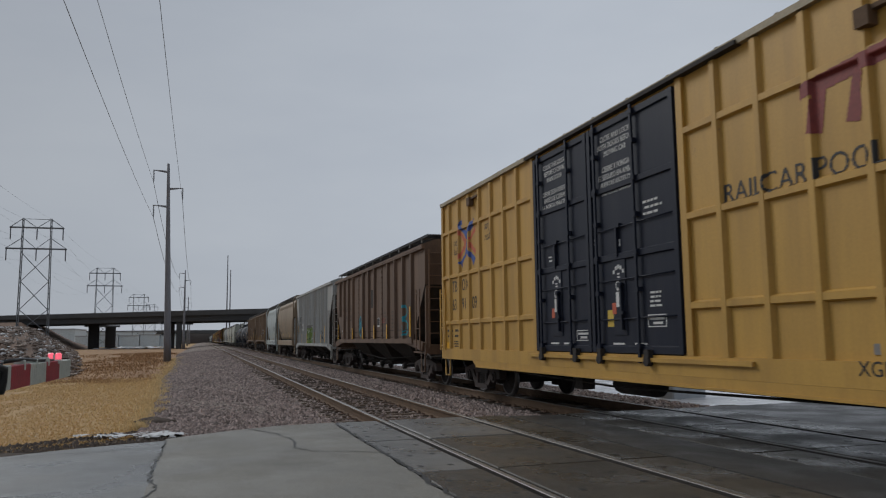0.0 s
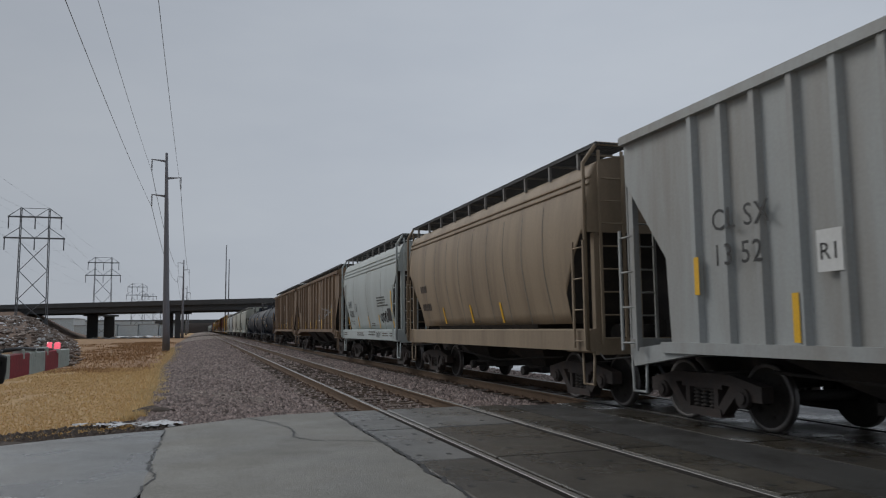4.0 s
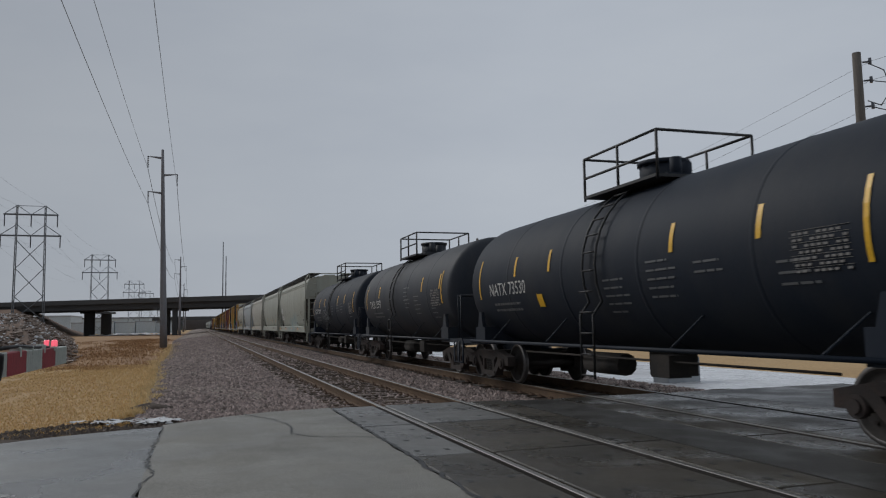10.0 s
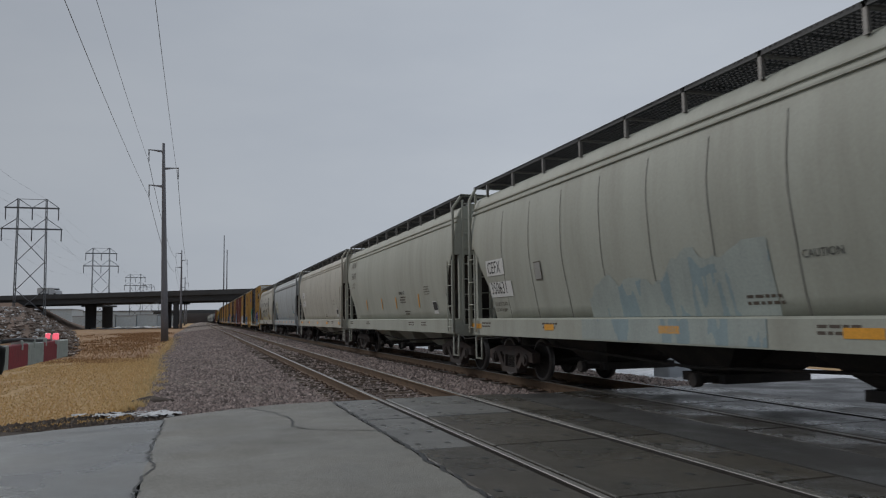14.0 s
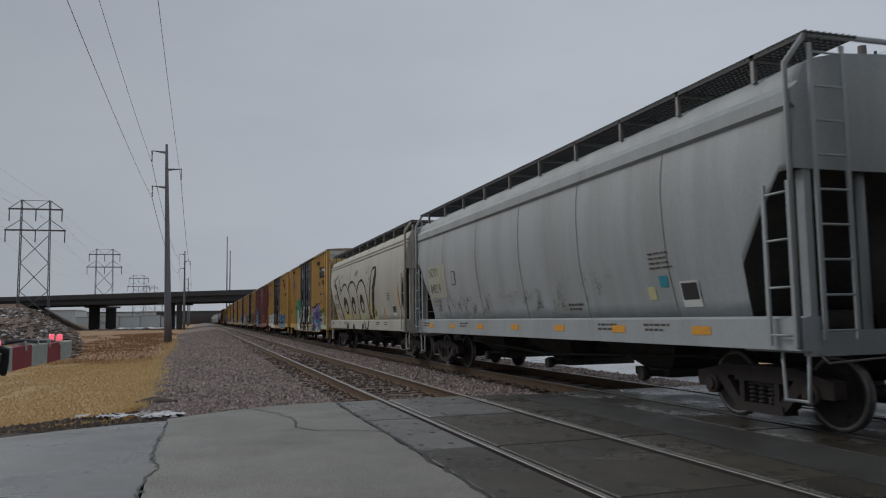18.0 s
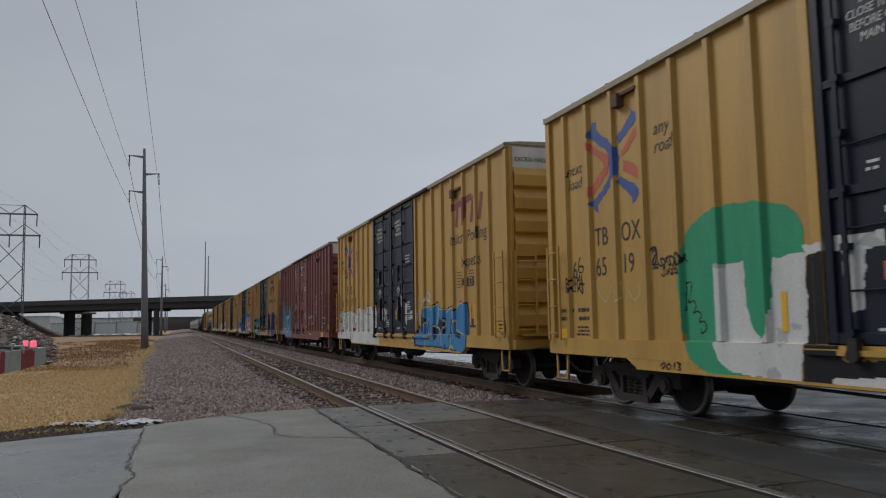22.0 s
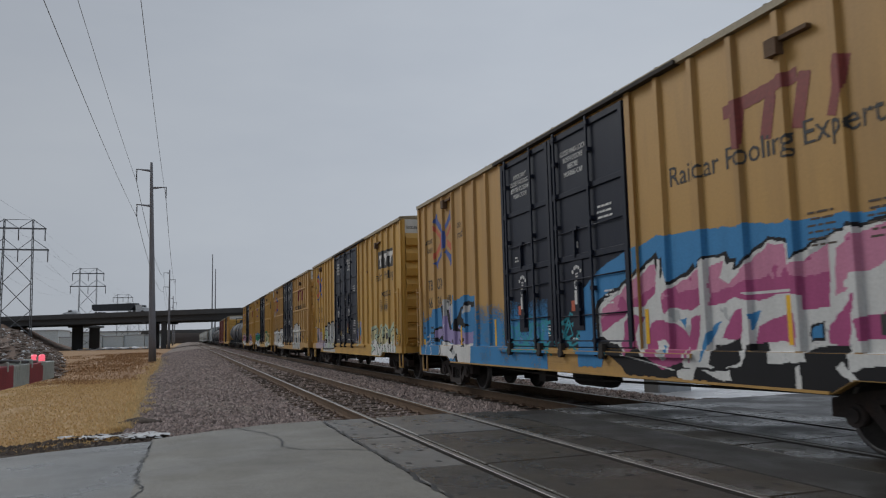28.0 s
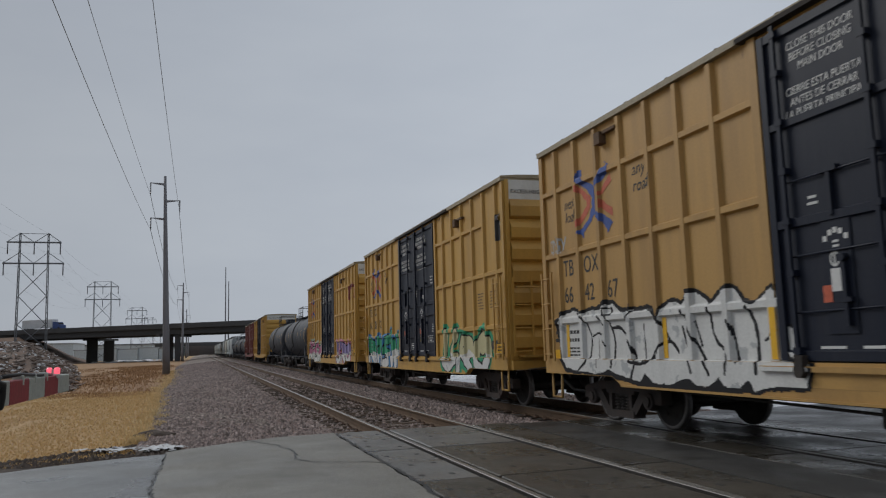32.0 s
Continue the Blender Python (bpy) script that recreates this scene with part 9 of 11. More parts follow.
    a.smudge("grey", 3.04, 3.6, 3.25, 3.53, 15)
    a.smudge("grey", 4.58, 5.14, 3.04, 3.47, 16)
    a.smudge("grey", 6.5, 7.24, 3.06, 3.57, 17)
    a.smudge("grey", 8.91, 9.65, 2.68, 3.48, 18)
    a.smudge("grey", 0.76, 1.69, 2.78, 3.47, 19)
    a.lay("", (a.Z > 1.325) & (a.Z < 1.385))
    a.put(car, L, d)
    for s, z0, z1 in ((3.05, 1.38, 1.85), (6.1, 1.38, 1.8), (9.35, 1.38, 2.0), (11.45, 1.38, 1.8), (13.9, 1.4, 2.5)):
        stick(car, L, s, s + 0.1, z0, z1, M["orange"], lambda s_, z_: d(s_, z_) - 0.003, lean=-0.08)


# white patches on which one wagon carries its digits
PATCHES = ((0.66, 1.22, 2.02, 2.5), (1.42, 2.04, 1.98, 2.98), (2.22, 2.88, 1.98, 3.02), (3.02, 3.6, 2.02, 2.52))


def paint_boxes():
    beamed = [MADE[k][0] for k in (6, 7, 8)]

    def start(k, s0, s1, z0=0.62, z1=3.4):
        return CARS[k], Spray(s0, s1, z0, z1)

    def finish(car_len, a):
        a.speckle("purple", "lilac", 8, 1.1).speckle("white", "silver", 4, 0.9).speckle("rose", "pink", 6, 0.8)
        a.lay("", a.Z < sill_low(a.S, car_len[1]) + 0.01)
        a.put(car_len[0], car_len[1], box_depth(car_len[1], car_len[0] in beamed))

    def near(s):
        return float(box_depth(17.5)(np.array([s + 0.05]), 1.4)[0]) - 0.002

    # green and white letter, black and white doors, purple word
    c, a = start(15, 0.3, 17.4)
    a.shape("green", [(3.77, 1.61), (3.76, 1.97), (3.8, 2.33), (3.96, 2.6), (4.25, 2.78), (4.72, 2.82), (5.28, 2.77), (5.65, 2.67), (5.87, 2.51), (5.94, 2.35), (5.93, 2.07), (5.65, 1.5), (5.4, 1.0), (4.84, 0.67), (4.55, 0.68), (4.2, 0.75), (3.91, 0.94), (3.81, 1.25)])
    a.shape("white", [(4.43, 2.08), (4.98, 2.08), (4.98, 1.74), (5, 1.45), (5.11, 1.23), (5.24, 1.16), (5.34, 1.25), (5.4, 1.56), (5.45, 2.09), (5.94, 2.09), (5.92, 1.26), (5.87, 0.71), (4.77, 0.76), (4.51, 0.91), (4.42, 1.09)], True)
    a.shape("white", [(5.92, 2.18), (6.31, 2.19), (6.34, 2.08), (5.93, 2.07)], True)
    a.shape("black", [(5.95, 2.09), (6.32, 2.08), (6.38, 1.27), (6.4, 0.74), (5.89, 0.71)], True)
    a.line("black", [(3.86, 1.88), (4, 1.9), (3.96, 1.76), (3.88, 1.61), (4.02, 1.66), (4.06, 1.56), (3.96, 1.47), (4.08, 1.52), (4.16, 1.46), (4.09, 1.37), (4.22, 1.38), (4.25, 1.28), (4.14, 1.21), (4.13, 1.28)], 0.022)
    a.line("black", [(3.88, 1.88), (3.85, 1.52)], 0.022)
    a.line("black", [(3.08, 2.4), (3.18, 2.44), (3.24, 2.37), (3.09, 2.19), (3.27, 2.18)], 0.035)
    a.line("black", [(1.05, 2.47), (0.97, 2.33), (1, 2.21), (1.13, 2.22), (1.15, 2.31), (1.01, 2.32)], 0.03)
    a.scrawl("black", 3.28, 3.92, 2.1, 2.32, 0.025, 8, 4)
    a.scrawl("black", 3.35, 3.8, 1.99, 2.13, 0.022, 6, 5)
    a.scrawl("black", 0.58, 1.13, 2, 2.19, 0.028, 6, 6)
    a.scrawl("black", 0.57, 1.16, 1.85, 2.06, 0.028, 6, 7)
    a.line("black", [(3.32, 0.78), (3.39, 0.83), (3.43, 0.79), (3.32, 0.71), (3.44, 0.72)], 0.025)
    a.line("black", [(3.5, 0.82), (3.57, 0.78), (3.49, 0.72), (3.44, 0.77), (3.5, 0.82)], 0.022)
    a.line("black", [(3.63, 0.83), (3.62, 0.73)], 0.025)
    a.line("black", [(3.69, 0.83), (3.77, 0.82), (3.71, 0.78), (3.77, 0.75), (3.68, 0.73)], 0.022)
    a.line("cream", [(1.55, 2.04), (1.64, 1.8), (1.83, 1.68), (1.96, 1.81), (2.01, 1.95)], 0.02)
    a.line("cream", [(2.06, 1.87), (2.2, 1.67), (2.36, 1.81), (2.29, 1.98)], 0.02)
    a.line("cream", [(2.48, 1.85), (2.62, 1.68), (2.79, 1.78), (2.75, 1.94)], 0.02)
    a.shape("black", [(6.17, 0.96), (10.26, 1.08), (10.23, 0.71), (6.14, 0.68)], True)
    a.line("white", [(6.3, 2.15), (7.61, 2.16), (9.07, 2.16), (10.35, 2.14)], .17)
    a.shape("white", [(6.41, 2.13), (6.73, 2.13), (6.66, 1.47), (6.52, 1.47)], True)
    a.shape("white", [(7.24, 2.22), (7.75, 2.21), (7.74, 1.34), (7.45, 1.31), (7.29, 1.52)], True)
    a.line("white", [(9.1, 2.09), (9.2, 1.67), (9.6, 2.16), (9.85, 2.09)], .14)
    a.shape("white", [(9.76, 1.6), (9.98, 1.64), (10.08, 1.89), (10.21, 1.88), (10.17, 1.16), (9.83, 1.16), (9.68, 1.38)], True)
    a.shape("white", [(9.15, 1.1), (9.46, 1.08), (9.6, 0.66), (9.21, 0.67)], True)
    a.shape("white", [(6.25, 0.78), (7.04, 0.82), (7.05, 0.67), (6.3, 0.65)], True)
    a.shape("white", [(7.2, 1.08), (7.33, 1.08), (7.32, 0.68), (7.22, 0.68)], True)
    a.shape("white", [(8.57, 1.06), (8.75, 1.06), (8.75, 0.64), (8.64, 0.63)], True)
    a.mist("mint", np.where((a.S > 11.1) & (a.S < 17.35), np.clip(0.7 + 0.3 * mottle(a.S, a.Z, 3.0, 2) - 1.3 * np.clip(a.Z - 1.2, 0, 2), 0, 0.95), 0), 3)
    a.shape("mint", [(15.17, 1.69), (15.87, 1.85), (16.64, 1.58), (17.16, 1.46), (17.59, 1.34), (17.57, 0.87), (15.46, 0.84), (15.37, 1.22)])
    a.shape("moss", [(15.13, 1.96), (15.89, 2.11), (16.28, 1.89), (15.85, 1.67), (15.23, 1.62)])
    a.shape("lime", [(11.14, 1.82), (11.76, 1.71), (11.3, 1.02)])
    a.shape("black", [(11.27, 0.6), (11.48, 1.36), (11.66, 1.44), (11.59, 1.66), (11.71, 2.15), (11.88, 2.2), (11.96, 2.14), (12.33, 2.26), (12.42, 2.2), (12.53, 1.92), (12.65, 1.98), (12.79, 2.2), (12.98, 2.35), (13.07, 2.27), (13.25, 2.37), (13.55, 2.36), (13.65, 2.21), (13.71, 1.95), (13.76, 2.2), (13.92, 2.32), (14.19, 2.36), (14.5, 2.28), (14.7, 2.11), (14.8, 1.85), (14.8, 1.66), (14.95, 1.65), (15.17, 1.51), (15.33, 1.27), (15.39, 1.05), (15.37, 0.83), (14.76, 0.84), (14.72, 0.59), (13.77, 0.68), (13.29, 0.67)], True)
    a.shape("purple", [(11.39, 0.66), (11.59, 1.34), (11.78, 1.44), (11.72, 1.66), (11.8, 2), (12.12, 2.11), (12.36, 2.19), (12.46, 1.97), (12.52, 1.73), (12.73, 2), (13.03, 2.18), (13.24, 2.33), (13.49, 2.33), (13.6, 2.17), (13.64, 1.91), (13.81, 2.11), (13.96, 2.25), (14.19, 2.31), (14.47, 2.23), (14.62, 2.07), (14.71, 1.85), (14.73, 1.62), (14.92, 1.6), (15.09, 1.48), (15.27, 1.23), (15.32, 1.04), (15.31, 0.87), (14.72, 0.87), (14.67, 0.65), (13.77, 0.72), (13.38, 0.73)], True)
    a.shape("lilac", [(11.83, 2.05), (12.12, 2.11), (12.36, 2.19), (12.44, 1.97), (12.28, 1.59), (11.84, 1.6)])
    a.shape("lilac", [(12.76, 1.91), (13.02, 2.16), (13.28, 2.32), (13.49, 2.31), (13.61, 2.14), (13.6, 1.78), (13.29, 1.79), (13.13, 1.87)])
    a.shape("lilac", [(13.82, 2.03), (13.97, 2.24), (14.22, 2.29), (14.47, 2.22), (14.62, 2.07), (14.7, 1.83), (14.63, 1.66), (14.42, 1.59), (13.99, 1.68), (13.81, 1.6)])
    a.shape("purple", [(13.95, 1.93), (14.19, 1.88), (14.48, 1.99), (14.66, 1.86), (14.63, 1.54), (13.93, 1.56)], True)
    a.shape("lilac", [(12.56, 1.45), (12.88, 1.58), (13.21, 1.35), (12.98, 1.08), (12.67, 1.17)])
    a.shape("navy", [(11.48, 1), (12.05, 1.15), (12.62, 1.04), (13.24, 1.09), (13.95, 1.05), (14.73, 1.18), (15.26, 1.12), (15.31, 0.87), (14.72, 0.87), (13.78, 0.76), (11.39, 0.74)], True)
    a.shape("purple", [(14.72, 1.11), (14.99, 1.31), (15.23, 1.12), (15.26, 0.89), (14.77, 0.88)])
    a.shape("cyan", [(12.01, 1.72), (12.16, 1.83), (12.27, 1.76), (12.24, 1.61), (12.08, 1.58)])
    a.shape("cyan", [(11.67, 1.29), (11.95, 1.44), (12.31, 1.46), (12.4, 1.31), (12.25, 1.2), (11.93, 1.22)])
    a.shape("cyan", [(13.01, 1.67), (13.15, 1.81), (13.25, 1.71), (13.2, 1.49), (13.04, 1.46)])
    a.shape("cyan", [(14.05, 1.61), (14.18, 1.81), (14.3, 1.85), (14.38, 1.75), (14.28, 1.59), (14.13, 1.51)])
    a.shape("cyan", [(14.05, 1.29), (14.26, 1.39), (14.44, 1.34), (14.5, 1.2), (14.35, 1.09), (14.08, 1.1)])
    a.shape("cyan", [(13.26, 1.57), (13.63, 1.56), (13.61, 1.1), (13.48, 1.06), (13.58, 0.69), (13.38, 0.7), (13.3, 1.18)], True)
    a.shape("cyan", [(11.27, 0.89), (11.83, 0.91), (11.98, 0.7), (11.35, 0.68)], True)
    a.shape("cyan", [(14.64, 1.56), (14.74, 1.67), (14.78, 1.53)])
    a.line("black", [(12.5, 2.01), (12.63, 1.65), (12.99, 1.25)], 0.04)
    a.line("black", [(13.7, 2.12), (13.63, 1.61), (13.5, 1.25)], 0.05)
    a.line("black", [(13.99, 1.97), (14.19, 1.87), (14.5, 1.98)], 0.03)
    a.line("black", [(13.2, 1.74), (14.07, 1.7), (14.11, 1.78)], 0.035)
    a.line("black", [(11.68, 1.44), (12.27, 1.5), (12.65, 1.45)], 0.03)
    a.line("black", [(13.13, 1.93), (13.55, 1.93), (13.74, 1.95)], 0.05)
    a.line("black", [(12.37, 1.45), (12.44, 1.17), (12.89, 1.01)], 0.03)
    a.line("black", [(13.75, 1.44), (13.65, 1.18), (13.32, 1.09)], 0.04)
    a.line("white", [(13.78, 1.93), (13.88, 2.14), (14.07, 2.25), (14.27, 2.28)], 0.028)
    a.line("white", [(14.47, 2.22), (14.64, 2.03), (14.71, 1.8)], 0.03)
    a.line("white", [(12.76, 1.94), (12.95, 2.06)], 0.03)
    a.line("white", [(13.21, 2.3), (13.41, 2.32), (13.55, 2.2)], 0.022)
    a.line("white", [(12.08, 2.1), (12.36, 2.16)], 0.03)
    a.line("white", [(12.63, 1.74), (12.79, 1.9), (12.97, 1.97)], 0.02)
    a.line("white", [(14.82, 1.28), (14.96, 1.35), (15.15, 1.27), (15.22, 1.11)], 0.03)
    a.line("white", [(12.39, 1.54), (12.64, 1.37), (12.81, 1.17)], 0.03)
    a.line("white", [(11.69, 1.24), (12.01, 1.13), (12.12, 0.99)], 0.03)
    a.line("white", [(13.17, 0.84), (13.36, 0.7)], 0.04)
    a.line("white", [(13.33, 1.18), (13.53, 1.2), (13.77, 1.11)], 0.03)
    a.line("white", [(14.55, 1.49), (14.71, 1.47)], 0.05)
    a.shape("white", [(13.58, 0.84), (13.74, 0.94), (13.89, 0.83), (13.91, 0.69), (13.74, 0.66), (13.59, 0.72)])
    a.shape("white", [(13.83, 1.05), (13.97, 1.08), (14.07, 0.96), (14.04, 0.85), (13.87, 0.85)])
    a.shape("white", [(14.11, 0.99), (14.24, 1), (14.27, 0.86), (14.12, 0.81)])
    a.shape("white", [(13.69, 1.06), (13.81, 1.07), (13.8, 0.96), (13.7, 0.97)])
    a.shape("white", [(14.33, 0.96), (14.44, 0.99), (14.46, 0.9), (14.34, 0.88)])
    a.shape("white", [(11.59, 1.02), (11.71, 1.03), (11.73, 0.94), (11.6, 0.92)])
    a.shape("white", [(11.88, 1.01), (12, 1.02), (12.03, 0.92), (11.89, 0.89)])
    a.shape("white", [(12.1, 1.04), (12.2, 1.02), (12.2, 0.95), (12.1, 0.96)])
    a.shape("white", [(11.43, 1.3), (11.61, 1.35), (11.63, 1.06), (11.37, 0.78)], True)
    a.shape("silver", [(14.19, 0.78), (14.73, 0.86), (14.7, 0.62), (14.21, 0.68)], True)
    a.line("peach", [(14.82, 1.63), (15.17, 1.51), (15.36, 1.26), (15.41, 1.04), (15.4, 0.85)], 0.025)
    a.line("red", [(14.88, 1.64), (15.14, 1.52)], 0.03)
    a.line("brown", [(15.9, 1.89), (15.95, 1.96), (16.09, 1.98), (16.25, 1.95), (16.3, 1.81), (16.25, 1.71)], 0.03)
    a.line("brown", [(16.3, 1.82), (16.41, 1.92), (16.52, 1.94), (16.63, 1.88), (16.64, 1.76)], 0.03)
    a.line("white", [(15.13, 1.49), (15.43, 1.5), (15.57, 1.54)], 0.035)
    a.scrawl("black", 15.55, 17.37, 0.87, 0.87, .03, 20, 4)
    a.scrawl("silver", 15.18, 15.92, 2.55, 3.45, .022, 9, 5)
    a.scrawl("black", 15.93, 16.65, 1.64, 1.98, .03, 6, 6)
    a.scrawl("black", 15.14, 15.62, 1.48, 2.02, .03, 7, 7)
    a.scrawl("black", 17.01, 17.21, 1.51, 2.08, .035, 5, 8)
    finish(c, a)
    for s, z0, z1 in ((5.55, 1.25, 1.7), (8.2, 1.4, 1.95)):
        patch(c[0], s, s + 0.09, z0, z1, M["reflect"], c[1], near(s))
    # white word with red edges, blue word
    c, a = start(16, 0.1, 17.4)
    a.shape("navy", [(11.07, 1), (11.29, 1.25), (11.58, 1.6), (11.73, 1.86), (12.15, 1.9), (12.35, 1.87), (12.43, 1.81), (12.78, 1.89), (12.99, 1.97), (13.11, 1.93), (13.15, 1.82), (13.63, 1.79), (13.76, 1.77), (13.88, 1.81), (14.24, 1.84), (14.32, 1.82), (14.34, 1.73), (14.45, 1.78), (14.6, 1.9), (14.77, 1.94), (14.94, 1.87), (15.26, 1.89), (15.33, 1.42), (15.21, 0.68), (14.03, 0.76), (12.71, 0.78), (12.06, 0.78), (11.12, 0.78)], True)
    a.shape("sky", [(11.18, 1.02), (11.39, 1.25), (11.64, 1.54), (11.79, 1.82), (12.15, 1.85), (12.35, 1.82), (12.43, 1.77), (12.8, 1.85), (12.99, 1.93), (13.09, 1.88), (13.13, 1.78), (13.71, 1.74), (13.88, 1.77), (14.23, 1.8), (14.28, 1.78), (14.33, 1.68), (14.46, 1.74), (14.6, 1.86), (14.76, 1.89), (14.94, 1.82), (15.21, 1.84), (15.27, 1.42), (15.17, 0.71), (14.03, 0.79), (12.72, 0.82), (12.07, 0.82), (11.25, 0.83)], True)
    a.shape("navy", [(11.59, 1.56), (11.85, 1.63), (12.08, 1.53), (11.9, 1.37), (11.68, 1.09), (11.55, 1.18)], True)
    a.shape("navy", [(13.12, 1.54), (13.4, 1.45), (13.35, 1.23), (13.16, 1.18), (13.03, 1.33)], True)
    a.shape("navy", [(12.76, 1.38), (13.03, 1.33), (13.11, 1.05), (12.85, 0.96), (12.72, 1.16)], True)
    a.shape("navy", [(13.53, 1.57), (13.65, 1.52), (13.66, 1.26), (13.54, 1.06), (13.45, 1.2)], True)
    a.shape("navy", [(14.02, 1.51), (14.17, 1.5), (14.21, 1.25), (14.09, 0.96), (13.98, 1.19)], True)
    a.shape("navy", [(14.43, 1.19), (14.64, 1.17), (14.88, 1.12), (14.87, 0.99), (14.56, 1.08)], True)
    a.shape("navy", [(13.64, 0.83), (13.73, 0.93), (13.84, 0.79)], True)
    a.shape("navy", [(12.12, 1.48), (12.25, 1.44), (12.3, 1.19), (12.14, 0.9)], True)
    a.line("cream", [(11.79, 1.17), (11.92, 1.37), (12.09, 1.46)], 0.03)
    a.line("cream", [(11.81, 1.82), (12.21, 1.87), (12.35, 1.84), (12.39, 1.76), (12.8, 1.85), (13.01, 1.92), (13.1, 1.86), (13.05, 1.56), (12.98, 1.41), (12.74, 1.32), (13.15, 1.29), (13.21, 1.13), (13.23, 0.94)], 0.035)
    a.line("cream", [(13.15, 1.78), (13.7, 1.75)], 0.03)
    a.line("cream", [(13.71, 1.66), (13.88, 1.75), (14.26, 1.81), (14.32, 1.75), (14.27, 1.48)], 0.035)
    a.line("cream", [(13.59, 1.48), (13.68, 1.37), (13.45, 1.19), (13.46, 0.88)], 0.035)
    a.line("cream", [(14.05, 1.38), (14.1, 1.15), (14.19, 0.86)], 0.035)
    a.line("cream", [(14.3, 1.43), (14.46, 1.48), (14.42, 1.2)], 0.035)
    a.line("cream", [(14.46, 1.75), (14.6, 1.86), (14.8, 1.89), (14.94, 1.82)], 0.035)
    a.line("cream", [(14.45, 1.25), (14.64, 1.18), (14.88, 1.14)], 0.035)
    a.line("cream", [(12.12, 1.46), (12.23, 1.19), (12.07, 0.82)], 0.03)
    a.line("cream", [(12.41, 0.87), (12.53, 1.1), (12.66, 1.18)], 0.03)
    a.line("cream", [(14.07, 0.78), (14.2, 0.86), (14.33, 0.8)], 0.05)
    a.line("yellow", [(14.14, 0.83), (14.3, 0.82)], 0.06)
    a.line("white", [(11.97, 1.98), (12.11, 2.2), (12.27, 2.25), (12.39, 2.12), (12.34, 1.99), (12.05, 2.04)], 0.04)
    a.line("white", [(12.17, 2.1), (12.43, 1.95)], 0.04)
    a.line("white", [(12.36, 2.18), (12.46, 2.14)], 0.03)
    a.line("silver", [(11.05, 2.22), (11.09, 1.65), (11.15, 1.17)], 0.07)
    a.line("silver", [(11.36, 2.12), (11.27, 1.49)], 0.05)
    a.line("silver", [(11.49, 1.95), (11.39, 1.64)], 0.04)
    a.shape("white", [(2.24, 1.81), (2.96, 1.9), (3.22, 1.65), (3.47, 1.89), (3.85, 2.05), (4.18, 2), (4.3, 1.61), (4.2, 0.69), (2.18, 0.71)], True)
    a.shape("white", [(4.28, 1.92), (4.7, 2.01), (4.88, 1.78), (5.03, 1.99), (5.41, 2.05), (5.78, 2.06), (5.93, 1.6), (6.06, 1.87), (6.41, 2.05), (6.69, 1.84), (6.57, 1.13), (6.75, 0.67), (4.2, 0.68)], True)
    a.shape("white", [(6.54, 1.12), (7.06, 1.1), (7.01, 0.7), (6.64, 0.66)], True)
    a.line("red", [(3.47, 1.89), (3.85, 2.05), (4.18, 2), (4.3, 1.63)], 0.03)
    a.line("red", [(4.35, 1.91), (4.7, 2.01), (4.88, 1.78)], 0.03)
    a.line("red", [(5.03, 1.99), (5.41, 2.05), (5.81, 2.06), (5.93, 1.63)], 0.03)
    a.line("red", [(6.06, 1.84), (6.41, 2.04), (6.69, 1.83), (6.59, 1.46)], 0.03)
    a.line("grey", [(3.8, 1.07), (4.08, 1.59), (4.26, 1.08)], 0.035)
    a.line("grey", [(4.81, 1.6), (5.24, 1.35), (5.5, 1.07)], 0.035)
    a.line("grey", [(6.02, 1.67), (6.33, 1.73), (6.42, 1.46), (6.08, 1.35), (6.46, 1.21)], 0.035)
    a.line("grey", [(2.82, 1.63), (2.91, 1.09)], 0.04)
    a.line("grey", [(4.54, 1.6), (4.5, 1.04)], 0.035)
    a.line("grey", [(5.27, 1.77), (5.67, 1.73)], 0.03)
    a.scrawl("white", 6.97, 7.25, 2.04, 2.49, 0.05, 4, 3)
    a.scrawl("white", 7.12, 7.64, 1.4, 1.99, 0.06, 5, 7)
    a.scrawl("white", 10.09, 10.26, 1.34, 2.08, 0.06, 7, 9)
    a.scrawl("white", 9.62, 9.77, 1.87, 2.29, 0.04, 4, 2)
    a.scrawl("white", 10.55, 10.82, 1.5, 1.84, 0.05, 4, 6)
    a.scrawl("white", 7.53, 8.02, 1.39, 1.97, 0.05, 5, 1)
    a.shape("white", [(0.15, 1.88), (0.54, 1.97), (0.71, 1.98), (0.81, 1.91), (0.92, 1.88), (1.33, 1.98), (1.37, 1.91), (1.53, 1.93), (1.76, 1.89), (2.12, 1.92), (2.38, 1.95), (2.5, 1.91), (2.51, 1.73), (2.59, 1.24), (2.69, 0.66), (1.99, 0.81), (1.23, 0.83), (0.1, 0.81)], True)
    a.shape("white", [(2.68, 1.84), (2.94, 1.87), (3, 1.9), (3.21, 1.8), (3.46, 1.74), (3.88, 1.73), (3.78, 0.65), (2.69, 0.66), (2.67, 1.13)], True)
    a.shape("yellow", [(2.49, 1.82), (2.57, 1.8), (2.66, 1.59), (2.72, 1.8), (2.78, 1.78), (2.78, 1.32), (2.69, 1.33), (2.59, 1.51), (2.61, 1.35), (2.53, 1.35)], True)
    a.shape("red", [(0.17, 1.37), (0.41, 1.47), (0.42, 1.29)], True)
    a.shape("red", [(0.54, 1.73), (0.71, 1.68), (0.76, 1.52), (0.61, 1.45), (0.48, 1.57)], True)
    a.shape("red", [(0.72, 1.22), (1.02, 1.2), (0.88, 0.87)], True)
    a.shape("red", [(1.5, 1.23), (1.65, 1.62), (1.76, 1.23)], True)
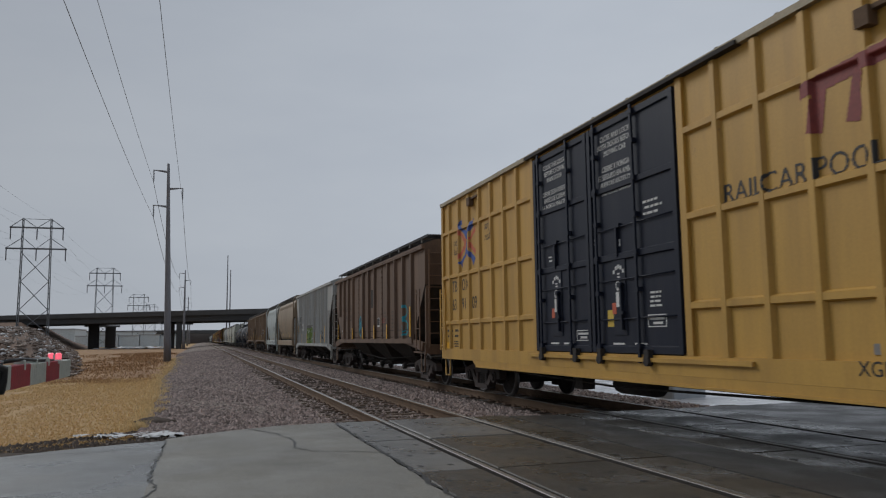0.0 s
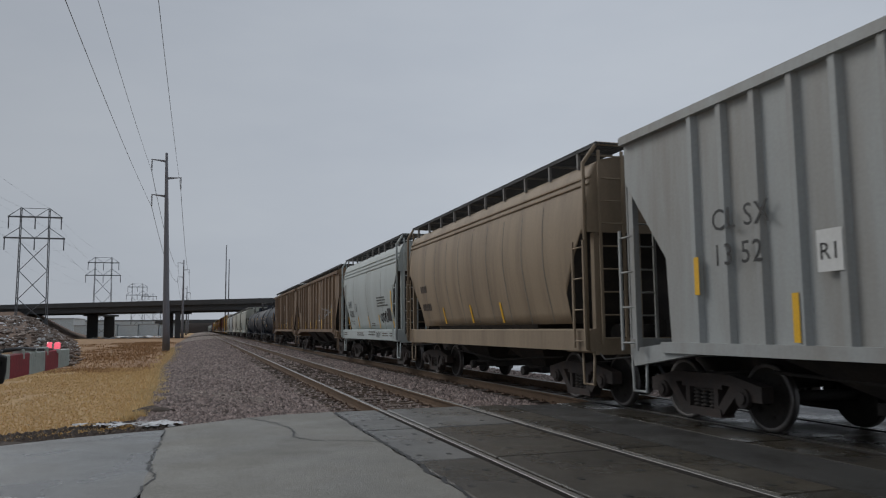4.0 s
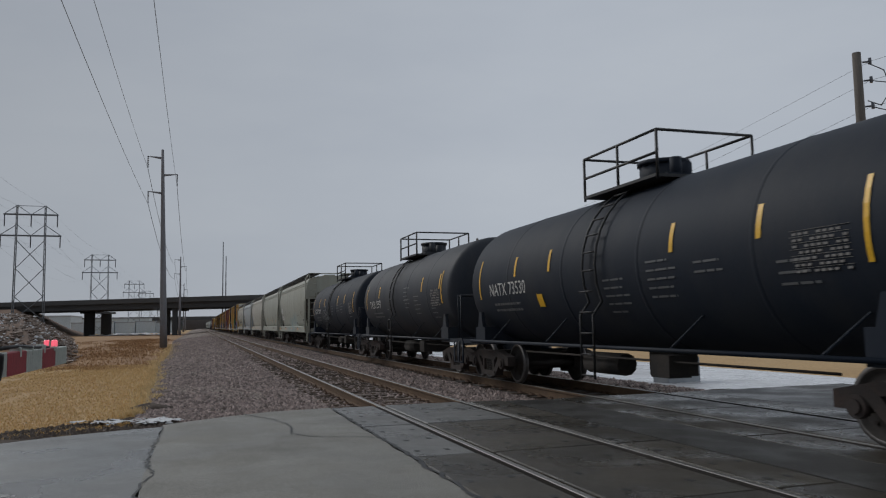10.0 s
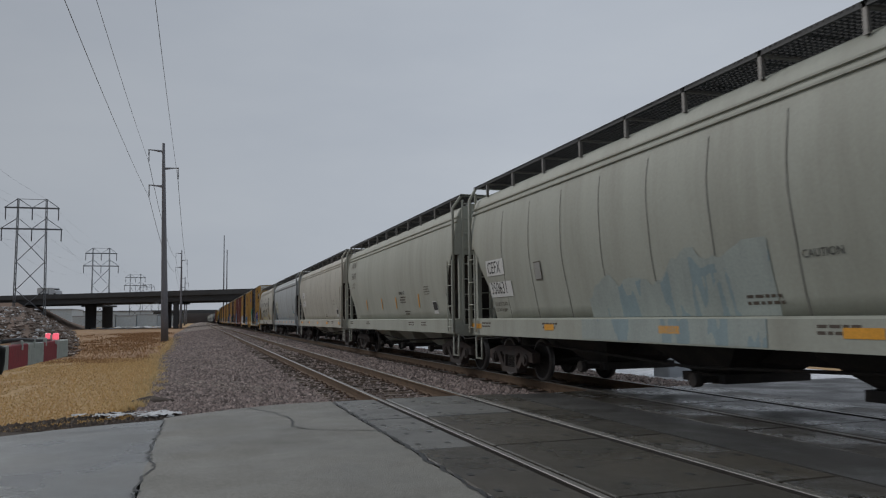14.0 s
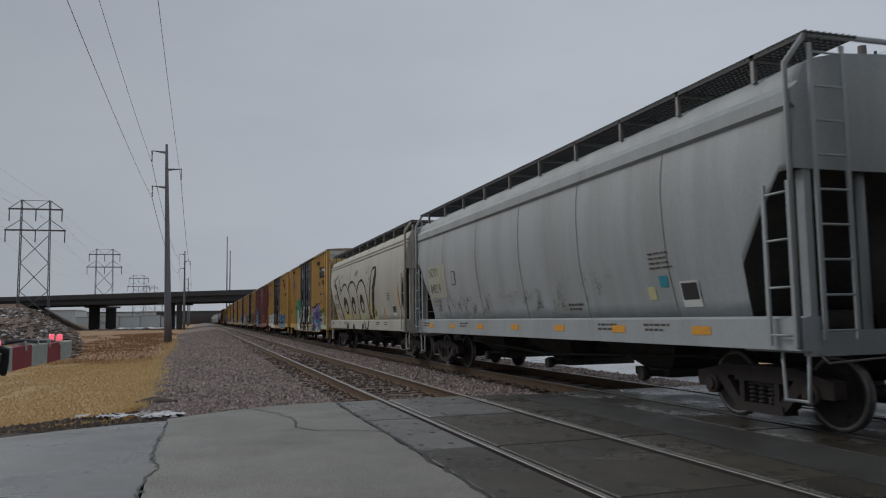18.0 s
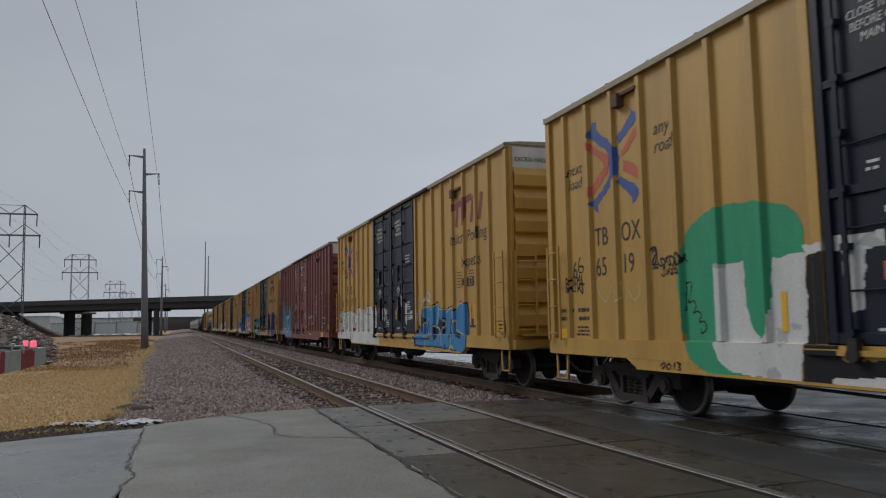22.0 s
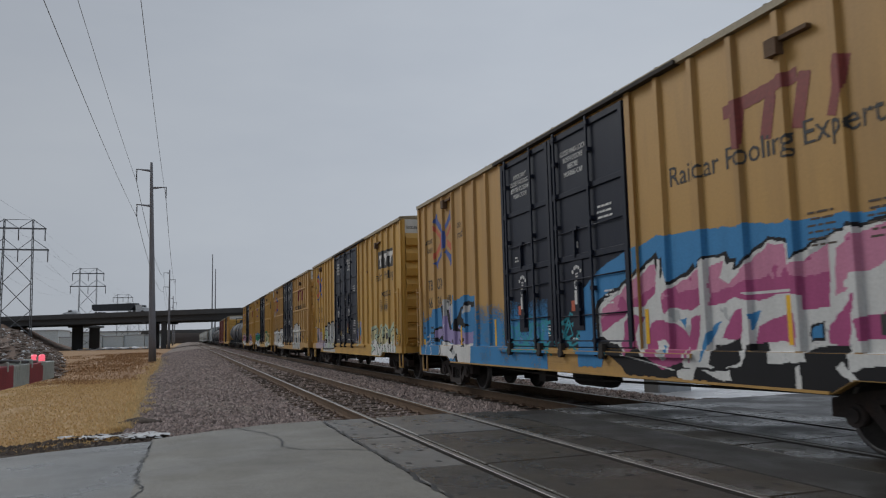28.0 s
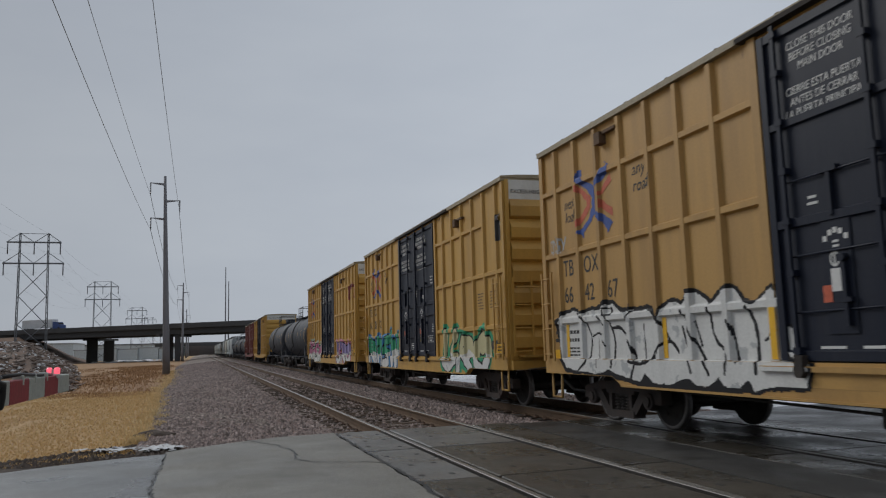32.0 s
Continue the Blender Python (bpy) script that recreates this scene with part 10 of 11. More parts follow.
    a.shape("red", [(1.97, 1.5), (2.19, 1.46), (2.12, 1.24), (2.06, 1.1)], True)
    a.shape("red", [(2.48, 1.41), (2.57, 1.19), (2.7, 0.69), (2.58, 0.7)], True)
    a.shape("red", [(2.84, 1.37), (2.97, 1.36), (3, 1.28), (3.17, 1.28), (3.19, 1.48), (3.31, 1.5), (3.26, 1.18), (2.95, 1.17), (2.84, 1.21)], True)
    a.shape("red", [(1.21, 1.51), (1.34, 1.54), (1.3, 1.37)], True)
    a.line("brown", [(0.15, 1.88), (0.54, 1.97), (0.71, 1.98)], 0.025)
    a.line("brown", [(0.92, 1.87), (1.33, 1.98), (1.35, 1.89), (1.53, 1.93), (2.12, 1.92), (2.38, 1.95), (2.5, 1.91), (2.51, 1.73), (2.54, 1.48)], 0.025)
    a.line("brown", [(2.68, 1.83), (2.94, 1.87)], 0.025)
    a.line("brown", [(3, 1.91), (3.21, 1.8), (3.46, 1.74)], 0.03)
    a.line("brown", [(1.33, 1.92), (1.29, 1.51)], 0.02)
    a.line("brown", [(0.68, 1.96), (0.56, 1.67)], 0.02)
    a.line("brown", [(1.3, 1.37), (1.38, 1.34), (1.35, 1.24)], 0.02)
    a.line("brown", [(3.13, 1.64), (3.44, 1.6)], 0.02)
    a.scrawl("grey", 0.79, 1.23, 1.72, 1.88, 0.02, 6, 4)
    a.scrawl("moss", 1.57, 2.02, 1.75, 1.85, 0.03, 6, 8)
    a.scrawl("moss", 1.65, 2.04, 1.59, 1.69, 0.03, 5, 3)
    finish(c, a)
    for s in (11.45, 15.35, 15.62):
        patch(c[0], s, s + 0.1, 1.35, 1.85, M["orange"], c[1], near(s))
    # streaks and chalk on red
    c, a = start(17, 0.3, 17.3)
    field = np.where((a.S > 1.4) & (a.S < 5.3), np.clip(0.75 + 0.5 * mottle(a.S, a.Z * 0.25, 5.0, 3) - 0.9 * np.clip(a.Z - 1.7, 0, 2), 0, 0.9), 0)
    a.mist("sky", field * 0.7, 6).mist("silver", field * 0.35, 7).mist("cyan", np.where(mottle(a.S, a.Z * 0.2, 7.0, 1) > 0.2, field * 0.8, 0), 8)
    a.line("sky", [(2.24, 0.93), (2.23, 2.4)], .14)
    a.line("cyan", [(3.25, 0.94), (3.27, 2.82)], .14)
    a.line("sky", [(2.73, 0.93), (2.74, 2.62)], .1)
    a.line("white", [(3.81, 0.95), (4.07, 2.43)], .07)
    a.line("lilac", [(4.34, 0.96), (4.32, 2.41)], .12)
    a.line("white", [(4.69, 1.07), (4.95, 2.71)], .06)
    a.line("cyan", [(5.12, 1.08), (5.14, 2.58)], .12)
    a.line("white", [(2.25, 1.17), (2.92, 2.13), (3.45, 1.29), (4.06, 2.31)], .05)
    a.line("white", [(10.63, 1.99), (11.01, 2.05), (11.07, 1.74), (10.73, 1.6), (10.67, 1.83)], .035)
    a.line("white", [(11.11, 1.29), (11.43, 1.51), (11.54, 1.95), (11.67, 1.72), (11.57, 1.36)], .035)
    a.line("white", [(11.87, 1.5), (12.03, 1.85), (12.31, 1.91), (12.36, 1.5)], .035)
    a.line("white", [(12.56, 1.9), (12.92, 1.81), (12.96, 1.55), (12.65, 1.42), (12.61, 1.69)], .035)
    a.line("silver", [(15.31, 1.45), (15.29, 1.66), (15.57, 1.8), (15.97, 1.73), (16.29, 1.67)], .04)
    a.line("silver", [(15.27, 1.45), (15.43, 1.14), (15.7, 0.9), (15.91, 1), (16.02, 1.15)], .04)
    a.line("silver", [(15.66, 1.29), (15.95, 1.49), (16.21, 1.53), (16.1, 1.72)], .035)
    a.line("mint", [(15.55, 2.06), (15.72, 1.94), (15.9, 2.03), (15.57, 1.9)], .035)
    a.line("white", [(7.14, 2.36), (7.3, 2.06)], .04)
    a.line("white", [(9.43, 2.39), (9.69, 1.95)], .04)
    finish(c, a)
    bars(c[0], 13.3, 2.85, 8, M["chalk"], c[1], -1.504, 0.6, 0.06, 0.13, 5)
    bars(c[0], 14.7, 2.95, 3, M["chalk"], c[1], -1.504, 0.6, 0.07, 0.14, 6)
    patch(c[0], 15.35, 15.95, 1.3, 1.75, M["chalk"], c[1], -1.506, "stencil_frame")
    patch(c[0], 15.38, 15.92, 1.36, 1.72, M["ink"], c[1], -1.511, "stencil_panel", "black stencil panel with a white frame")
    patch(c[0], 15.45, 16.0, 0.86, 1.06, M["reflect"], c[1], -1.58, "notice_plate", "yellow notice plate")
    for s in (9.6, 12.1):
        patch(c[0], s, s + 0.45, 0.92, 1.04, M["orange"], c[1], -1.58)
    # turquoise word, navy word
    c, a = start(18, 0.3, 17.4)
    a.shape("black", [(0.32, 1.77), (0.77, 1.99), (1.32, 2.03), (2.02, 2.18), (2.83, 2.31), (3.47, 2.34), (3.97, 2.3), (4.29, 2.11), (4.48, 2.06), (4.9, 2.06), (5.01, 1.97), (5.29, 2.05), (5.46, 2.11), (5.67, 2.14), (5.91, 2.13), (6.08, 2.04), (6.15, 1.84), (6.16, 1.66), (6.33, 1.58), (6.39, 1.31), (6.38, 1), (6.2, 0.67), (5.82, 0.6), (5.11, 0.6), (4.29, 0.6), (3.02, 0.69), (2.18, 0.76), (1.42, 0.81), (0.69, 0.98), (0.33, 1.31)], True)
    a.shape("cyan", [(0.46, 1.79), (0.88, 1.94), (1.16, 1.92), (1.09, 1.55), (1.39, 1.62), (1.5, 1.78), (2.01, 1.98), (2.03, 1.62), (1.47, 1.41), (0.82, 1.21), (0.5, 1.42)], True)
    a.shape("cyan", [(2.12, 1.79), (2.54, 1.91), (2.97, 1.94), (3.59, 1.9), (3.58, 1.69), (2.94, 1.64), (2.6, 1.54), (2.27, 1.4), (2.16, 1.58)], True)
    a.shape("cyan", [(2.92, 2.32), (3.46, 2.3), (3.95, 2.25), (4.21, 2.05), (4.31, 1.78), (4.34, 1.53), (4.05, 1.51), (3.93, 1.8), (3.73, 1.97), (3.44, 1.97), (3.1, 1.97)], True)
    a.shape("cyan", [(1.24, 1.12), (1.84, 1.08), (2.22, 1.16), (2.73, 1.06), (3.09, 1.14), (3.38, 0.91), (3.15, 0.76), (2.19, 0.8), (1.43, 0.85)], True)
    a.shape("cyan", [(3.13, 1.58), (3.56, 1.63), (3.57, 1.44), (3.45, 1.24), (3.1, 1.24)], True)
    a.shape("cyan", [(4.41, 2.01), (4.85, 2.01), (4.88, 1.83), (4.63, 1.54), (4.53, 1.24), (4.63, 0.95), (5.05, 0.92), (5.18, 1.1), (5.23, 1.25), (5.23, 1.87), (5.45, 2.05), (5.66, 2.1), (5.91, 2.09), (6.03, 1.97), (6.04, 1.77), (5.82, 1.73), (5.61, 1.53), (5.48, 1.25), (5.56, 0.98), (5.94, 0.92), (6.3, 1), (6.17, 0.73), (5.73, 0.65), (5.43, 0.62), (5.12, 0.67), (4.85, 0.77), (4.6, 0.64), (4.34, 0.67), (4.32, 0.94), (4.27, 1.24), (4.34, 1.63)], True)
    a.shape("black", [(5.56, 1.51), (5.7, 1.69), (5.97, 1.72), (6.1, 1.52), (6.12, 1.25), (5.91, 1.14), (5.68, 1.17), (5.54, 1.27)], True)
    a.shape("cyan", [(5.62, 1.45), (5.77, 1.57), (5.91, 1.59), (6.01, 1.48), (5.89, 1.43), (5.72, 1.38)], True)
    a.shape("peach", [(5.69, 1.54), (5.85, 1.61), (5.93, 1.51), (5.8, 1.42)])
    a.shape("peach", [(5.96, 1.25), (6.4, 1.2), (6.38, 1.07), (6.08, 1.21)], True)
    a.shape("peach", [(1.06, 1.48), (1.34, 1.55), (1.42, 1.23), (1.12, 1.17)], True)
    a.shape("peach", [(2.6, 1.5), (3.06, 1.58), (3.08, 1.24), (2.65, 1.18)], True)
    a.shape("peach", [(3.77, 1.71), (3.97, 1.76), (4.06, 1.46), (3.82, 1.38), (3.71, 1.55)])
    a.shape("black", [(4.64, 1.57), (4.82, 1.7), (4.88, 1.39), (4.82, 1.08), (4.67, 0.99), (4.58, 1.23)], True)
    a.shape("peach", [(4.82, 1.54), (4.93, 1.55), (4.84, 1.1), (4.73, 1.05)], True)
    a.shape("silver", [(3.54, 1.39), (4.03, 1.44), (3.95, 0.91), (3.64, 0.86)], True)
    a.shape("black", [(3.67, 1.3), (3.9, 1.34), (3.87, 1), (3.79, 0.98), (3.78, 1.24), (3.67, 1.22)], True)
    a.shape("black", [(4.15, 1.4), (4.39, 1.44), (4.33, 1.07), (4.13, 1.07)], True)
    a.shape("silver", [(4.2, 1.35), (4.33, 1.37), (4.29, 1.13), (4.19, 1.12)], True)
    a.line("black", [(4.22, 1.26), (4.31, 1.26)], 0.03)
    a.line("yellow", [(3.05, 1.37), (3.22, 1.53), (3.33, 1.41), (3.58, 1.5)], 0.08)
    a.line("yellow", [(4.04, 1.65), (4.33, 1.78), (4.25, 1.54)], 0.06)
    a.line("yellow", [(2.33, 0.86), (2.67, 1.2)], 0.06)
    a.line("yellow", [(5.04, 1.3), (5.14, 1.46), (5.2, 1.3)], 0.05)
    a.line("yellow", [(5, 1.82), (5.21, 1.74)], 0.05)
    a.line("white", [(4.78, 1.65), (5.18, 1.61)], 0.03)
    a.line("white", [(4.99, 1.79), (4.94, 1.45)], 0.035)
    a.line("white", [(3.09, 1.11), (3.48, 1.08)], 0.03)
    a.line("white", [(3.31, 1.31), (3.31, 0.86)], 0.04)
    a.shape("peach", [(1.97, 0.87), (2.24, 1.04), (2.4, 0.86)], True)
    a.shape("peach", [(3.08, 0.61), (3.35, 0.88), (3.57, 0.61)], True)
    a.shape("peach", [(5.2, 0.59), (5.39, 0.74), (5.55, 0.6)], True)
    a.shape("silver", [(3.56, 0.75), (4.2, 0.73), (3.95, 0.52), (3.61, 0.53)], True)
    a.shape("peach", [(0.37, 1.23), (0.56, 1.31), (0.63, 1.07), (0.4, 1.04)], True)
    a.line("black", [(1.16, 1.92), (1.09, 1.55), (1.39, 1.62), (1.5, 1.78)], 0.04)
    a.line("black", [(3.59, 1.9), (3.58, 1.69), (2.94, 1.64)], 0.03)
    a.line("black", [(4.94, 1.83), (5.22, 1.87)], 0.03)
    a.line("black", [(3.7, 1.56), (4.35, 1.58), (4.58, 1.77)], 0.03)
    a.line("black", [(4.98, 1.64), (5.21, 1.7), (5.52, 1.66)], 0.02)
    a.line("black", [(2.23, 1.33), (2.3, 1.78), (2.96, 1.89)], 0.03)
    a.line("black", [(4.32, 0.94), (5.05, 0.89), (5.46, 0.94), (6.25, 0.92)], 0.02)
    a.shape("navy", [(13.6, 0.62), (13.6, 2.2), (14.0, 2.45), (14.7, 2.3), (15.1, 2.42), (15.6, 2.2), (16.3, 2.3), (16.9, 2.0), (17.1, 0.62)])
    a.line("blue", [(14.05, 2.38), (14.7, 2.2), (15.1, 2.33), (15.6, 2.1), (16.3, 2.2), (16.85, 1.9), (17.0, 0.8)], 0.09)
    a.line("blue", [(14.6, 0.9), (14.8, 1.7), (15.1, 1.0)], 0.08).line("blue", [(15.8, 0.8), (15.7, 1.8), (16.3, 1.7), (16.2, 0.9)], 0.08).line("white", [(15.3, 1.7), (15.35, 1.85)], 0.04)
    a.shape("navy", [(11.43, 2.24), (12.09, 2.47), (12.55, 2.13), (13.01, 2.35), (13.57, 2.3), (13.41, 0.66), (11.78, 0.68), (11.6, 1.12)])
    a.line("blue", [(11.51, 2.18), (12, 2.36), (12.43, 2.19), (12.54, 2.01), (12.79, 2.17), (12.88, 1.87), (13, 2.17), (13.56, 2.24)], .1)
    a.line("blue", [(11.54, 2.12), (11.74, 1.03)], .09)
    a.line("blue", [(12.49, 1.51), (12.24, 1.23), (12.47, 1), (12.49, 1.51)], .07)
    a.line("blue", [(13.03, 1.41), (13.15, 0.89)], .1)
    a.line("blue", [(11.89, 1.13), (11.99, 0.69)], .08)
    a.line("blue", [(12.72, 1.1), (12.77, 0.96)], .06)
    a.line("blue", [(11.73, 0.92), (13.2, 0.94)], .07)
    a.line("yellow", [(11.7, 1.85), (11.81, 1.76)], .06)
    a.line("white", [(12.21, 1.57), (12.23, 1.47)], .03)
    a.scrawl("black", 11.1, 11.51, 0.99, 1.31, .03, 6, 13)
    for s0, s1, z0, z1 in PATCHES:
        a.lay("", (a.S > s0) & (a.S < s1) & (a.Z > z0) & (a.Z < z1))
    finish(c, a)
    for s0, s1, z0, z1 in PATCHES:
        patch(c[0], s0, s1, z0, z1, M["chalk"], c[1], -1.498, "stencil_patch", "white painted patch behind black digits")
    for s, z0, z1 in ((2.0, 1.2, 1.6), (5.3, 1.2, 1.65), (11.5, 1.1, 1.6)):
        patch(c[0], s, s + 0.09, z0, z1, M["reflect"], c[1], near(s))
    # grey and lilac word on sky blue, pink word
    c, a = start(19, 0.2, 17.4)
    a.mist("sky", np.where(a.S < 8.2, np.clip(1.0 + 0.25 * mottle(a.S, a.Z, 4.0, 3) - 2.2 * np.clip(a.Z - 1.55, 0, 2), 0, 1), 0), 5)
    a.shape("sky", [(-0.28, 0.88), (-0.04, 1.12), (0.35, 1.69), (0.67, 1.64), (0.78, 1.88), (1, 1.87), (1.05, 2.07), (1.58, 2.1), (1.87, 2.12), (2.11, 2.34), (2.62, 2.09), (2.91, 2.37), (3.01, 2.35), (3.03, 2.23), (3.35, 2.28), (3.63, 2.32), (3.88, 2.31), (4.37, 2.28), (4.18, 0.56), (3.26, 0.7), (1.56, 0.83)], True)
    a.shape("black", [(1.2, 1.39), (1.33, 1.56), (1.61, 1.6), (1.89, 1.61), (2.1, 1.49), (2.35, 1.33), (2.31, 1.25), (1.8, 1.26), (1.59, 1.18), (1.33, 1.22)], True)
    a.shape("lilac", [(1.47, 1.52), (1.93, 1.56), (2.03, 1.41), (1.64, 1.28), (1.45, 1.34)], True)
    a.shape("lilac", [(1.87, 2.14), (2.1, 2.28), (2.59, 2.2), (2.59, 1.77), (2.66, 1.52), (2.89, 1.54), (3.13, 1.61), (3.41, 1.5), (3.79, 1.43), (4.22, 1.47), (4.19, 1.14), (3.76, 1.15), (3.16, 1.15), (2.53, 1.2), (2.04, 1.26), (1.95, 1.54)], True)
    a.shape("silver", [(1.93, 2.29), (2.29, 2.32), (2.6, 2.22), (2.5, 1.88), (2.06, 1.87)], True)
    a.shape("silver", [(2.61, 2.15), (2.88, 2.19), (2.82, 1.76), (2.62, 1.62)], True)
    a.shape("white", [(1.77, 1.16), (2.04, 1.26), (2.53, 1.19), (3.16, 1.15), (3.76, 1.17), (4.19, 1.17), (4.13, 0.61), (3.19, 0.74), (2.49, 0.83), (1.76, 0.85)], True)
    a.shape("black", [(1.81, 2.11), (1.97, 2.15), (2.16, 1.73), (2.04, 1.64)], True)
    a.shape("black", [(2.28, 2.05), (2.49, 2), (2.67, 1.53), (2.53, 1.49)], True)
    a.shape("black", [(2.79, 1.51), (3.03, 1.75), (3.38, 2.06), (3.87, 2.17), (4.3, 2.16), (4.28, 2.03), (3.86, 2.07), (3.47, 2), (3.39, 1.83), (3.76, 1.65), (4, 1.59), (3.62, 1.58), (3.22, 1.63), (3.14, 1.55), (3.44, 1.46), (2.96, 1.46)], True)
    a.shape("silver", [(3.43, 1.94), (3.77, 2.08), (4.11, 2.08), (4.04, 1.95), (3.55, 1.88)], True)
    a.shape("black", [(2.63, 1.2), (2.74, 1.29), (2.91, 1.25), (2.93, 1.02), (2.75, 0.95), (2.65, 1.02), (2.81, 1.08), (2.79, 1.19)], True)
    a.line("black", [(1.82, 1.21), (1.93, 0.95), (1.76, 0.85)], 0.06)
    a.line("black", [(3.23, 1.27), (3.44, 1.13), (3.72, 1.11)], 0.035)
    a.shape("black", [(3.3, 1.26), (3.46, 1.32), (3.62, 1.28), (3.52, 1.21)])
    a.shape("black", [(2.78, 0.7), (3.05, 0.85), (3.18, 0.96), (3.29, 0.7)], True)
    a.shape("sky", [(2.87, 0.73), (3.05, 0.81), (3.11, 0.73)], True)
    a.line("black", [(2.71, 0.99), (2.85, 0.96)], 0.03)
    a.line("black", [(1.95, 1.54), (2.04, 1.26), (2.53, 1.2)], 0.03)
    a.line("black", [(3.35, 1.59), (3.8, 1.57)], 0.04)
    a.line("white", [(2.01, 1.62), (2.18, 1.6), (2.24, 1.65)], 0.05)
    a.line("white", [(0.73, 1.34), (0.81, 1.42), (0.89, 1.3), (0.69, 1.19), (0.58, 0.87)], 0.035)
    a.line("white", [(0.95, 1.19), (1.15, 0.91), (0.99, 0.86)], 0.035)
    a.line("white", [(-0.16, 2.1), (0.03, 1.85), (-0.11, 1.45)], 0.03)
    a.line("ink", [(0.15, 4.21), (0.42, 3.69), (0.12, 3.45), (-0.24, 3.78), (0.15, 4.21)], 0.03)
    a.scrawl("ink", -0.12, 0.3, 3.58, 3.98, 0.03, 5, 3)
    a.scrawl("peach", -0.18, 0.25, 2.71, 3.1, 0.02, 6, 5)
    a.line("black", [(0.41, 3.67), (0.8, 3.62), (0.94, 3.54)], 0.02)
    a.scrawl("cyan", 6.4, 10.9, 0.95, 1.75, 0.04, 22, 4)
    a.shape("sky", [(9.48, 2.04), (10.08, 2.37), (10.79, 2.57), (11.71, 2.73), (13.38, 2.64), (15.53, 2.51), (16.06, 2.47), (16, 1.86), (10.7, 1.62), (10.12, 0.82), (9.37, 0.8)], True)
    a.shape("black", [(9.95, 1.78), (10.07, 1.91), (10.74, 2.11), (11.23, 2.29), (11.61, 2.46), (11.71, 2.49), (11.76, 2.37), (11.86, 2.43), (11.95, 2.07), (12.36, 2.14), (12.5, 2.29), (12.55, 2.22), (12.69, 2.31), (12.83, 2.34), (13.2, 2.35), (13.24, 2.25), (13.37, 2.28), (13.33, 2.15), (13.46, 2.18), (13.65, 2.31), (13.94, 2.45), (14.18, 2.39), (14.29, 2.27), (14.28, 2.15), (14.6, 2.3), (14.84, 2.36), (15.06, 2.42), (15.34, 2.44), (15.52, 2.44), (16.06, 2.47), (15.88, 0.66), (14.89, 0.73), (14.45, 0.72), (13.59, 0.72), (12.06, 0.75), (10.86, 0.75), (10.6, 0.93), (9.98, 1.26)], True)
    a.shape("white", [(10.06, 1.77), (10.18, 1.87), (10.79, 2.06), (11.29, 2.25), (11.65, 2.41), (11.7, 2.07), (11.89, 2.29), (11.97, 2.02), (12.41, 2.11), (12.54, 2.19), (12.71, 2.28), (12.85, 2.3), (13.15, 2.31), (13.17, 2.18), (13.3, 2.21), (13.29, 2.1), (13.48, 2.13), (13.67, 2.27), (13.96, 2.41), (14.15, 2.35), (14.25, 2.25), (14.24, 2.11), (14.62, 2.27), (14.85, 2.33), (15.07, 2.38), (15.51, 2.4), (16.06, 2.43), (15.92, 1.06), (15.05, 0.96), (14.48, 1.03), (13.61, 0.94), (12.07, 0.89), (10.95, 0.94), (10.66, 1.19), (10.06, 1.31)], True)
    a.shape("rose", [(10.17, 1.75), (10.82, 2.02), (11.53, 2.31), (11.67, 2.33), (11.63, 1.91), (11.33, 1.76), (10.95, 1.73), (10.86, 1.6), (10.13, 1.36), (10.1, 1.57)], True)
    a.shape("rose", [(11.77, 1.9), (12.37, 2.07), (12.62, 2.21), (12.69, 2.13), (12.65, 1.74), (12.45, 1.64), (12.08, 1.69), (11.88, 1.62), (11.77, 1.66)], True)
    a.shape("rose", [(12.85, 2.2), (13.13, 2.25), (13.06, 2.01), (13.21, 1.95), (13.53, 2.13), (13.93, 2.36), (14.15, 2.32), (14.19, 2.07), (14.43, 2.12), (14.8, 2.26), (14.76, 1.59), (14.41, 1.58), (14.39, 1.75), (14.05, 1.77), (13.69, 1.73), (13.3, 1.78), (12.8, 1.66)], True)
    a.shape("rose", [(14.89, 2.18), (15.12, 2.33), (15.51, 2.37), (16, 2.37), (15.95, 1.92), (15.47, 2.01), (15.29, 1.94), (15.08, 1.9), (14.96, 1.72), (14.81, 1.7)], True)
    a.shape("pink", [(10.13, 1.58), (10.87, 1.78), (11.62, 2.03), (11.63, 1.9), (11.33, 1.76), (10.95, 1.72), (10.86, 1.6), (10.13, 1.36)], True)
    a.shape("pink", [(11.77, 1.81), (12.35, 1.91), (12.67, 1.94), (12.65, 1.74), (12.45, 1.64), (12.08, 1.69), (11.88, 1.62), (11.77, 1.66)], True)
    a.shape("pink", [(12.84, 1.84), (13.31, 1.92), (13.9, 1.98), (14.41, 1.94), (14.78, 1.97), (14.76, 1.59), (14.41, 1.58), (14.39, 1.75), (14.05, 1.77), (13.69, 1.72), (13.3, 1.78), (12.82, 1.66)], True)
    a.shape("pink", [(10.82, 1.51), (11.09, 1.64), (11.33, 1.6), (11.16, 1.35), (11.21, 1.11), (10.95, 0.92), (10.75, 1.17)], True)
    a.shape("pink", [(11.43, 1.45), (11.74, 1.56), (12.15, 1.47), (12.38, 1.27), (12.31, 0.96), (12.06, 0.84), (11.53, 0.86), (11.32, 1.17)])
    a.shape("pink", [(12.42, 1.55), (12.63, 1.59), (12.55, 1.27), (12.4, 0.96), (12.34, 1.25)], True)
    a.shape("pink", [(13.09, 1.39), (13.28, 1.61), (13.45, 1.64), (13.38, 1.25), (13.03, 1.29)], True)
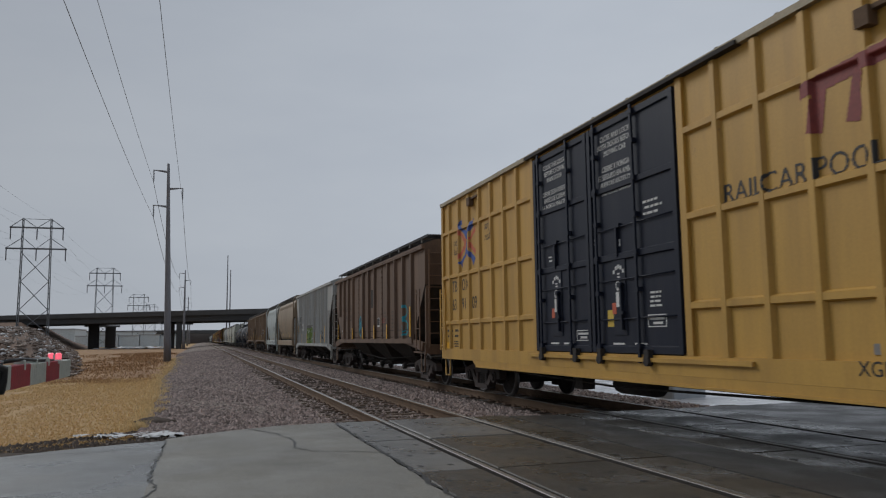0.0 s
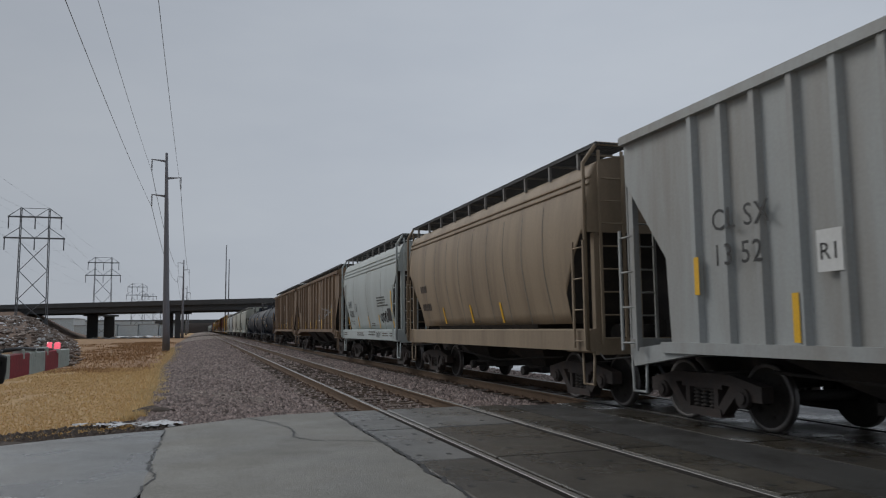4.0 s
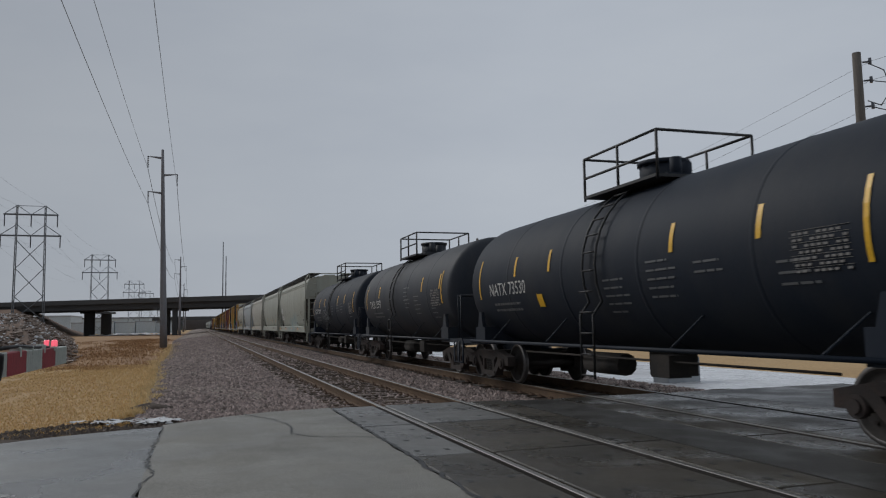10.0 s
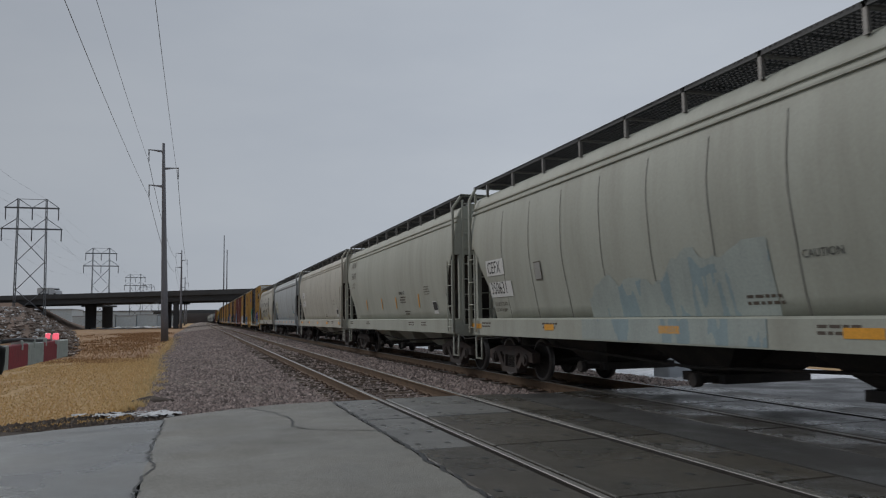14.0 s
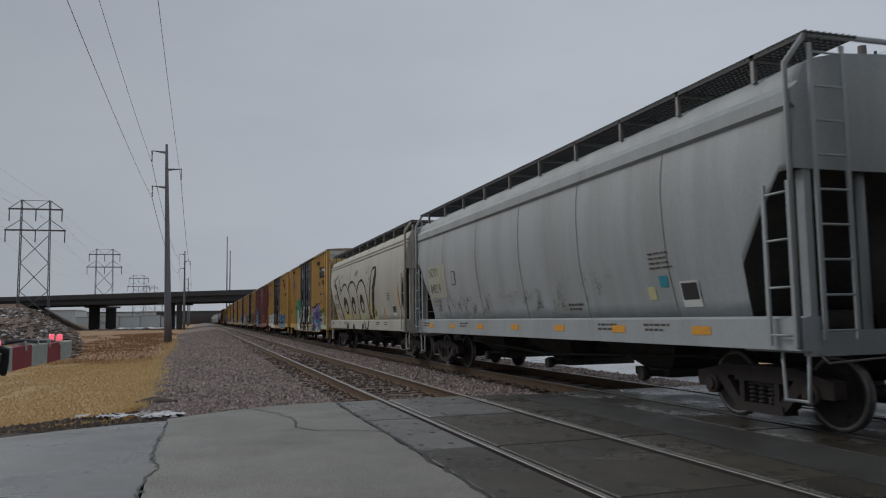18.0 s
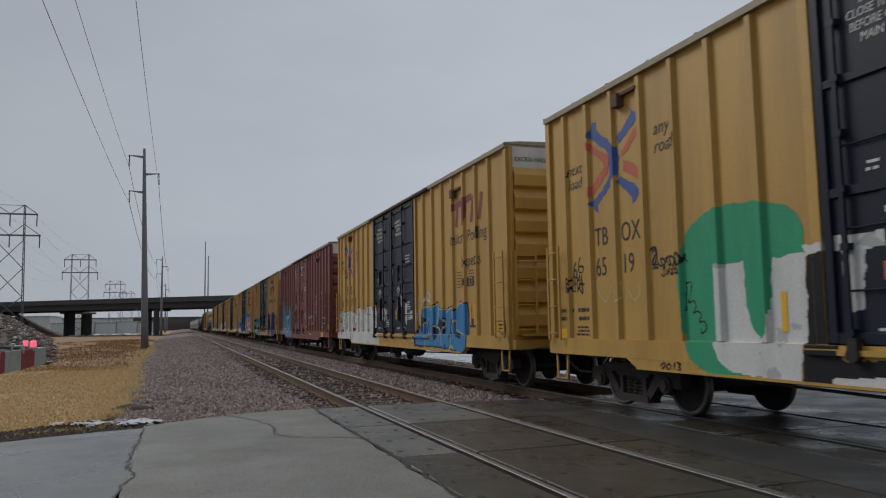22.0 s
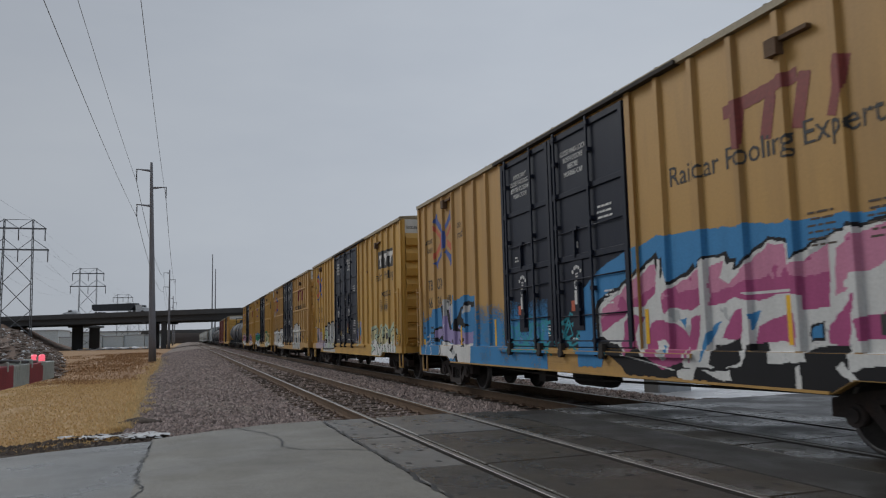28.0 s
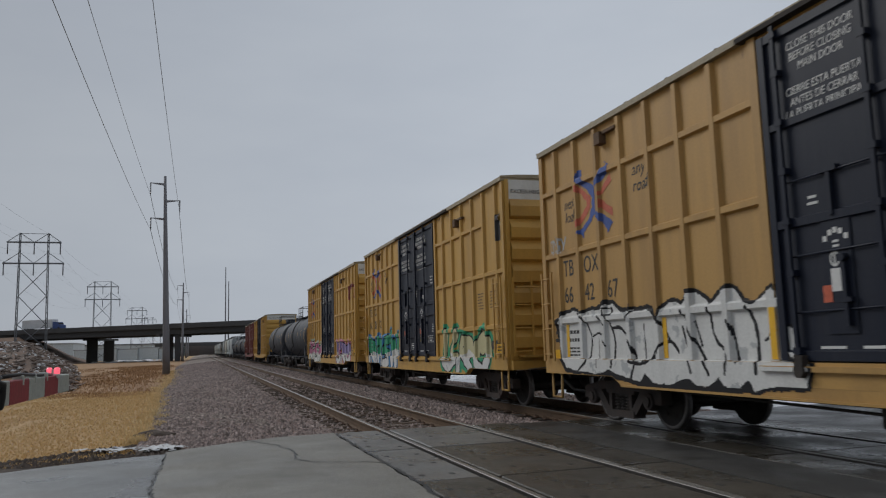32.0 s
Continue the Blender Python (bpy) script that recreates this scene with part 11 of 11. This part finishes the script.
    a.shape("pink", [(13.69, 1.42), (14.07, 1.52), (14.3, 1.54), (14.29, 1.19), (14.09, 1.25), (13.83, 1.25), (13.62, 1.19)], True)
    a.shape("pink", [(14.69, 1.31), (14.83, 1.5), (15.02, 1.66), (15.14, 1.72), (15.03, 1.38), (14.95, 1.2), (14.71, 1.2)], True)
    a.shape("pink", [(15.1, 1.48), (15.43, 1.53), (15.91, 1.57), (15.88, 1.21), (15.4, 1.25), (15.14, 1.25)], True)
    a.shape("black", [(10.76, 0.91), (11.13, 1.17), (11.35, 1.01), (11.41, 0.8), (10.91, 0.78)], True)
    a.shape("black", [(11.33, 1.01), (11.81, 0.86), (12.3, 0.97), (12.33, 0.81), (11.5, 0.77)], True)
    a.shape("black", [(12.9, 1.18), (13.36, 1.27), (13.41, 0.99), (13, 0.91), (12.81, 0.97)], True)
    a.shape("black", [(13.52, 1.2), (13.84, 1.24), (13.87, 0.93), (13.59, 0.77), (13.43, 0.92)], True)
    a.shape("black", [(14.44, 1.17), (14.95, 1.2), (15, 0.97), (14.83, 0.69), (14.43, 0.73)], True)
    a.shape("black", [(12.78, 0.88), (13.51, 0.92), (14.14, 0.93), (14.31, 0.99), (14.48, 1.03), (14.44, 0.67), (13.58, 0.68), (12.76, 0.7)], True)
    a.shape("white", [(11.61, 1.22), (11.77, 1.29), (12, 1.2), (11.95, 1.01), (11.74, 0.97)])
    a.shape("sky", [(11.76, 1.21), (11.95, 1.18), (11.9, 1.05)], True)
    a.shape("sky", [(11.3, 1.61), (11.44, 1.58), (11.38, 1.46)], True)
    a.shape("sky", [(12.18, 1.54), (12.33, 1.55), (12.27, 1.41)], True)
    a.shape("sky", [(12.88, 1.43), (13.02, 1.48), (12.76, 1.11), (12.61, 0.96), (12.69, 1.18)], True)
    a.shape("sky", [(13.56, 1.56), (13.73, 1.59), (13.6, 1.35)], True)
    a.shape("black", [(14.48, 1.43), (14.67, 1.45), (14.65, 1.25), (14.48, 1.24)], True)
    a.shape("sky", [(14.51, 1.4), (14.64, 1.43), (14.63, 1.28), (14.51, 1.27)], True)
    a.line("white", [(11.73, 2.37), (11.71, 1.83), (11.77, 1.57)], 0.07)
    a.line("white", [(12.78, 2.27), (12.72, 1.74)], 0.06)
    a.line("white", [(14.86, 2.24), (14.8, 1.67)], 0.07)
    a.line("white", [(14.99, 1.82), (15.14, 1.9), (15.33, 1.87), (15.39, 1.7), (15.25, 1.56), (15.07, 1.49)], 0.08)
    a.shape("white", [(14.27, 0.96), (14.35, 0.98), (14.37, 0.72), (14.27, 0.72)], True)
    a.shape("white", [(12.13, 0.85), (12.56, 0.92), (12.45, 0.72), (12.16, 0.76)], True)
    a.shape("white", [(12.67, 0.87), (13.09, 0.74), (13.25, 0.75), (13.21, 0.89)], True)
    a.shape("white", [(14.84, 0.95), (15.04, 0.85), (15.11, 0.88), (14.92, 1.04)], True)
    a.line("white", [(10.8, 1.03), (11.4, 0.95), (12.07, 0.85)], 0.02)
    a.line("white", [(13.46, 1.81), (14.23, 1.8)], 0.03)
    finish(c, a)
    for s, z0, z1 in ((3.35, 1.05, 1.6), (5.55, 1.05, 1.7), (11.35, 1.2, 1.7), (14.15, 1.2, 1.75)):
        patch(c[0], s, s + 0.09, z0, z1, M["reflect"], c[1], near(s))
    # pink word, grey-green word, faded violet
    c, a = start(20, 0.2, 17.4)
    a.shape("blush", [(1.15, 1.75), (1.51, 1.89), (1.83, 1.76), (2.01, 1.66), (2.6, 1.69), (2.91, 1.56), (3.17, 1.38), (3.13, 0.93), (2.81, 0.81), (1.07, 0.82), (1.19, 1.4)], True)
    a.shape("grey", [(1.25, 1.65), (1.42, 1.67), (1.72, 1.25), (1.44, 1.15)], True)
    a.shape("grey", [(1.92, 1.64), (2.11, 1.63), (2.24, 1.06), (1.98, 1.33)], True)
    a.line("black", [(1.22, 1.73), (1.64, 1.12)], 0.025)
    a.line("black", [(1.83, 1.71), (2.24, 1.06)], 0.03)
    a.line("black", [(2.43, 1.41), (2.7, 0.9)], 0.025)
    a.line("navy", [(2.25, 1.82), (2.51, 1.62), (2.34, 1.48)], 0.025)
    a.line("silver", [(0.66, 1.9), (0.89, 1.94), (1.04, 1.71), (0.86, 1.61)], 0.04)
    a.line("black", [(1.37, 1.82), (1.65, 1.9), (1.83, 1.72)], 0.02)
    a.line("silver", [(2.4, 1.83), (2.66, 1.72), (2.46, 1.48)], 0.03)
    a.shape("yellow", [(2.96, 1.84), (3.25, 1.88), (3.16, 1.27), (2.94, 1.25)], True)
    a.scrawl("silver", 0.52, 1.14, 0.84, 1.14, 0.02, 6, 3)
    a.shape("black", [(3.27, 1.81), (3.42, 1.95), (3.97, 1.96), (3.98, 2.06), (4.37, 2.04), (4.49, 2.12), (4.7, 2.1), (4.8, 2), (5.08, 2.08), (5.18, 1.99), (5.38, 2.12), (5.59, 2.16), (5.8, 2.07), (5.84, 1.91), (5.94, 1.96), (6.01, 2.09), (6.24, 1.93), (6.41, 1.84), (6.43, 1.63), (6.34, 0.98), (6.17, 0.87), (3.17, 0.8), (3.09, 1.36)], True)
    a.shape("silver", [(3.43, 1.84), (4.06, 1.88), (4.12, 1.98), (4.41, 1.99), (4.56, 2.04), (4.71, 1.92), (5.02, 1.99), (5.12, 1.9), (5.39, 2.05), (5.58, 2.09), (5.71, 2.01), (5.78, 1.83), (5.97, 1.87), (6.04, 1.99), (6.18, 1.85), (6.32, 1.79), (6.31, 1.58), (6.22, 1.01), (6.07, 0.93), (3.34, 0.87), (3.25, 1.36)], True)
    a.shape("grey", [(4.45, 1.93), (4.66, 1.93), (4.62, 1.47), (4.45, 1.45)], True)
    a.shape("grey", [(5.44, 1.93), (5.62, 2.03), (5.72, 1.88), (5.73, 1.34), (5.56, 1.44)])
    a.shape("mint", [(3.58, 1.69), (4.21, 1.64), (4.2, 1.35), (3.75, 1.33)], True)
    a.shape("lilac", [(3.4, 1.71), (3.64, 1.73), (3.56, 0.94), (3.32, 0.94)], True)
    a.shape("mint", [(4.52, 1.17), (4.93, 1.22), (4.94, 0.92), (4.54, 0.91)], True)
    a.line("black", [(3.49, 1.31), (3.67, 1.49), (3.94, 1.44), (4.02, 1.16), (3.77, 0.92)], 0.035)
    a.line("black", [(3.69, 1.25), (3.85, 1.29), (3.84, 1.14)], 0.06)
    a.line("black", [(4.07, 1.76), (4.42, 1.35), (4.79, 1.65), (5.13, 1.76), (4.99, 1.45), (5.27, 0.96)], 0.035)
    a.line("black", [(4.48, 1.29), (4.86, 1.21), (4.96, 0.91)], 0.03)
    a.line("black", [(5.45, 2.02), (5.54, 1.63), (5.69, 0.96)], 0.035)
    a.line("black", [(5.2, 1.76), (5.4, 1.33)], 0.03)
    a.line("black", [(6.32, 1.65), (6.09, 1.36), (6.22, 1.16)], 0.03)
    a.line("black", [(3.4, 1.74), (4.04, 1.74), (4.33, 1.63)], 0.03)
    a.line("white", [(4.22, 1.8), (4.5, 1.47)], 0.03)
    a.line("white", [(4.85, 1.77), (4.94, 1.37), (5.12, 0.97)], 0.03)
    a.line("white", [(5.84, 1.74), (5.77, 1.36)], 0.03)
    a.shape("cream", [(5.65, 0.96), (5.82, 1.53), (6.1, 1.64), (6.14, 0.97)], True)
    a.shape("yellow", [(5.87, 1.59), (6.02, 1.64), (6.03, 1.12), (5.86, 1.09)], True)
    a.shape("silver", [(3.17, 0.8), (6.4, 0.85), (6.29, 0.67), (3.35, 0.62)], True)
    a.line("white", [(3.35, 0.66), (3.71, 0.81)], 0.03)
    a.line("white", [(4.23, 0.66), (4.44, 0.8), (4.56, 0.66)], 0.03)
    a.line("white", [(5.09, 0.66), (5.39, 0.8)], 0.03)
    a.line("white", [(5.65, 0.79), (5.89, 0.67)], 0.03)
    a.shape("haze", [(10.99, 1.92), (11.09, 2.02), (11.31, 1.98), (11.58, 2.01), (11.47, 0.99), (11.13, 1.01), (11.04, 1.24), (10.99, 1.49)])
    a.shape("lilac", [(11.31, 1.95), (11.58, 1.97), (11.55, 1.73), (11.36, 1.74)])
    a.shape("sky", [(11.11, 1.63), (11.29, 1.8), (11.5, 1.73), (11.49, 1.41), (11.37, 1.24), (11.16, 1.3)])
    a.shape("lilac", [(11.04, 1.54), (11.17, 1.66), (11.26, 1.54), (11.13, 1.33), (11.03, 1.3)])
    a.shape("peach", [(11.25, 1.42), (11.4, 1.46), (11.47, 1.33), (11.36, 1.21), (11.23, 1.27)])
    a.shape("blush", [(10.73, 1.35), (10.84, 1.42), (11, 1.47), (11, 1.18), (10.93, 1.11), (10.82, 1.14), (10.77, 1.24)])
    a.shape("peach", [(10.82, 1.3), (10.93, 1.35), (10.96, 1.24), (10.86, 1.19)])
    a.line("white", [(11.04, 1.96), (11.11, 1.91), (11.17, 1.94), (11.22, 1.86), (11.3, 1.91), (11.37, 1.86)], 0.03)
    a.line("white", [(10.78, 1.34), (10.85, 1.27), (10.81, 1.18), (10.92, 1.13)], 0.025)
    a.shape("silver", [(7.01, 1.73), (7.15, 1.82), (7.37, 1.76), (7.36, 1.63), (7.15, 1.56), (7.03, 1.62)])
    a.scrawl("black", 7.05, 7.35, 1.57, 1.81, 0.015, 6, 5)
    a.word("2541", 13.5, 16.8, 0.66, 1.75, "cream", "black", 0.2, 0.035, low="white", halo="mint", seed=9)
    a.bar("yellow", (7.4, 1.55), (7.65, 1.55), 0.22).bar("yellow", (9.5, 1.6), (9.75, 1.6), 0.24)
    finish(c, a)
    for s, z0, z1 in ((3.35, 1.2, 1.7), (0.85, 1.22, 1.42)):
        patch(c[0], s, s + (0.12 if s > 1 else 0.5), z0, z1, M["orange"], c[1], near(s))
    # white word with black edges
    c, a = start(21, 0.3, 17.4)
    a.shape("black", [(0.43, 1.46), (0.34, 1.77), (0.6, 1.96), (0.99, 2.03), (1.42, 1.97), (2.02, 2), (2.22, 2.08), (2.49, 2.06), (2.69, 1.95), (3.16, 1.92), (3.48, 1.95), (3.72, 1.87), (3.76, 1.73), (3.84, 1.93), (3.99, 2), (4.2, 2.01), (4.32, 1.94), (4.47, 2.07), (4.67, 2.1), (4.85, 2.01), (4.98, 1.9), (5.13, 2.02), (5.37, 2.09), (5.52, 2.04), (5.63, 1.89), (5.76, 1.85), (5.86, 1.84), (6.02, 1.99), (6.16, 2.03), (6.31, 1.91), (6.32, 1.64), (6.33, 1.54), (6.51, 1.53), (6.54, 1.15), (6.73, 1.14), (6.76, 1.03), (6.65, 0.8), (6.11, 0.78), (5.73, 0.73), (4.12, 0.72), (3.42, 0.73), (2.95, 0.76), (2.62, 0.81), (2.27, 0.85), (0.83, 0.88), (0.62, 1.09)], True)
    a.shape("white", [(0.54, 1.46), (0.48, 1.72), (0.71, 1.9), (1.03, 1.96), (1.41, 1.91), (2.02, 1.93), (2.25, 2), (2.47, 1.99), (2.64, 1.89), (3.15, 1.86), (3.47, 1.88), (3.64, 1.82), (3.75, 1.63), (3.89, 1.87), (4.02, 1.94), (4.18, 1.95), (4.31, 1.87), (4.5, 2.01), (4.66, 2.04), (4.81, 1.96), (4.96, 1.83), (5.15, 1.96), (5.36, 2.03), (5.47, 2), (5.59, 1.84), (5.75, 1.8), (5.87, 1.8), (6.03, 1.95), (6.15, 1.98), (6.25, 1.88), (6.26, 1.62), (6.29, 1.51), (6.44, 1.49), (6.47, 1.11), (6.68, 1.1), (6.7, 1.04), (6.61, 0.84), (6.12, 0.82), (5.78, 0.79), (5.65, 0.9), (5.53, 0.79), (5.22, 0.81), (5.14, 0.92), (4.9, 0.79), (4.64, 0.81), (4.47, 0.9), (4.13, 0.79), (3.64, 0.79), (3.43, 0.9), (3.27, 0.79), (2.96, 0.83), (2.66, 0.89), (2.37, 0.95), (1.9, 0.89), (1.31, 0.93), (0.88, 0.95), (0.72, 1.11)], True)
    a.line("black", [(1.24, 1.91), (1.53, 1.8), (1.77, 1.46), (1.63, 1.1), (1.31, 0.93)], 0.045)
    a.line("black", [(1.77, 1.5), (2.02, 1.57), (2.25, 1.34)], 0.04)
    a.line("black", [(2.43, 1.61), (2.66, 1.64), (2.94, 1.44), (3.15, 1.09), (3.02, 0.85)], 0.05)
    a.line("black", [(2.27, 1.82), (2.52, 1.45), (2.43, 1)], 0.05)
    a.line("black", [(2.01, 1.83), (2.22, 1.68)], 0.03)
    a.line("black", [(3.36, 1.64), (3.38, 1.1)], 0.03)
    a.line("black", [(2.95, 1.09), (3.38, 1.05), (3.69, 1.21), (3.85, 1.38), (4.06, 1.39), (4.2, 1.24)], 0.05)
    a.line("black", [(3.74, 1.75), (3.88, 1.57), (4.02, 1.39)], 0.05)
    a.line("black", [(4.33, 1.57), (4.46, 1.17), (4.54, 0.96)], 0.045)
    a.line("black", [(4.35, 1.8), (4.53, 1.49), (4.72, 1.24), (4.92, 0.95)], 0.05)
    a.line("black", [(4.63, 1.64), (4.74, 1.32)], 0.04)
    a.line("black", [(4.95, 1.79), (5, 1.4), (5.28, 1.21), (5.24, 0.96)], 0.05)
    a.line("black", [(5.33, 1.62), (5.4, 1.47), (5.46, 1.12)], 0.05)
    a.line("black", [(5.69, 1.77), (5.83, 1.52), (5.82, 0.98)], 0.055)
    a.line("black", [(5.95, 1.37), (6.12, 1.45), (6.17, 1.64)], 0.035)
    a.line("black", [(6.32, 1.51), (6.35, 1.19), (6.46, 1.12), (6.68, 1.13)], 0.045)
    a.line("black", [(2.9, 1.77), (3.1, 1.87), (3.39, 1.87)], 0.03)
    a.line("black", [(3.62, 1.25), (3.49, 1.1)], 0.03)
    a.line("grey", [(1.97, 1.45), (1.95, 0.99)], 0.03)
    a.shape("black", [(2.17, 1.96), (2.46, 1.94), (2.49, 1.83), (2.16, 1.82)], True)
    a.shape("white", [(2.22, 1.93), (2.41, 1.92), (2.42, 1.85), (2.22, 1.85)], True)
    a.word("1631", 11.3, 14.3, 0.7, 2.2, "white", "black", 0.34, 0.05, low="silver", seed=3)
    a.scrawl("brown", 14.8, 15.3, 1.3, 1.9, 0.04, 4, 2)
    a.scrawl("silver", 0.3, 0.9, 3.0, 3.4, 0.04, 5, 3)
    finish(c, a)
    for s in (0.8, 3.85, 6.1, 11.55, 13.0):
        patch(c[0], s, s + 0.1, 1.15, 1.75, M["reflect"], c[1], near(s))
    # mixed bands along the foot
    for k, fills in ((22, ("green", "white", "sky", "cream")), (23, ("rose", "white", "mint", "lilac"))):
        c, a = start(k, 0.3, 14.6, 0.65, 2.2)
        a.word("4123", 0.6, 5.2, 0.7, 1.9, fills[0], "black", 0.26, 0.05, low=fills[1], halo=fills[2], seed=k)
        a.word("645", 10.2, 13.9, 0.7, 1.8, fills[3], "black", 0.26, 0.05, low=fills[1], halo=fills[0], seed=k + 5)
        finish(c, a)


paint_early()
paint_hoppers()
paint_boxes()


# ---- traffic on the bridge ----
TRAFFIC = []


def bridge_place(u, w):
    ang = math.atan2(-0.73, 1.0)
    ax, ay = math.cos(ang), math.sin(ang)
    return -8 + ax * u - ay * w, 245 + ay * u + ax * w, math.degrees(ang)


def road_wheels(t, stations, r=0.5, half=1.1):
    for x in stations:
        for y in (-half, half):
            s = Shape()
            s.tube((x, y - 0.15, r), (x, y + 0.15, r), r, 12)
            put("wheel", s.mesh("wheel", M["black"]), t)


def tractor(t, x, paint):
    s = Shape()
    s.plate([(0, 0.6), (2.0, 0.6), (2.0, 1.7), (1.1, 1.85), (0.75, 2.7), (-1.2, 2.8), (-1.2, 0.6)], -1.15, 1.15)
    me = s.mesh("cab", paint)
    me.transform(Matrix(((0, 1, 0, x), (-1, 0, 0, 0), (0, 0, 1, 0), (0, 0, 0, 1))))
    put("cab", me, t)
    s = Shape()
    s.box(x + 0.9, x + 1.02, -1.0, 1.0, 1.95, 2.5)
    put("windscreen", s.mesh("windscreen", M["black"]), t)
    road_wheels(t, (x + 1.3, x - 1.9))


def dump_rig():
    t = thing("dump_lorry", "dark lorry pulling an open dump trailer over the bridge", "lorry", (0, 0, 9.85), "vehicles on the bridge")
    tractor(t, 8.5, M["truck_white"])
    s = Shape()
    s.loft([[(x, -1.25, z0), (x, 1.25, z0), (x, 1.25, 3.3), (x, -1.25, 3.3)] for x, z0 in ((-9.2, 2.2), (-8.4, 1.3), (5.4, 1.1), (6.6, 2.3))], 0, False)
    body = put("trailer_body", s.mesh("trailer_body", M["truck_dark"]), t)
    for k in range(9):
        s = Shape()
        x = -8 + 1.6 * k
        s.box(x - 0.06, x + 0.06, -1.31, -1.25, 1.35, 3.25)
        put("side_rib", s.mesh("side_rib", M["truck_dark"]), body)
    road_wheels(t, (-7.6, -6.3, 5.2))
    return t


def box_lorry(label, paint, length, high=3.7):
    t = thing("box_lorry", label, "lorry", (0, 0, 9.85), "vehicles on the bridge")
    tractor(t, length / 2 - 1.0, paint)
    s = Shape()
    s.cut(-length / 2, length / 2 - 2.4, -1.25, 1.25, 1.0, high, 0.05)
    put("cargo_box", s.mesh("cargo_box", M["truck_white"]), t)
    road_wheels(t, (-length / 2 + 1.2, -length / 2 + 2.4))
    return t


def pickup(label, paint):
    t = thing("pickup", label, "car", (0, 0, 9.85), "vehicles on the bridge")
    s = Shape()
    s.plate([(-2.7, 0.5), (2.7, 0.5), (2.7, 1.1), (1.4, 1.25), (0.8, 1.9), (-0.6, 1.95), (-0.9, 1.25), (-2.7, 1.2)], -0.95, 0.95)
    me = s.mesh("body", paint)
    me.transform(Matrix(((0, 1, 0, 0), (-1, 0, 0, 0), (0, 0, 1, 0), (0, 0, 0, 1))))
    put("body", me, t)
    s = Shape()
    s.box(-0.5, 0.75, -0.97, 0.97, 1.3, 1.8)
    put("side_window", s.mesh("side_window", M["black"]), t)
    road_wheels(t, (-1.7, 1.7), 0.38, 0.85)
    return t


TRAFFIC = [(box_lorry("white box lorry crossing the bridge", M["truck_white"], 7.0, 2.9), 14.5, -32.0, 38.0, 4.0), (dump_rig(), 28.0, -18.0, 35.5, 4.0), (box_lorry("short white box lorry crossing the bridge", M["truck_white"], 8.0), 26.5, 18.5, 34.0, 8.0), (box_lorry("lorry with a blue cab crossing the bridge", M["truck_blue"], 15.0), 32.0, -54.0, 33.0, 4.0), (pickup("white pickup following over the bridge", M["truck_white"]), 28.0, -36.0, 35.5, 4.0)]


def build_ties():
    """Timber sleepers in the stone bed, each with its plates."""
    def tie():
        s = Shape()
        s.cut(-1.32, 1.32, -0.115, 0.115, -0.16, 0.0, 0.02)
        for x in (-0.77, 0.77):
            s.box(x - 0.16, x + 0.16, -0.09, 0.09, 0.0, 0.014, 1)
            for a in (-0.11, 0.11):
                for b in (-0.05, 0.05):
                    s.box(x + a - 0.012, x + a + 0.012, b - 0.012, b + 0.012, 0.0, 0.05, 1)
        return s.mesh("tie", M["tie"], M["plate"])
    rt = random.Random(21)
    for xc, n, name in ((sum(RAILS_NEAR) / 2, 180, "near_track_ties"), (TRACK, 60, "far_track_ties")):
        bed = thing(name, "creosoted timber ties bedded in crushed stone", "ties", (0, 0, 0), kind="structure")
        y = ROAD_EDGE + 0.25
        for k in range(n):
            o = put("tie", shared("tie", tie), bed, (xc + rt.uniform(-0.04, 0.04), y, -0.182 + rt.uniform(-0.004, 0.004)))
            o.rotation_euler = (0, 0, rt.uniform(-0.02, 0.02))
            y += 0.52 + rt.uniform(-0.03, 0.03)


build_ties()


def motions():
    times = [0.0] + [2.0 * k for k in range(1, 17)]
    for car, mid in TRAIN:
        walk(car, [(t, pose(TRACK, mid - gone(t), 0)) for t in times])
    for w, d, y in WHEELS:
        car = w.parent.parent
        mid = next(m for c, m in TRAIN if c == car)
        # the seconds in which the pair rolls past the crossing
        near = [t / 20 for t in range(0, 641) if -2 < mid + y - gone(t / 20) < 22]
        rows = []
        for t in sorted({0.0, 32.0, *near}):
            rows.append((t, pose(0, d, 0.455, math.degrees(gone(t) / 0.455) % 360.0 if near else 0.0, 0, 0)))
        walk(w, rows)
    for t_, when, u0, v, w in TRAFFIC:
        rows = []
        for k in range(17):
            t = 2.0 * k
            u = min(690.0, max(-690.0, u0 + v * (t - when)))
            x, y, turn = bridge_place(u, w)
            rows.append((t, pose(x, y, 9.85, 0, 0, turn)))
        walk(t_, rows)


motions()
